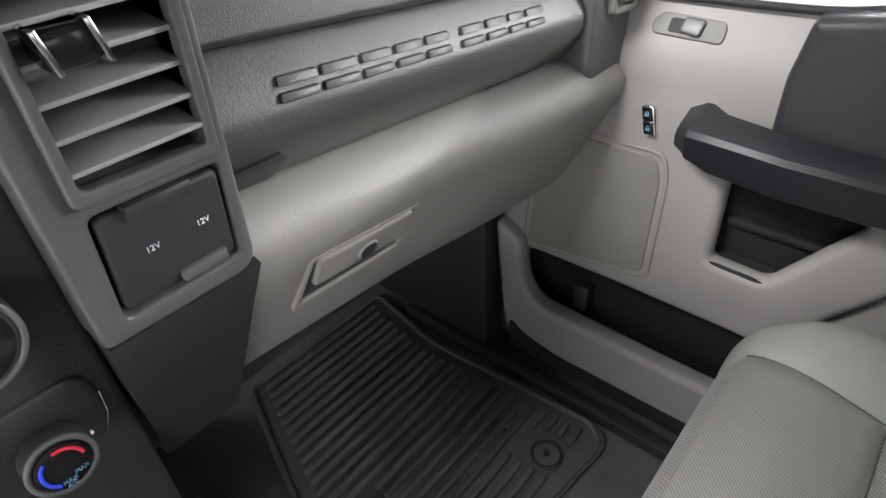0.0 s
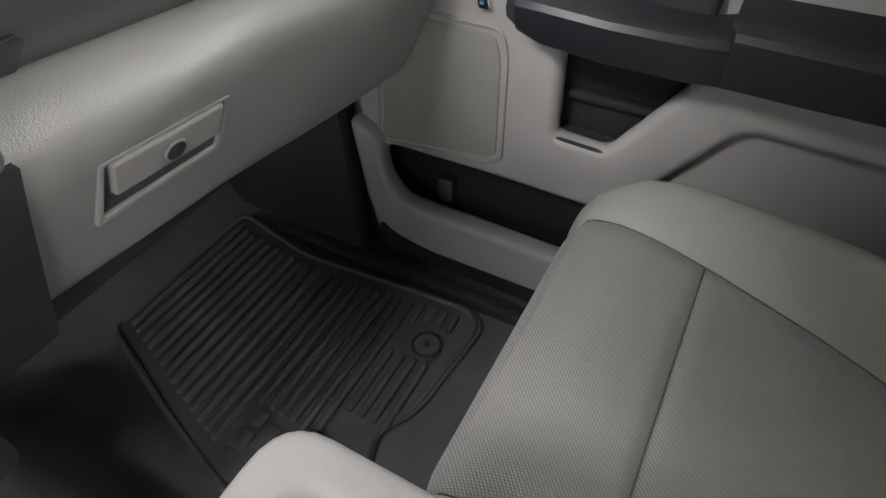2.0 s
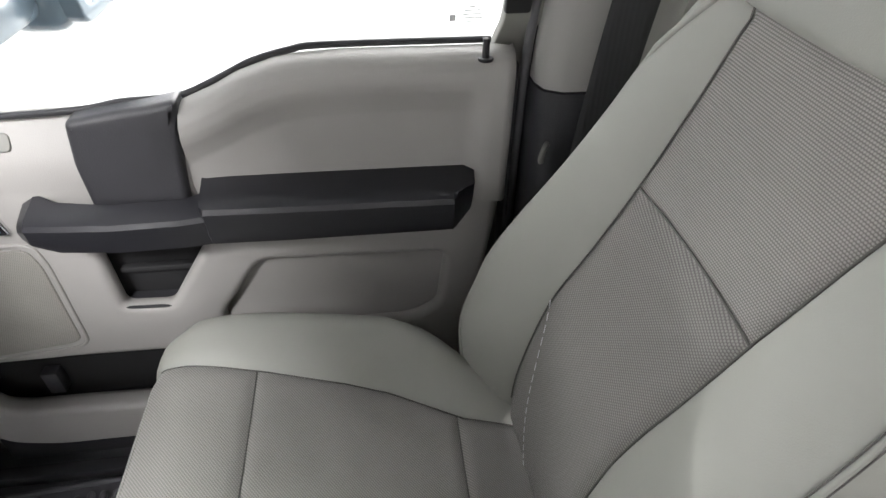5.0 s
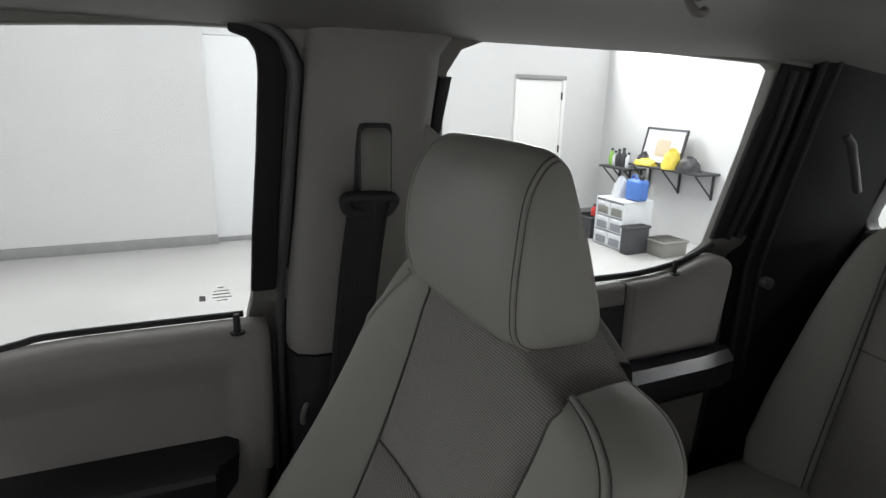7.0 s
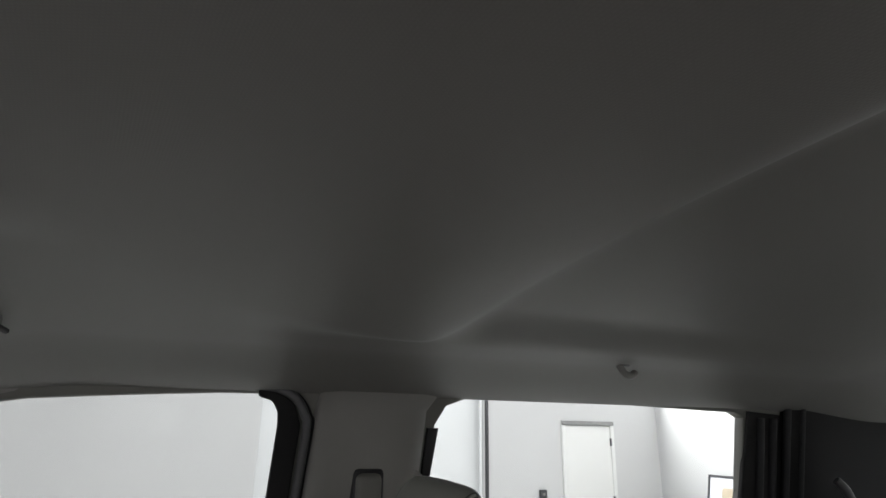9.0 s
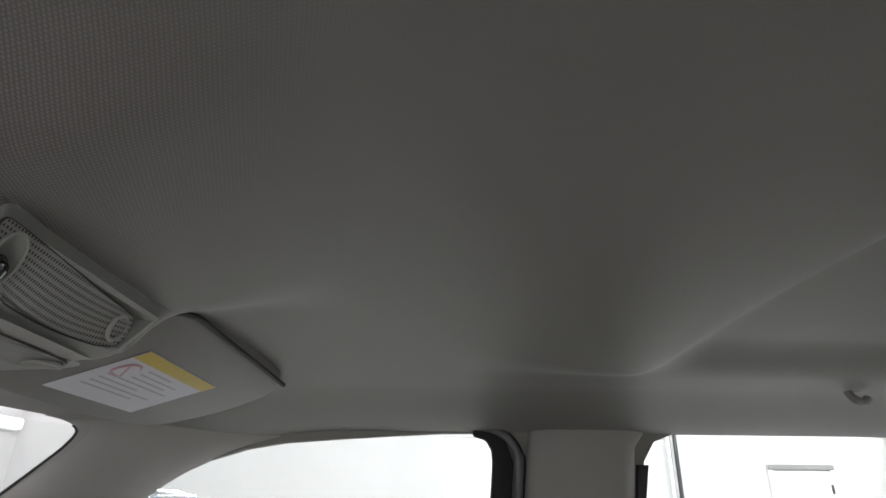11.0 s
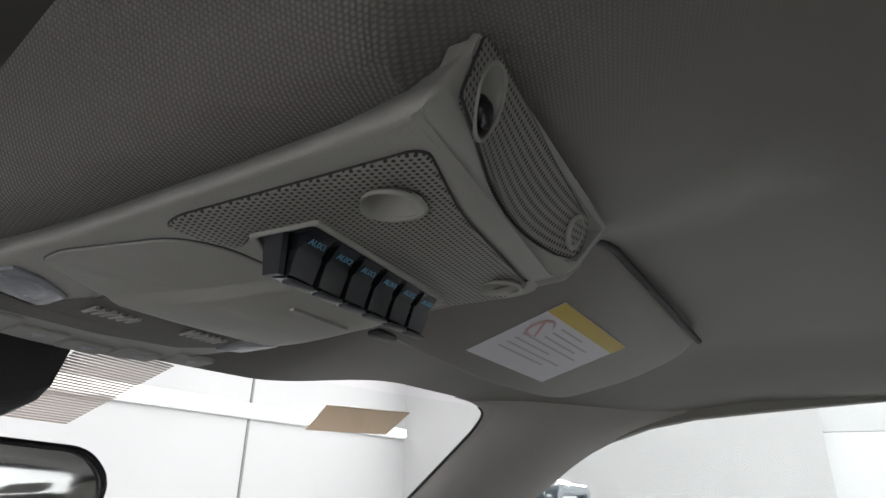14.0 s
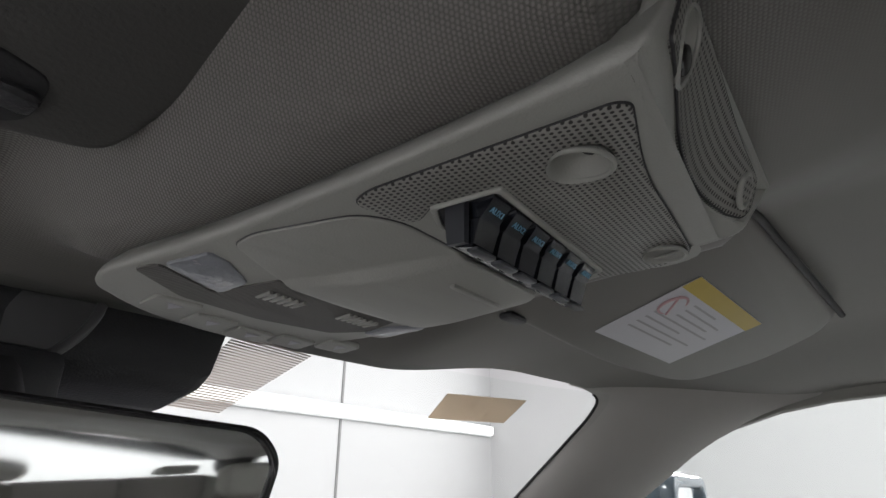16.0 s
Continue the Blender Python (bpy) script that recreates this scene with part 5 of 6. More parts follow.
        a, b = (back_point(0.96 - 3.2 * (0.163 - g) ** 0.8, g, -0.0012) for g in (f, f - 0.0062))
        part("stitch", tube([a, b], 0.0006, PRINT, res=1), ob, "pale stitch")
    part("seat_base", box((SX - 0.22, -0.10, 0.02), (SX + 0.22, 0.36, 0.24), DARK, 0.02), ob, "dark seat base")
    part("recline_cover", box((SX + 0.215, -0.22, 0.20), (SX + 0.245, 0.10, 0.36), DARK, 0.02), ob, "charcoal side cover")
    hr = part("headrest", headrest_mesh(SX + 0.003, 0.0, 0.0, 0.228, VINYL), ob, "light grey vinyl headrest")
    for v in (-1, 1):
        part("headrest_seam", tube(headrest_ring(SX + 0.003, 0.228, v * 0.955, 1.0, 0.0, 0.0, 0.0)[4:33], 0.0018, VINYL), hr, "raised seam")
        for size, w in ((1.0015, 0.98), (1.002, 0.93)):
            ridge = headrest_ring(SX + 0.003, 0.228, v * w, size, 0.0, 0.0, 0.0)
            part("stitch_line", tube(ridge[4:33], 0.0005, THREAD), hr, "dark stitching")
    for sg in (1, -1):
        part("headrest_post", disc((SX + sg * 0.06, -0.30, 0.965), 0.007, 0.06, (0, 0, 1), CHROME, 0.001, 16), hr, "chrome headrest post")
    return ob


seat = bucket_seat()
copy_thing(seat, Matrix.Translation((2 * CX - SX, 0.02, 0.0)))


def centre_tray():
    ob = thing("centre_tray", (CX, 0.25, 0.14), "light grey folded centre seat with an open tray on top", "tray")
    R, F = 0.165, 0.460
    outer = rounded([(CX - R, 0.02), (CX + R, 0.02), (CX + R, F), (CX - R, F)], [0.02, 0.02, 0.035, 0.035], 6)
    inner = rounded([(CX - R + 0.032, 0.06), (CX + R - 0.032, 0.06), (CX + R - 0.032, F - 0.036), (CX - R + 0.032, F - 0.036)], 0.014, 5)
    part("rim", plate([outer, inner], "z", 0.575, 0.618, LIGHT, 0.011, 3), ob, "light grey tray rim")
    part("tray_floor", plate([rounded([(CX - R + 0.02, 0.04), (CX + R - 0.02, 0.04), (CX + R - 0.02, F - 0.02), (CX - R + 0.02, F - 0.02)], 0.02)], "z", 0.556, 0.580, LIGHT, 0.004), ob)
    part("body", plate([rounded([(CX - R + 0.012, 0.02), (CX + R - 0.012, 0.02), (CX + R - 0.012, F - 0.012), (CX - R + 0.012, F - 0.012)], 0.03)], "z", 0.40, 0.574, LIGHT, 0.012, 3), ob, "light grey folded seat back")
    part("base", box((CX - 0.12, 0.0, 0.12), (CX + 0.12, 0.40, 0.40), VINYL, 0.03, 3), ob, "light grey vinyl centre cushion")
    return ob


centre_tray()


def floor_mat():
    ob = thing("floor_mat", (0.53, 0.88, 0.003), "black ribbed rubber floor mat", "floor mat")
    edge = rounded([(0.400, 1.205), (0.775, 1.20), (0.735, 0.985), (0.765, 0.60), (0.735, 0.562), (0.52, 0.585), (0.465, 0.625), (0.40, 0.600), (0.275, 0.62), (0.262, 0.78), (0.312, 0.955)], [0.03, 0.03, 0.04, 0.04, 0.03, 0.03, 0.03, 0.03, 0.03, 0.03, 0.03])
    part("base", plate([edge], "z", 0.004, 0.014, MATRUBBER, 0.003), ob, "black rubber sheet")
    rim = [(a * 0.965 + 0.53 * 0.035, b * 0.965 + 0.88 * 0.035, 0.015) for a, b in edge]
    part("raised_rim", tube(rim, 0.0055, MATRUBBER, cyclic=True), ob)
    share = {}

    def rib(x0, x1, y):
        n = round((x1 - x0) * 100)
        if n not in share:
            share[n] = box((0, -0.0065, 0), (n / 100, 0.0065, 0.014), MATRUBBER, 0.0055, 3)
        r = part("rib", share[n], ob)
        r.location = (x0, y, 0.0125)
        r.matrix_parent_inverse = Matrix.Translation(-Vector(ob.location))
    for k in range(24):
        y = 1.165 - 0.0238 * k
        left = lerp(y, [0.60, 0.78, 0.955, 1.2], [0.325, 0.30, 0.352, 0.435])
        right = lerp(y, [0.60, 0.985, 1.2], [0.728, 0.700, 0.735])
        if y < 0.70:
            rib(0.47, 0.61, y)
            rib(0.69, 0.728, y) if y < 0.685 else rib(0.675, 0.728, y)
        elif 0.74 < y < 0.84:
            rib(0.41, right, y)
        else:
            rib(left, right, y)
    for c in ((0.645, 0.636), (0.388, 0.707)):
        plug = part("retainer", disc((*c, 0.018), 0.030, 0.012, (0, 0, 1), MATRUBBER, 0.004, 36), ob, "round mat retainer")
        part("retainer_rim", ring((*c, 0.024), 0.026, 0.003, (0, 0, 1), BLACK), plug)
        part("retainer_pin", disc((*c, 0.027), 0.006, 0.008, (0, 0, 1), BLACK, 0.002, 16), plug)
    # raised emblem blocks
    for x0, y0, w, d in ((0.345, 0.765, 0.045, 0.030), (0.330, 0.80, 0.035, 0.030), (0.375, 0.80, 0.028, 0.022)):
        part("emblem_block", box((x0, y0, 0.012), (x0 + w, y0 + d, 0.021), MATRUBBER, 0.003), ob)
    for k, x in enumerate((0.47, 0.53, 0.59, 0.65)):
        part("emblem_ring", plate([rounded([(x, 0.715), (x + 0.045, 0.715), (x + 0.045, 0.750), (x, 0.750)], 0.010), rounded([(x + 0.010, 0.724), (x + 0.035, 0.724), (x + 0.035, 0.741), (x + 0.010, 0.741)], 0.004)], "z", 0.012, 0.021, MATRUBBER, 0.002), ob)
    return ob


floor_mat()
shell("sill_strip", box((0.770, -0.10, 0.0), (0.800, 1.10, 0.030), DARK, 0.006), "charcoal scuff strip along the door sill", "sill trim")
shell("trim_kick_panel", box((0.785, 0.872, 0.02), (0.835, 1.28, 0.60), DARK, 0.015), "charcoal kick panel beside the footwell", "kick panel")


def rear_bench():
    ob = thing("rear_bench", (CX, -1.05, 0.0), "grey cloth and light vinyl rear bench seat", "rear seat")

    def line(j):
        """The backrest's upright line: leaning back, and rounded over at the top."""
        if j < 0.86:
            return -1.075 - 0.125 * j / 0.86, 0.36 + 0.525 * j / 0.86
        a = (j - 0.86) / 0.14 * math.radians(110)
        return -1.200 - 0.045 * (1 - math.cos(a)), 0.885 + 0.045 * math.sin(a)
    for cx, w in ((0.40, 0.392), (-0.02, 0.43), (-0.44, 0.39)):
        part("backrest", grid(lambda i, j, cx=cx, w=w: (cx + (i - 0.5) * w, line(j)[0] + 0.020 * math.sin(math.pi * i) - 0.014 * groove(i, 0.06), line(j)[1] - 0.006 * groove(i, 0.06)), 28, 44, CLOTH_UP), ob, "grey cloth rear backrest")
        part("backrest_seam", tube([(cx + (k / 12 - 0.5) * w * 0.97, line(0.56)[0] + 0.020 * math.sin(math.pi * k / 12) + 0.0005, line(0.56)[1]) for k in range(13)], 0.0013, THREAD), ob, "dark sewn seam")
        part("cushion", box((cx - w / 2, -1.12, 0.20), (cx + w / 2, -0.60, 0.402), CLOTH_FLAT, 0.035, 5), ob, "grey cloth rear cushion")
        part("cushion_seam", tube([(cx - w / 2 + 0.03, -0.90, 0.4025), (cx, -0.905, 0.4035), (cx + w / 2 - 0.03, -0.90, 0.4025)], 0.0013, THREAD), ob)
    BOL_Z, BOL_X = [0.36, 0.46, 0.57, 0.75, 0.855, 0.905, 0.93], [0.715, 0.738, 0.724, 0.688, 0.660, 0.640, 0.625]

    def bolster(i, j):
        y, z = line(j)
        x0, x1 = 0.592, lerp(z, BOL_Z, BOL_X)
        y += 0.036 * math.sin(math.pi * min(i * 1.08, 1)) ** 0.8 * (1 - 0.7 * step(0.86, 1, j)) - 0.36 * max(i - 0.6, 0) ** 1.6
        return x0 + (x1 - x0) * math.sin(i * math.pi / 2) ** 0.9, y - 0.008 * groove(i, 0.1) * (i < 0.5), z - 0.018 * step(0.4, 1.0, i) * step(0.7, 0.9, j)
    sb = part("side_bolster", grid(bolster, 24, 44, VINYL, angle=75), ob, "light vinyl side bolster")
    part("seam", tube([tuple(Vector(bolster(0.02, 0.02 + 0.90 * k / 30)) + Vector((0, 0.003, 0))) for k in range(31)], 0.0013, THREAD), sb, "dark sewn seam")
    part("cushion_bolster", box((0.560, -1.12, 0.20), (0.735, -0.58, 0.418), VINYL, 0.045, 5), ob, "light vinyl cushion bolster")
    part("back_panel", box((-0.66, -1.36, 0.20), (0.70, -1.27, 0.90), DARK, 0.02), ob, "dark seat back panel")
    for cx in (0.455, -0.315):
        hr = part("headrest", headrest_mesh(cx, -0.955, 0.0, 0.205, VINYL), ob, "grey rear headrest")
        for sg in (1, -1):
            part("headrest_post", disc((cx + sg * 0.045, -1.24, 0.945), 0.007, 0.06, (0, 0, 1), CHROME, 0.001, 12), hr, "chrome headrest post")
    return ob


rear_bench()


def belt_buckle():
    ob = thing("belt_buckle", (0.70, -0.10, 0.25), "black seat hardware between seat and door", "seat hardware")
    part("housing", box((0.700, -0.16, 0.30), (0.74, -0.06, 0.40), DARK, 0.010, turn=Euler((radians(20), 0, 0)).to_matrix().to_4x4()), ob)
    part("slot", box((0.698, -0.13, 0.350), (0.742, -0.07, 0.356), MID, 0.002, turn=Euler((radians(20), 0, 0)).to_matrix().to_4x4()), ob, "grey slot edge")
    part("foot", box((0.702, -0.14, 0.02), (0.738, -0.08, 0.31), DARK, 0.006), ob)
    return ob


belt_buckle()

CARD_CORNERS = [(0.390, 0.566), (0.502, 0.533), (0.503, 0.501), (0.386, 0.536)]
SEAM_X = 4.55
LAMP_X0, LAMP_X1, LAMP_Z = 1.6, 7.62, 1.79

# ---- overhead console ----


def under(x, y, z):
    return x, y, con_z(y) - z


def rear_y(x, h):
    """The console's hollow rear face, h above its underside: straight on top, bowed in below."""
    low = 0.186 + 0.017 * math.sin(math.pi * min(max(x / 0.15, 0), 1) ** 1.3) ** 0.8
    return low + (0.178 - low) * (min(h, 0.033) - 0.003) / 0.030 + 0.5 * min(max(h - 0.033, 0), 0.013)


def overhead_console():
    ob = thing("overhead_console", (CX, 0.33, 1.26), "grey overhead console with perforated panels and a bank of switches", "overhead console")
    edge = [(0.141 - 0.159 * k / 16, 0.188) for k in range(1, 16)]
    out = rounded([(-0.018, 0.188), (-0.020, 0.26), (-0.026, 0.36), (-0.040, 0.436), (-0.034, 0.455), (0.002, 0.476), (0.06, 0.487), (0.112, 0.480), (0.139, 0.43), (0.150, 0.33), (0.143, 0.188)] + edge,
                  [0.012, 0.03, 0.04, 0.010, 0.010, 0.03, 0.04, 0.03, 0.03, 0.04, 0.016] + [0.0] * 15, 6)

    def body(x, y, z):
        tilt = lerp(y, [0.19, 0.225], [0.6, 0.95]) * step(0.05, -0.005, x) + lerp(y, [0.19, 0.30], [0.75, 0.45]) * step(0.09, 0.14, x)
        behind = 0.0105 * step(0.0078, 0.0085, -z) * (1 - step(0.0295, 0.0305, -z)) * step(-0.006, 0.001, x) * (1 - step(0.132, 0.138, x))
        return x + min(-z, 0.046) * tilt, y + (rear_y(x, -z) + behind - 0.188) * step(0.25, 0.192, y), con_z(y) - z
    ports = (((0.026, 0.225), 0.0115), ((0.130, 0.226), 0.010))
    round_holes = [[(x + r * math.cos(2 * math.pi * k / 24), y + r * math.sin(2 * math.pi * k / 24)) for k in range(24)] for (x, y), r in ports]
    wide_holes = [[(x + 1.4 * r * math.cos(2 * math.pi * k / 24), y + 1.4 * r * math.sin(2 * math.pi * k / 24)) for k in range(24)] for (x, y), r in ports]
    part("housing", plate([out] + wide_holes, "z", -0.075, 0.0, CONSOLE, 0.008, 5, warp=body, cuts=(-0.0085, -0.014, -0.022, -0.0295, -0.0305, -0.033, -0.046)), ob, "grey console housing")
    pan_o = rounded([(-0.006, 0.304), (-0.009, 0.294), (0.002, 0.203), (0.006, 0.199), (0.050, 0.2095), (0.100, 0.212), (0.140, 0.215), (0.148, 0.232), (0.140, 0.262), (0.126, 0.262), (0.022, 0.256), (0.016, 0.283), (0.024, 0.296), (0.010, 0.302)], [0.005, 0.005, 0.005, 0.006, 0.02, 0.02, 0.008, 0.01, 0.006, 0.002, 0.002, 0.002, 0.006, 0.004])
    pan = part("grille_panel", plate([pan_o] + round_holes, "z", -0.004, 0.0014, PERF, 0.001, 1, warp=under), ob, "perforated grey speaker panel")
    part("grille_gap", tube([under(a, b, 0.0002) for a, b in pan_o], 0.0005, BLACK, cyclic=True), pan, "dark gap round the panel")
    for (x, y), r in ports:
        c = Vector(under(x, y, 0.0018))
        part("port_rim", ring(c, r * 1.03, 0.0010, (0, 0.1, -1), CONSOLE), pan, "round microphone port rim")
        bowl = [[under(x + r * q * math.cos(2 * math.pi * k / 28), y + r * q * math.sin(2 * math.pi * k / 28), 0.0015 - d) for k in range(28)] for q, d in ((1.04, -0.0008), (0.93, 0.0012), (0.80, 0.0045), (0.55, 0.0075), (0.2, 0.0085))]
        part("port_bowl", loft(bowl, CONSOLE, caps=False), pan, "smooth grey bowl")
        part("port_opening", plate([[(x + 0.0016 + 0.50 * r * math.cos(2 * math.pi * k / 20), y - 0.30 * r + 0.30 * r * math.sin(2 * math.pi * k / 20)) for k in range(20)]], "z", -0.0058, -0.0048, BLACK, 0.0002, 1, warp=under), pan, "dark slot inside the bowl")
    part("rear_joint", tube([(x, rear_y(x, 0.0445) + 0.0005, 1.2485) for x in [0.012 + 0.0097 * k for k in range(17)]], 0.0020, CONSOLE), ob, "soft joint at the headliner")
    # rear face with a small camera
    low = [(0.124 - 0.014 * k, 0.0026 + (0.0 if k < 7 else 0.0006 * (k - 6))) for k in range(9)]
    high = [(0.010 + 0.014 * k, 0.0296 - 0.0007 * k) for k in range(9)]
    face = rounded([(-0.0040, 0.0050), (0.0005, 0.0296)] + high + [(0.137, 0.0222), (0.140, 0.010), (0.136, 0.0040)] + low, [0.003, 0.003] + [0.0] * 9 + [0.004, 0.006, 0.004] + [0.0] * 9)
    def oval(f, dy=0.0, cx=0.0145, cz=0.0150):
        return [(cx + f * 0.0098 * math.cos(2 * math.pi * k / 28), dy, cz + f * 0.0122 * math.sin(2 * math.pi * k / 28)) for k in range(28)]
    eye = [(a, b) for a, _, b in oval(1.0)]
    across = [0.006, 0.011, 0.016, 0.021, 0.026]
    upright = [((0.006 + 0.008 * k, 0, 0), (1, 0, 0)) for k in range(17)]

    def rear(x, y, z):
        return x, rear_y(x, z + 0.0031) - 0.0008 + y, 1.207 + z
    rp = part("rear_grille", plate([face, eye], "y", -0.0010, 0.004, PERF_UP, 0.0006, 1, warp=rear, cuts=across, slices=upright), ob, "perforated grey rear panel")
    part("grille_base", plate([[(0.068 + (a - 0.068) * 1.012, b + (0.0006 if b > 0.015 else -0.0006)) for a, b in face], eye], "y", 0.0012, 0.012, CONSOLE, 0.0004, 1, warp=rear, cuts=across, slices=upright), rp, "smooth grey grille base")
    part("grille_gap", tube([rear(a, -0.0002, b) for a, b in face], 0.0006, BLACK, cyclic=True), rp)
    nrm = Vector((0, -1, -0.42)).normalized()
    part("camera_rim", tube([rear(*q) for q in oval(1.0, -0.0010)], 0.0008, CONSOLE, cyclic=True), rp, "oval camera recess rim")
    bowl = [[rear(*q) for q in oval(f, d, 0.0145 + 0.0008 * (1 - f), 0.0150 - 0.0055 * (1 - f))] for f, d in ((1.0, -0.0008), (0.88, 0.0020), (0.70, 0.0060), (0.50, 0.0085), (0.1, 0.0090))]
    cam_body = part("camera_recess", loft(bowl, CONSOLE, caps=False), rp, "smooth grey camera recess")
    part("camera_ring", ring(rear(0.0146, 0.0012, 0.0116), 0.0054, 0.0009, nrm, BLACK), cam_body, "black lens ring")
    part("camera_lens", disc(rear(0.0146, 0.0020, 0.0116), 0.0052, 0.0080, nrm, GLOSS, 0.0018), cam_body, "small gloss black lens")
    part("port_rim", ring(rear(0.1280, -0.0012, 0.0140), 0.0078, 0.0014, nrm, CONSOLE), rp, "round port rim")
    # bank of six switches
    frame_o = rounded([(0.0145, 0.283), (0.020, 0.2535), (0.128, 0.2565), (0.131, 0.288), (0.030, 0.290)], 0.002)
    frame_i = rounded([(0.0170, 0.281), (0.0215, 0.2565), (0.126, 0.2590), (0.129, 0.286), (0.030, 0.288)], 0.002)
    bank = part("switch_frame", plate([frame_o, frame_i], "z", -0.002, 0.0030, CONSOLE, 0.0010, warp=under), ob, "grey switch frame")
    part("switch_bed", plate([frame_i], "z", -0.003, 0.0012, BLACK, 0.0004, warp=under), bank)
    cap = [[under(0.0196, 0.2700, d), under(0.0224, 0.2696, d), under(0.0224, 0.2782, d), under(0.0196, 0.2790, d)] for d in (-0.001, 0.004, 0.009)]
    cap += [[under(0.0202, 0.2705, 0.0185), under(0.0226, 0.2700, 0.0185), under(0.0226, 0.2778, 0.0175), under(0.0202, 0.2784, 0.0175)]]
    part("bank_end", loft(cap, SWITCHEND, angle=25), bank, "dark grey end piece of the switch bank")
    for k in range(6):
        x0 = 0.0228 + 0.0174 * k
        x1 = x0 + 0.0150
        rings = []
        for y0, y1, d, inset in ((0.2580, 0.2780, -0.001, 0.0), (0.2585, 0.2780, 0.0015, 0.0), (0.2590, 0.2780, 0.0022, 0.0010), (0.2645, 0.2778, 0.0080, 0.0012), (0.2650, 0.2778, 0.0092, 0.0002), (0.2668, 0.2778, 0.0140, 0.0004), (0.2682, 0.2776, 0.0185, 0.0006), (0.2694, 0.2768, 0.0195, 0.0014)):
            rings.append([under(x0 + inset, y0, d), under(x1 - inset, y0, d), under(x1 - inset, y1, d * 0.9), under(x0 + inset, y1, d * 0.9)])
        s = part("switch", loft(rings, SWITCHBLACK, angle=25), bank, "black rocker switch")
        n = Vector((0, -0.735, -0.678)).normalized()
        up = Vector((0, -0.678, 0.735)).normalized()
        c = Vector(under((x0 + x1) / 2, 0.2620, 0.0055)) + n * 0.0006
        m = Matrix(((1, up.x, n.x, c.x), (0, up.y, n.y, c.y), (0, up.z, n.z, c.z), (0, 0, 0, 1)))
        part("marking", lettering("AUX%d" % (k + 1), 0.0037, m, PRINT_BLUE, 0.0002), s, "blue AUX marking")
        part("switch_lip", box((x0 + 0.0006, 0.2665, con_z(0.278) - 0.0206), (x1 - 0.0006, 0.2715, con_z(0.278) - 0.0190), SWITCHEND, 0.0005), s, "small grey grip edge")
    # sunglasses bin, lamps, buttons
    bin_o = rounded([(-0.0135, 0.366), (-0.015, 0.353), (0.002, 0.309), (0.020, 0.3005), (0.136, 0.2985), (0.147, 0.310), (0.132, 0.380), (0.075, 0.386), (0.024, 0.383)], [0.004, 0.006, 0.010, 0.012, 0.006, 0.01, 0.012, 0.03, 0.01])

    def lid(x, y, z):
        """Flat along one end, then a straight crease, past which the lid swells."""
        past = x - 0.026 - 0.40 * (0.377 - y)
        swell = step(0.0, 0.010, past) * (1 - step(0.125, 0.15, x)) * (0.0022 + 0.0043 * math.sin(math.pi * min(max((y - 0.299) / 0.085, 0), 1)))
        return x, y, con_z(y) - z - swell
    folds = [((0.026 + d, 0.377, 0), (1, 0.40, 0)) for d in (0.0, 0.003, 0.006, 0.010)] + [((0, 0.30 + 0.01 * k, 0), (0, 1, 0)) for k in range(9)] + [((0.122 + 0.007 * k, 0, 0), (1, 0, 0)) for k in range(4)]
    bn = part("bin_lid", plate([bin_o], "z", -0.002, 0.0012, CONSOLE, 0.0009, 2, warp=lid, slices=folds), ob, "smooth grey storage bin lid with a straight crease")
    part("lid_gap", tube([under(a, b, -0.0001) for a, b in bin_o], 0.0006, DARK, cyclic=True), bn)
    part("lid_grip", box((0.080, 0.316, con_z(0.32) - 0.0075), (0.125, 0.3195, con_z(0.32) - 0.0045), CONSOLE, 0.001), bn)
    strip_o = rounded([(-0.029, 0.418), (-0.024, 0.406), (0.013, 0.419), (0.026, 0.383), (0.075, 0.388), (0.118, 0.384), (0.121, 0.412), (0.105, 0.430), (0.055, 0.438), (0.005, 0.435)], 0.004)
    part("microphone_strip", plate([strip_o], "z", -0.002, 0.0010, RIBSTRIP, 0.0006, 1, warp=under), ob, "finely ribbed microphone strip")
    for x, y in ((0.031, 0.403), (0.086, 0.400)):
        for k in range(6):
            part("slot_bar", box((x + 0.0046 * k, y - 0.006, con_z(y) - 0.0022), (x + 0.0046 * k + 0.0023, y + 0.006, con_z(y)), CONSOLE, 0.0004), ob)
    for pts in ([(-0.0225, 0.404), (-0.0160, 0.380), (-0.004, 0.383), (0.0175, 0.397), (0.0155, 0.417), (0.000, 0.412)], [(0.121, 0.416), (0.123, 0.399), (0.139, 0.378), (0.143, 0.385), (0.138, 0.410)]):
        part("map_lamp", plate([rounded(pts, 0.003)], "z", -0.002, 0.0014, LENS, 0.0008, warp=under), ob, "clear map lamp lens, off")
    for k in range(5):
        x = -0.004 + 0.0305 * k
        y = 0.449 + 0.016 * math.sin(math.pi * k / 4)
        b = part("lamp_button", plate([rounded([(x, y - 0.009), (x + 0.027, y - 0.009), (x + 0.027, y + 0.010), (x, y + 0.010)], 0.003)], "z", -0.002, 0.0016, CONSOLE, 0.0010, warp=under), ob, "grey lamp button")
        part("icon", plate([[(x + 0.009, y - 0.004), (x + 0.018, y - 0.004), (x + 0.0135, y + 0.004)]], "z", 0.0012, 0.0020, INK, 0.0001, 1, warp=under), b, "pale lamp icon")
    return ob


overhead_console()

# ---- visors, mirror and the windshield's edge ----


def visor_under(x, y, z):
    return x, y, 1.247 - 0.335 * (y - 0.247) - 0.14 * (x - 0.322) - z


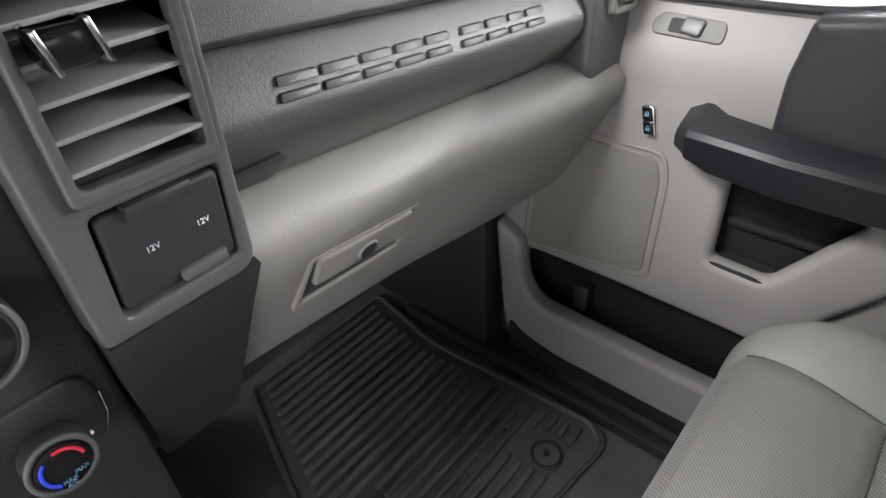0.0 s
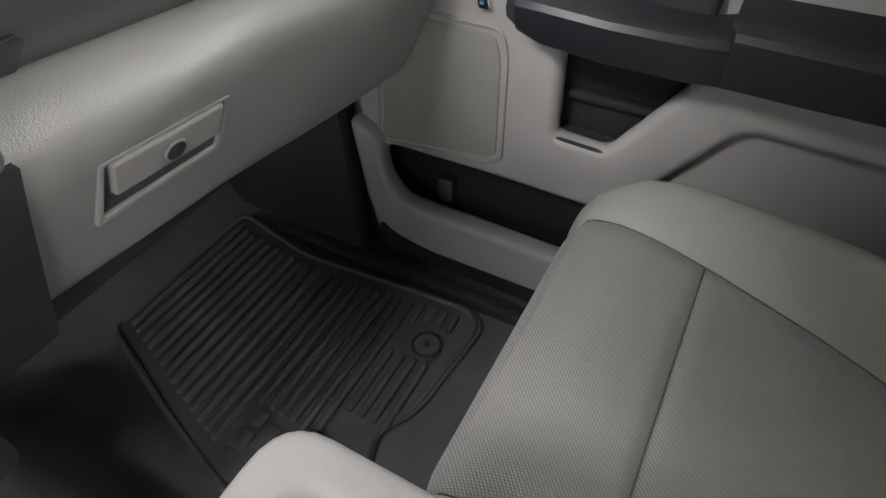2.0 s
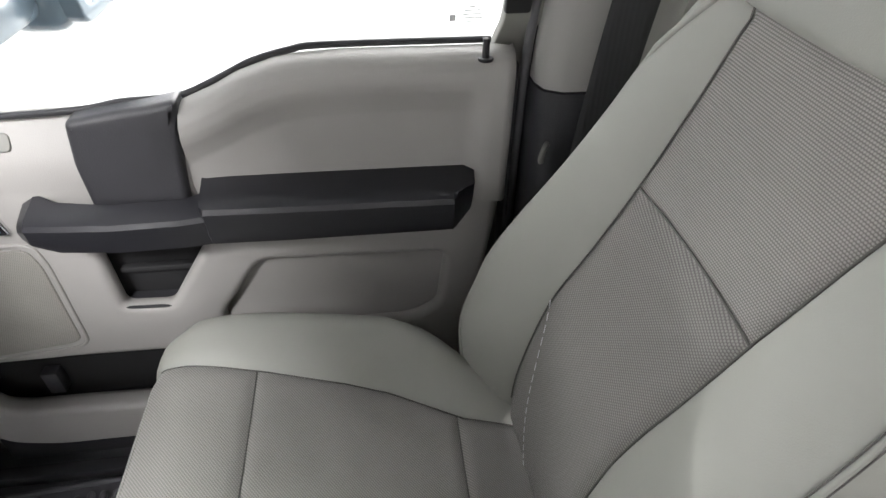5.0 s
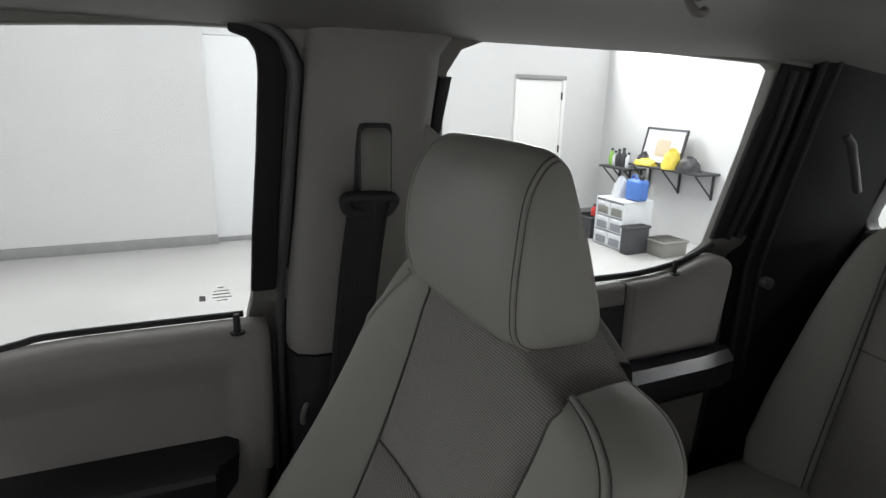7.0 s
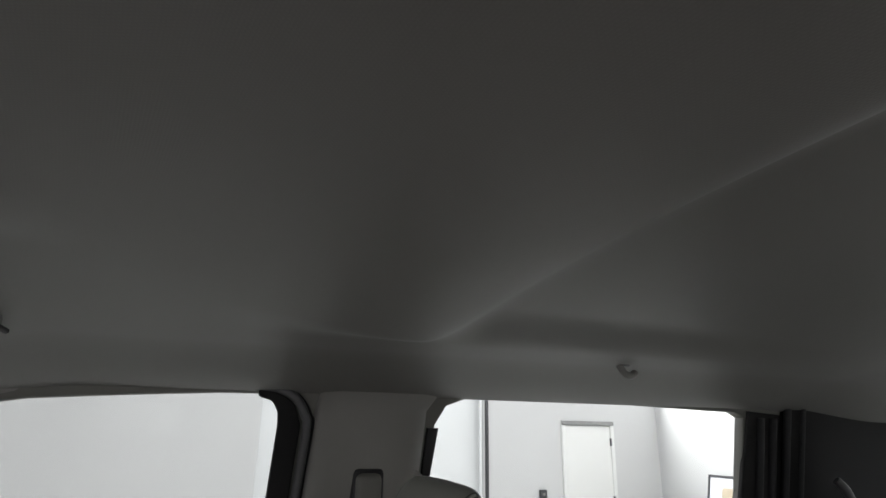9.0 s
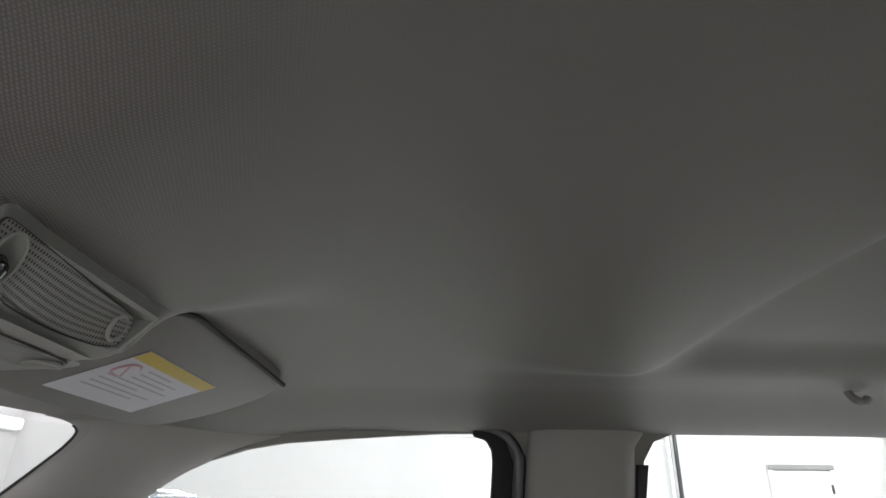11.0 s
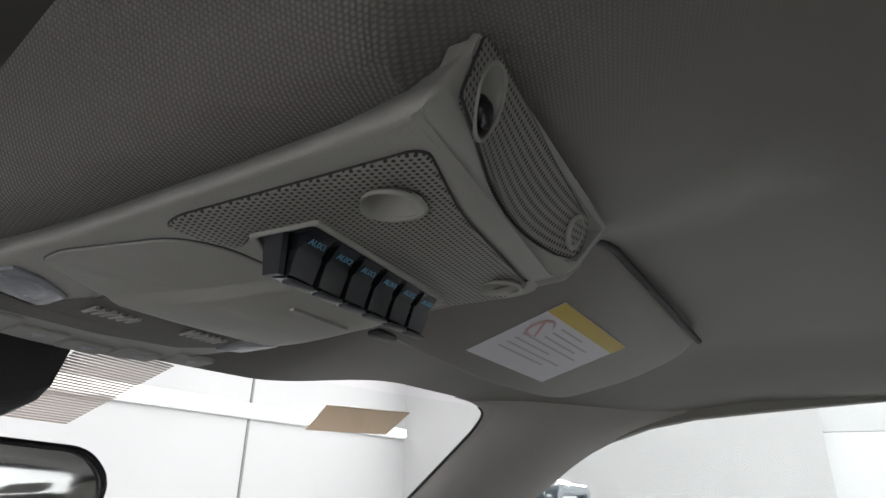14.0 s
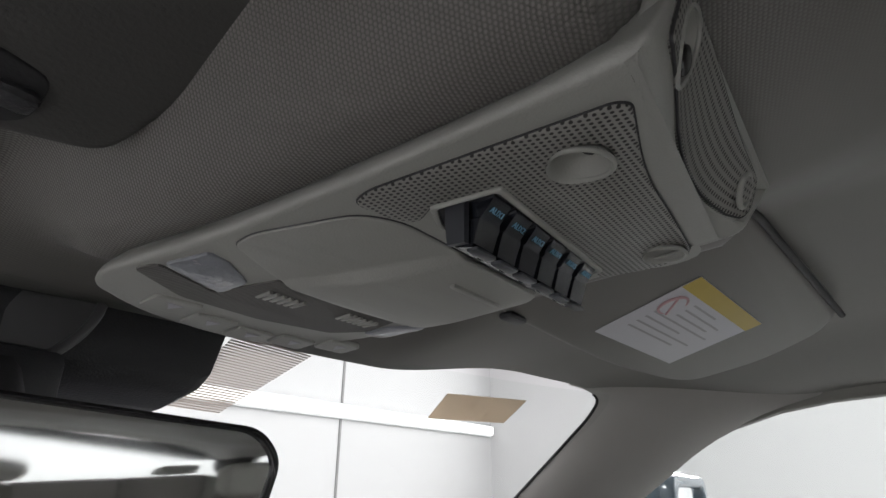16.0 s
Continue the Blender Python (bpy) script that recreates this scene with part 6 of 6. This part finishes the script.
def sun_visor(passenger):
    ob = thing("sun_visor", (0.38 if passenger else 2 * CX - 0.38, 0.18, 1.25), ("grey cloth sun visor with a white and yellow warning label" if passenger else "grey sun visor with a dark grip pocket"), "sun visor", "sun visors")

    def place(x, y, z):
        x2, y2, z2 = visor_under(x, y, z)
        return (x2 if passenger else 2 * CX - x2), y2, z2
    out = rounded([(0.200, 0.208), (0.512, 0.166), (0.541, 0.185), (0.552, 0.245), (0.528, 0.312), (0.498, 0.330), (0.406, 0.357), (0.325, 0.369), (0.232, 0.380), (0.205, 0.37)], [0.012, 0.012, 0.02, 0.03, 0.02, 0.02, 0.03, 0.03, 0.012, 0.012])
    if not passenger:
        out = rounded([(0.172, 0.208), (0.512, 0.166), (0.541, 0.185), (0.552, 0.245), (0.528, 0.33), (0.42, 0.378), (0.240, 0.398), (0.200, 0.394), (0.188, 0.335)], [0.012, 0.012, 0.02, 0.03, 0.03, 0.03, 0.02, 0.012, 0.03])
    # the driver's side takes the darker vinyl, which stands in for shade
    part("body", plate([out], "z", -0.018, 0.0, HEADLINER if passenger else VISOR_SHADED, 0.007, 3, warp=place), ob)
    gap = [(0.205 + 0.312 * k / 12, 0.2075 - 0.042 * k / 12 - 0.001) for k in range(13)]
    drop = [min(place(a, c, 0.0)[2], roof_z(a, c) - 0.001) for a, c in gap]
    if passenger:
        part("rear_gap", tube([(place(a, c, 0)[0], c, d) for (a, c), d in zip(gap, drop)], 0.0030, BLACK), ob, "dark pivot gap")
    part("clip", box(*[tuple(f(a, c) for a, c in zip(place(0.233, 0.368, 0.008), place(0.259, 0.381, -0.006))) for f in (min, max)], DARK, 0.003), ob, "dark visor clip")
    if passenger:
        label = [(0.325, 0.339), (0.453, 0.314), (0.455, 0.227), (0.322, 0.247)]
        st = part("warning_label", plate([label], "z", 0.0004, 0.0010, PAPER, 0.0001, 1, warp=place), ob, "white warning label")

        def on(u, v):
            a = Vector(label[3]).lerp(Vector(label[2]), u)
            c = Vector(label[0]).lerp(Vector(label[1]), u)
            return tuple(a.lerp(c, v))
        part("yellow_band", plate([[on(0, 0), on(1, 0), on(1, 0.17), on(0, 0.17)]], "z", 0.0010, 0.0013, YELLOW, 0.0001, 1, warp=place), st, "yellow label band")
        for k in range(7):
            u1 = (0.62, 0.80, 0.74, 0.86, 0.58, 0.83, 0.70)[k]
            v = 0.24 + 0.085 * k
            part("text_bar", plate([[on(0.30 if k < 3 else 0.12, v), on(u1, v), on(u1, v + 0.022), on(0.30 if k < 3 else 0.12, v + 0.022)]], "z", 0.0010, 0.0012, LABELINK, 0.00005, 1, warp=place), st)
        c = on(0.16, 0.36)
        part("red_sign", ring(place(*c, 0.0012), 0.014, 0.0012, (0, -0.3, -1), PINK, squash=0.9), st, "faded red prohibition ring")
        part("red_sign_bar", tube([place(c[0] - 0.009, c[1] - 0.009, 0.0012), place(c[0] + 0.009, c[1] + 0.009, 0.0012)], 0.001, PINK), st)
    else:
        # slim grip pocket near the visor's front edge
        pocket_o = rounded([(0.233, 0.364), (0.232, 0.384), (0.242, 0.390), (0.33, 0.381), (0.40, 0.368), (0.40, 0.340), (0.33, 0.350), (0.25, 0.358)], [0.006, 0.006, 0.006, 0.02, 0.01, 0.01, 0.02, 0.01])
        pocket = part("grip_pocket", plate([pocket_o], "z", -0.002, 0.0012, BLACK, 0.0006, warp=place), ob, "dark grip pocket")
        part("grip_edge", plate([rounded([(0.243, 0.371), (0.246, 0.381), (0.33, 0.373), (0.39, 0.361), (0.39, 0.351), (0.33, 0.361)], 0.003)], "z", 0.0, 0.004, PILLAR, 0.0016, warp=place), pocket, "light grey grip edge")
    return ob


sun_visor(True)
sun_visor(False)


def rear_view_mirror():
    ob = thing("rear_view_mirror", (-0.03, 0.50, 1.12), "black framed rear-view mirror on the windshield", "mirror")
    T = Matrix.Translation((-0.030, 0.482, 1.094)) @ Euler((radians(3), radians(3), radians(-13))).to_matrix().to_4x4()

    def put(x, y, z):
        return tuple(T @ Vector((x, y, z)))
    o = rounded([(-0.125, -0.034), (0.118, -0.036), (0.128, 0.018), (0.112, 0.034), (-0.120, 0.038)], [0.015, 0.02, 0.02, 0.018, 0.015], 5)
    i = [(a * 0.965, b * 0.90) for a, b in o]
    part("housing", plate([o], "y", 0.0, 0.030, GLOSS, 0.008, 3, warp=put), ob, "black mirror housing")
    part("rim", plate([o, i], "y", -0.004, 0.004, GLOSS, 0.0018, warp=put), ob)
    part("mirror_glass", plate([i], "y", -0.0015, 0.002, MIRROR, 0.0003, warp=put), ob, "mirror glass")
    part("stem", tube([(-0.030, 0.50, 1.10), (-0.030, 0.525, 1.125), (-0.028, 0.555, 1.150), (-0.025, 0.575, 1.165)], 0.012, BLACK), ob)
    part("stem_cover", box((-0.062, 0.545, 1.125), (0.006, 0.575, 1.165), DARK, 0.008), ob)
    return ob


rear_view_mirror()


def sensor_cover():
    ob = thing("sensor_cover", (0.02, 0.55, 1.18), "black plastic sensor cover at the top of the windshield", "sensor cover")
    rings = []
    for y, z0, z1, w in ((0.556, 1.160, 1.199, 0.145), (0.566, 1.150, 1.195, 0.142), (0.585, 1.141, 1.180, 0.132), (0.61, 1.134, 1.160, 0.115), (0.63, 1.128, 1.143, 0.095)):
        rings.append([(0.02 - w, y, z1), (0.02 - w * 0.98, y, z0 + 0.006), (0.02 - w * 0.92, y, z0), (0.02 + w * 0.52, y, z0), (0.02 + w * 0.60, y, z0 + 0.006), (0.02 + w * 0.66, y, z1)])
    part("cover", loft(rings, DARK), ob)
    # same plastic as the cover: side and crest get lighter grey for light falling there
    crest = smooth([(0.019, 0.552, 1.198), (0.016, 0.551, 1.188), (0.008, 0.551, 1.174), (-0.006, 0.552, 1.160), (-0.026, 0.555, 1.147)], 16)
    edge = smooth([(-0.085, 0.575, 1.196), (-0.088, 0.575, 1.180), (-0.092, 0.578, 1.162), (-0.098, 0.580, 1.146), (-0.105, 0.582, 1.130)], 16)
    part("lit_side_face", grid(lambda i, j: Vector(crest[round(j * 16)]).lerp(Vector(edge[round(j * 16)]), i) + Vector((0, -0.006 * math.sin(math.pi * i), 0)), 10, 16, BEZEL), ob, "side of the cover, lighter grey standing in for light on it")
    part("ridge", tube([tuple(p) for p in crest], 0.0035, BEZEL), ob)

    def glass(x, y, z):
        return x, y, 1.203 - 0.776 * (y - header_y(x) + 0.015) - 0.004 + z
    for k in range(30):
        y = 0.546 + 0.0022 * k
        x0, x1 = 0.118 - 0.257 * (y - 0.545), 0.196 - 0.60 * (y - 0.545)
        part("stripe", plate([[(x0, y), (x1, y), (x1 - 0.001, y + 0.0013), (x0 - 0.0005, y + 0.0013)]], "z", 0.0, 0.0003, STRIPE, 0.00005, 1, warp=glass), ob, "thin brown printed stripe on the glass")
    return ob


STRIPE = material("striped_print", (0.36, 0.32, 0.30), 0.5, var=0.05)
translucent(STRIPE, (0.72, 0.66, 0.62), 0.7)
sensor_cover()


def windshield_card():
    ob = thing("paper_card", (0.5, 0.58, 1.13), "small brown paper card stuck on the windshield", "card")

    def glass(x, y, z):
        return x, y, 1.203 - 0.776 * (y - header_y(x) + 0.015) + 0.010 - z
    pts = CARD_CORNERS
    part("sheet", plate([pts], "z", 0.0085, 0.0095, CARD, 0.0001, 1, warp=glass), ob)
    mid = (sum(p[0] for p in pts) / 4, sum(p[1] for p in pts) / 4)
    for k in range(4):
        x = mid[0] - 0.028 + 0.015 * k
        part("text_bar", plate([[(x, mid[1] - 0.004), (x + 0.0025, mid[1] - 0.0045), (x + 0.0035, mid[1] + 0.004), (x + 0.001, mid[1] + 0.0045)]], "z", 0.0095, 0.0099, CARDINK, 0.0001, 1, warp=glass), ob)
    return ob


windshield_card()


def coat_hook():
    ob = thing("coat_hook", (0.565, -0.615, 1.263), "small grey coat hook under the headliner", "coat hook")
    part("base", disc((0.570, -0.612, 1.262), 0.013, 0.010, (-0.2, 0, -1), DARK, 0.004, squash=0.9), ob, "dark hook base")
    part("hook", tube(smooth([(0.571, -0.606, 1.258), (0.566, -0.607, 1.250), (0.563, -0.612, 1.244), (0.562, -0.620, 1.243), (0.563, -0.627, 1.248)], 16), 0.0055, PILLAR), ob, "grey hook")
    return ob


mirrored(coat_hook())

# ---- the service bay ----


def bay(name, lo, hi, mat, label, category):
    return shell(name, box(lo, hi, mat, 0), label, category)


bay("ground", (-9.0, -7.0, GROUND - 0.1), (9.0, 8.0, GROUND), CONCRETE, "sealed grey concrete bay floor", "floor")
bay("bay_ceiling", (-9.0, -7.0, 4.2), (9.0, 8.0, 4.3), WALLPAINT, "white bay ceiling", "ceiling")
bay("wall_east", (7.7, -0.45, GROUND), (7.9, 8.0, 4.2), WALLPAINT, "plain white bay wall", "wall")
bay("wall_east_rear", (7.7, -7.0, GROUND), (7.9, -3.45, 4.2), WALLPAINT, "plain white bay wall with a door", "wall")
bay("wall_east_back", (7.88, -3.5, GROUND), (7.98, -0.40, 4.2), WALLPAINT, "white wall behind the panel door", "wall")
bay("wall_south", (-9.0, -6.6, GROUND), (7.7, -6.4, 4.2), WALLPAINT, "plain white bay wall with shelves", "wall")
bay("wall_north", (-9.0, 4.9, GROUND), (7.9, 5.1, 4.2), WALLPAINT, "plain white bay wall", "wall")
bay("wall_west", (-8.2, -7.0, GROUND), (-8.0, 8.0, 4.2), WALLPAINT, "plain white bay wall", "wall")
shell("baseboard", box((7.66, -0.45, GROUND), (7.70, 4.9, GROUND + 0.12), BASE, 0.004), "dark grey baseboard", "baseboard")
shell("baseboard", box((7.66, -6.4, GROUND), (7.70, -5.60, GROUND + 0.12), BASE, 0.004), "dark grey baseboard", "baseboard")
shell("wall_joint", box((SEAM_X - 0.015, 4.888, GROUND), (SEAM_X + 0.015, 4.90, 4.2), BASE, 0.002), "thin upright joint in the wall panels", "wall joint")


def bay_door():
    ob = thing("bay_door", (7.80, -2.15, GROUND), "plain white bay door between upright tracks, closed", "bay door")
    for k in range(2):
        z = GROUND + 0.03 + 2.48 * k
        part("section", box((7.78, -3.45, z), (7.84, -0.45, z + 2.475), SLATPAINT, 0.002), ob)
    part("bottom_seal", box((7.76, -3.45, GROUND), (7.84, -0.45, GROUND + 0.06), BASE, 0.004), ob, "dark bottom seal")
    for y in (-3.50, -3.40):
        part("track", box((7.66, y - 0.02, GROUND), (7.70, y + 0.02, 3.6), STEEL if y < -3.45 else SLATPAINT, 0.004), ob, "upright steel door track")
    return ob


bay_door()


def side_door():
    ob = thing("side_door", (7.68, -5.12, GROUND), "white steel side door in its frame, closed", "door")
    y0, y1 = -5.52, -4.75
    part("leaf", box((7.675, y0, GROUND + 0.01), (7.70, y1, GROUND + 2.13), DOORPAINT, 0.004), ob, "white door leaf")
    part("frame_post", box((7.66, y1, GROUND), (7.70, y1 + 0.06, GROUND + 2.20), DOORPAINT, 0.004), ob)
    part("frame_post", box((7.66, y0 - 0.06, GROUND), (7.70, y0, GROUND + 2.20), DOORPAINT, 0.004), ob)
    part("frame_head", box((7.65, y0 - 0.06, GROUND + 2.14), (7.70, y1 + 0.06, GROUND + 2.20), BASE, 0.004), ob)
    part("lever", box((7.63, y1 - 0.10, GROUND + 0.98), (7.68, y1 - 0.06, GROUND + 1.04), STEEL, 0.01), ob, "dark door lever")
    for z in (0.25, 1.05, 1.85):
        part("hinge", box((7.655, y0 - 0.012, GROUND + z), (7.678, y0 + 0.012, GROUND + z + 0.11), STEEL, 0.003), ob, "dark hinge")
    return ob


side_door()


def wall_box():
    ob = thing("switch_box", (7.68, -4.35, 0.35), "small black switch box on the wall", "switch")
    part("case", box((7.655, -4.41, 0.28), (7.70, -4.30, 0.46), DARK, 0.01), ob)
    part("button", disc((7.652, -4.355, 0.40), 0.02, 0.01, (-1, 0, 0), MID, 0.002), ob)
    return ob


wall_box()


def wall_shelf(x0, x1, z):
    ob = thing("wall_shelf", ((x0 + x1) / 2, -6.25, z), "dark steel wall shelf on angle brackets", "shelf", "wall shelves")
    part("board", box((x0, -6.40, z - 0.03), (x1, -6.02, z), STEEL, 0.004), ob)
    n = 3
    for k in range(n):
        x = x0 + 0.08 + (x1 - x0 - 0.16) * k / (n - 1)
        br = part("bracket", box((x - 0.015, -6.39, z - 0.36), (x + 0.015, -6.365, z - 0.03), STEEL, 0.003), ob)
        part("strut", tube([(x, -6.38, z - 0.34), (x, -6.05, z - 0.035)], 0.012, STEEL, res=2), br)
    return ob


SHELF_Z = 0.20
wall_shelf(5.33, 6.62, SHELF_Z)
wall_shelf(6.64, 7.26, 0.10)


def framed_picture():
    ob = thing("framed_notice", (6.16, -6.3, SHELF_Z), "framed pale notice leaning on the shelf", "picture")
    T = Matrix.Translation((6.16, -6.20, SHELF_Z + 0.27)) @ Euler((radians(12), 0, 0)).to_matrix().to_4x4()
    put = lambda x, y, z: tuple(T @ Vector((x, y, z)))
    part("frame", plate([[(-0.37, -0.25), (0.37, -0.25), (0.37, 0.25), (-0.37, 0.25)], [(-0.345, -0.225), (0.345, -0.225), (0.345, 0.225), (-0.345, 0.225)]], "y", -0.02, 0.02, STEEL, 0.003, warp=put), ob)
    part("sheet", plate([[(-0.35, -0.23), (0.35, -0.23), (0.35, 0.23), (-0.35, 0.23)]], "y", -0.006, 0.006, PAPER, 0.001, warp=put), ob, "pale printed sheet")
    part("print_block", plate([rounded([(-0.13, -0.14), (0.13, -0.14), (0.13, 0.10), (-0.13, 0.10)], 0.05)], "y", 0.006, 0.009, ORANGEP, 0.001, warp=put), ob, "tan printed block")
    for k in range(3):
        part("text_bar", plate([[(-0.24, 0.13 + 0.025 * k), (0.24, 0.13 + 0.025 * k), (0.24, 0.142 + 0.025 * k), (-0.24, 0.142 + 0.025 * k)]], "y", 0.006, 0.008, INK, 0.0005, warp=put), ob)
    return ob


framed_picture()


def bottle(x, y, z, r, h, mat, label):
    ob = thing("bottle", (x, y, z), label, "bottle", "bottles on the shelf")
    prof = [(r * 0.95, 0), (r, 0.02), (r, h * 0.6), (r * 0.45, h * 0.76), (r * 0.4, h * 0.86)]
    part("body", loft([[(x + a * math.cos(2 * math.pi * k / 14), y + a * math.sin(2 * math.pi * k / 14), z + b) for k in range(14)] for a, b in prof], mat), ob)
    part("cap", disc((x, y, z + h * 0.93), r * 0.48, h * 0.14, (0, 0, 1), DARK, 0.004, 14), ob, "dark cap")
    return ob


for x, r, h, m, lab in ((7.19, 0.05, 0.30, GREENP, "green spray bottle standing on the steel shelf"), (7.11, 0.05, 0.26, CLEARP, "milky plastic bottle standing on the steel shelf"), (7.03, 0.06, 0.30, DARK, "black plastic bottle standing on the steel shelf"), (6.93, 0.06, 0.33, STEEL, "dark metal can standing on the steel shelf"), (6.82, 0.05, 0.26, CLEARP, "white plastic bottle standing on the steel shelf")):
    bottle(x, -6.2, 0.10, r * 0.85, h * 0.85, m, lab)


def cloth_heap(name, x, y, z, w, h, mat, label):
    ob = thing(name, (x, y, z), label, "cloth", "things on the shelf")

    def at(i, j):
        u, v = 2 * math.pi * i, j * math.pi / 2
        k = 1 + 0.22 * noise.noise((3 * math.cos(u) + x, 3 * math.sin(u), 2.5 * v))
        return x + w / 2 * k * math.cos(u) * math.cos(v), y + 0.13 * k * math.sin(u) * math.cos(v), z + h * k * math.sin(v)
    part("heap", grid(at, 24, 10, mat, closed=True), ob)
    return ob


cloth_heap("cloth", 5.88, -6.10, SHELF_Z, 0.24, 0.26, YELLOWP, "yellow cloth heaped on the shelf")
cloth_heap("cloth", 6.36, -6.10, SHELF_Z, 0.38, 0.09, YELLOWP, "folded yellow cloth on the shelf")
cloth_heap("bag", 5.62, -6.14, SHELF_Z, 0.34, 0.18, DARK, "dark bag on the shelf")
cloth_heap("bag", 6.45, -6.16, SHELF_Z, 0.20, 0.16, DARK, "black bag on the shelf")


def drawer_tower(x, y):
    ob = thing("drawer_tower", (x, y, GROUND), "milky plastic drawer tower on the bay floor", "storage drawers")
    part("top", box((x - 0.27, y - 0.24, GROUND + 0.615), (x + 0.27, y + 0.24, GROUND + 0.64), CLEARP, 0.008), ob)
    for k in range(3):
        z = GROUND + 0.01 + 0.20 * k
        for dx in (-0.132, 0.132):
            d = part("drawer", box((x + dx - 0.125, y - 0.22, z), (x + dx + 0.125, y + 0.235, z + 0.185), CLEARP, 0.012), ob, "milky plastic drawer")
            part("drawer_front", box((x + dx - 0.10, y + 0.234, z + 0.02), (x + dx + 0.10, y + 0.239, z + 0.12), MID if k == 2 else LENS, 0.002), d, "dull things showing through")
            part("pull", box((x + dx - 0.05, y + 0.230, z + 0.140), (x + dx + 0.05, y + 0.250, z + 0.160), CLEARP, 0.004), d)
    for sx in (-0.27, 0.255):
        part("side_post", box((x + sx, y - 0.24, GROUND), (x + sx + 0.015, y + 0.24, GROUND + 0.615), CLEARP, 0.003), ob)
    return ob


drawer_tower(5.90, -5.38)


def jug(x, y, z):
    ob = thing("jug", (x, y, z), "blue plastic jug on the drawer tower", "jug")
    part("body", box((x - 0.13, y - 0.09, z), (x + 0.13, y + 0.09, z + 0.27), BLUEP, 0.04, 3), ob)
    part("neck", disc((x - 0.07, y, z + 0.29), 0.03, 0.06, (0, 0, 1), DARK, 0.006, 16), ob, "dark cap")
    part("handle", tube([(x + 0.0, y, z + 0.25), (x + 0.04, y, z + 0.32), (x + 0.10, y, z + 0.30), (x + 0.10, y, z + 0.24)], 0.014, BLUEP), ob)
    return ob


jug(5.72, -5.40, GROUND + 0.64)
cloth_heap("cloth", 5.98, -5.36, GROUND + 0.64, 0.15, 0.26, CLEARP, "pale cloth on the drawer tower")


def crate(x, y, w, d, h, mat, label):
    ob = thing("crate", (x, y, GROUND), label, "crate")
    part("body", box((x - w / 2, y - d / 2, GROUND), (x + w / 2, y + d / 2, GROUND + h), mat, 0.015), ob)
    part("lip", box((x - w / 2 - 0.015, y - d / 2 - 0.015, GROUND + h - 0.03), (x + w / 2 + 0.015, y + d / 2 + 0.015, GROUND + h), mat, 0.008), ob)
    return ob


crate(6.50, -5.38, 0.36, 0.36, 0.30, DARK, "black crate with tools on the floor")
crate(5.52, -5.26, 0.14, 0.34, 0.36, STEEL, "dark grey box on the floor")
crate(5.35, -5.62, 0.34, 0.40, 0.20, MID, "grey box on the floor")
bottle(6.44, -5.34, GROUND + 0.30, 0.045, 0.16, REDP, "red oil bottle in the crate")


def light_bar():
    ob = thing("light_bar", (6.0, 4.85, LAMP_Z), "long bright tube light on the wall", "wall light")
    part("fitting", box((LAMP_X0, 4.84, LAMP_Z - 0.08), (LAMP_X1, 4.90, LAMP_Z + 0.08), SLATPAINT, 0.01), ob)
    part("tube", box((LAMP_X0 + 0.02, 4.79, LAMP_Z - 0.06), (LAMP_X1 - 0.02, 4.84, LAMP_Z + 0.06), GLOW, 0.02), ob, "glowing tube")
    return ob


GLOW = material("lit_tube", (1.0, 0.99, 0.97), 0.5, glow=3.0, var=0.0)
light_bar()
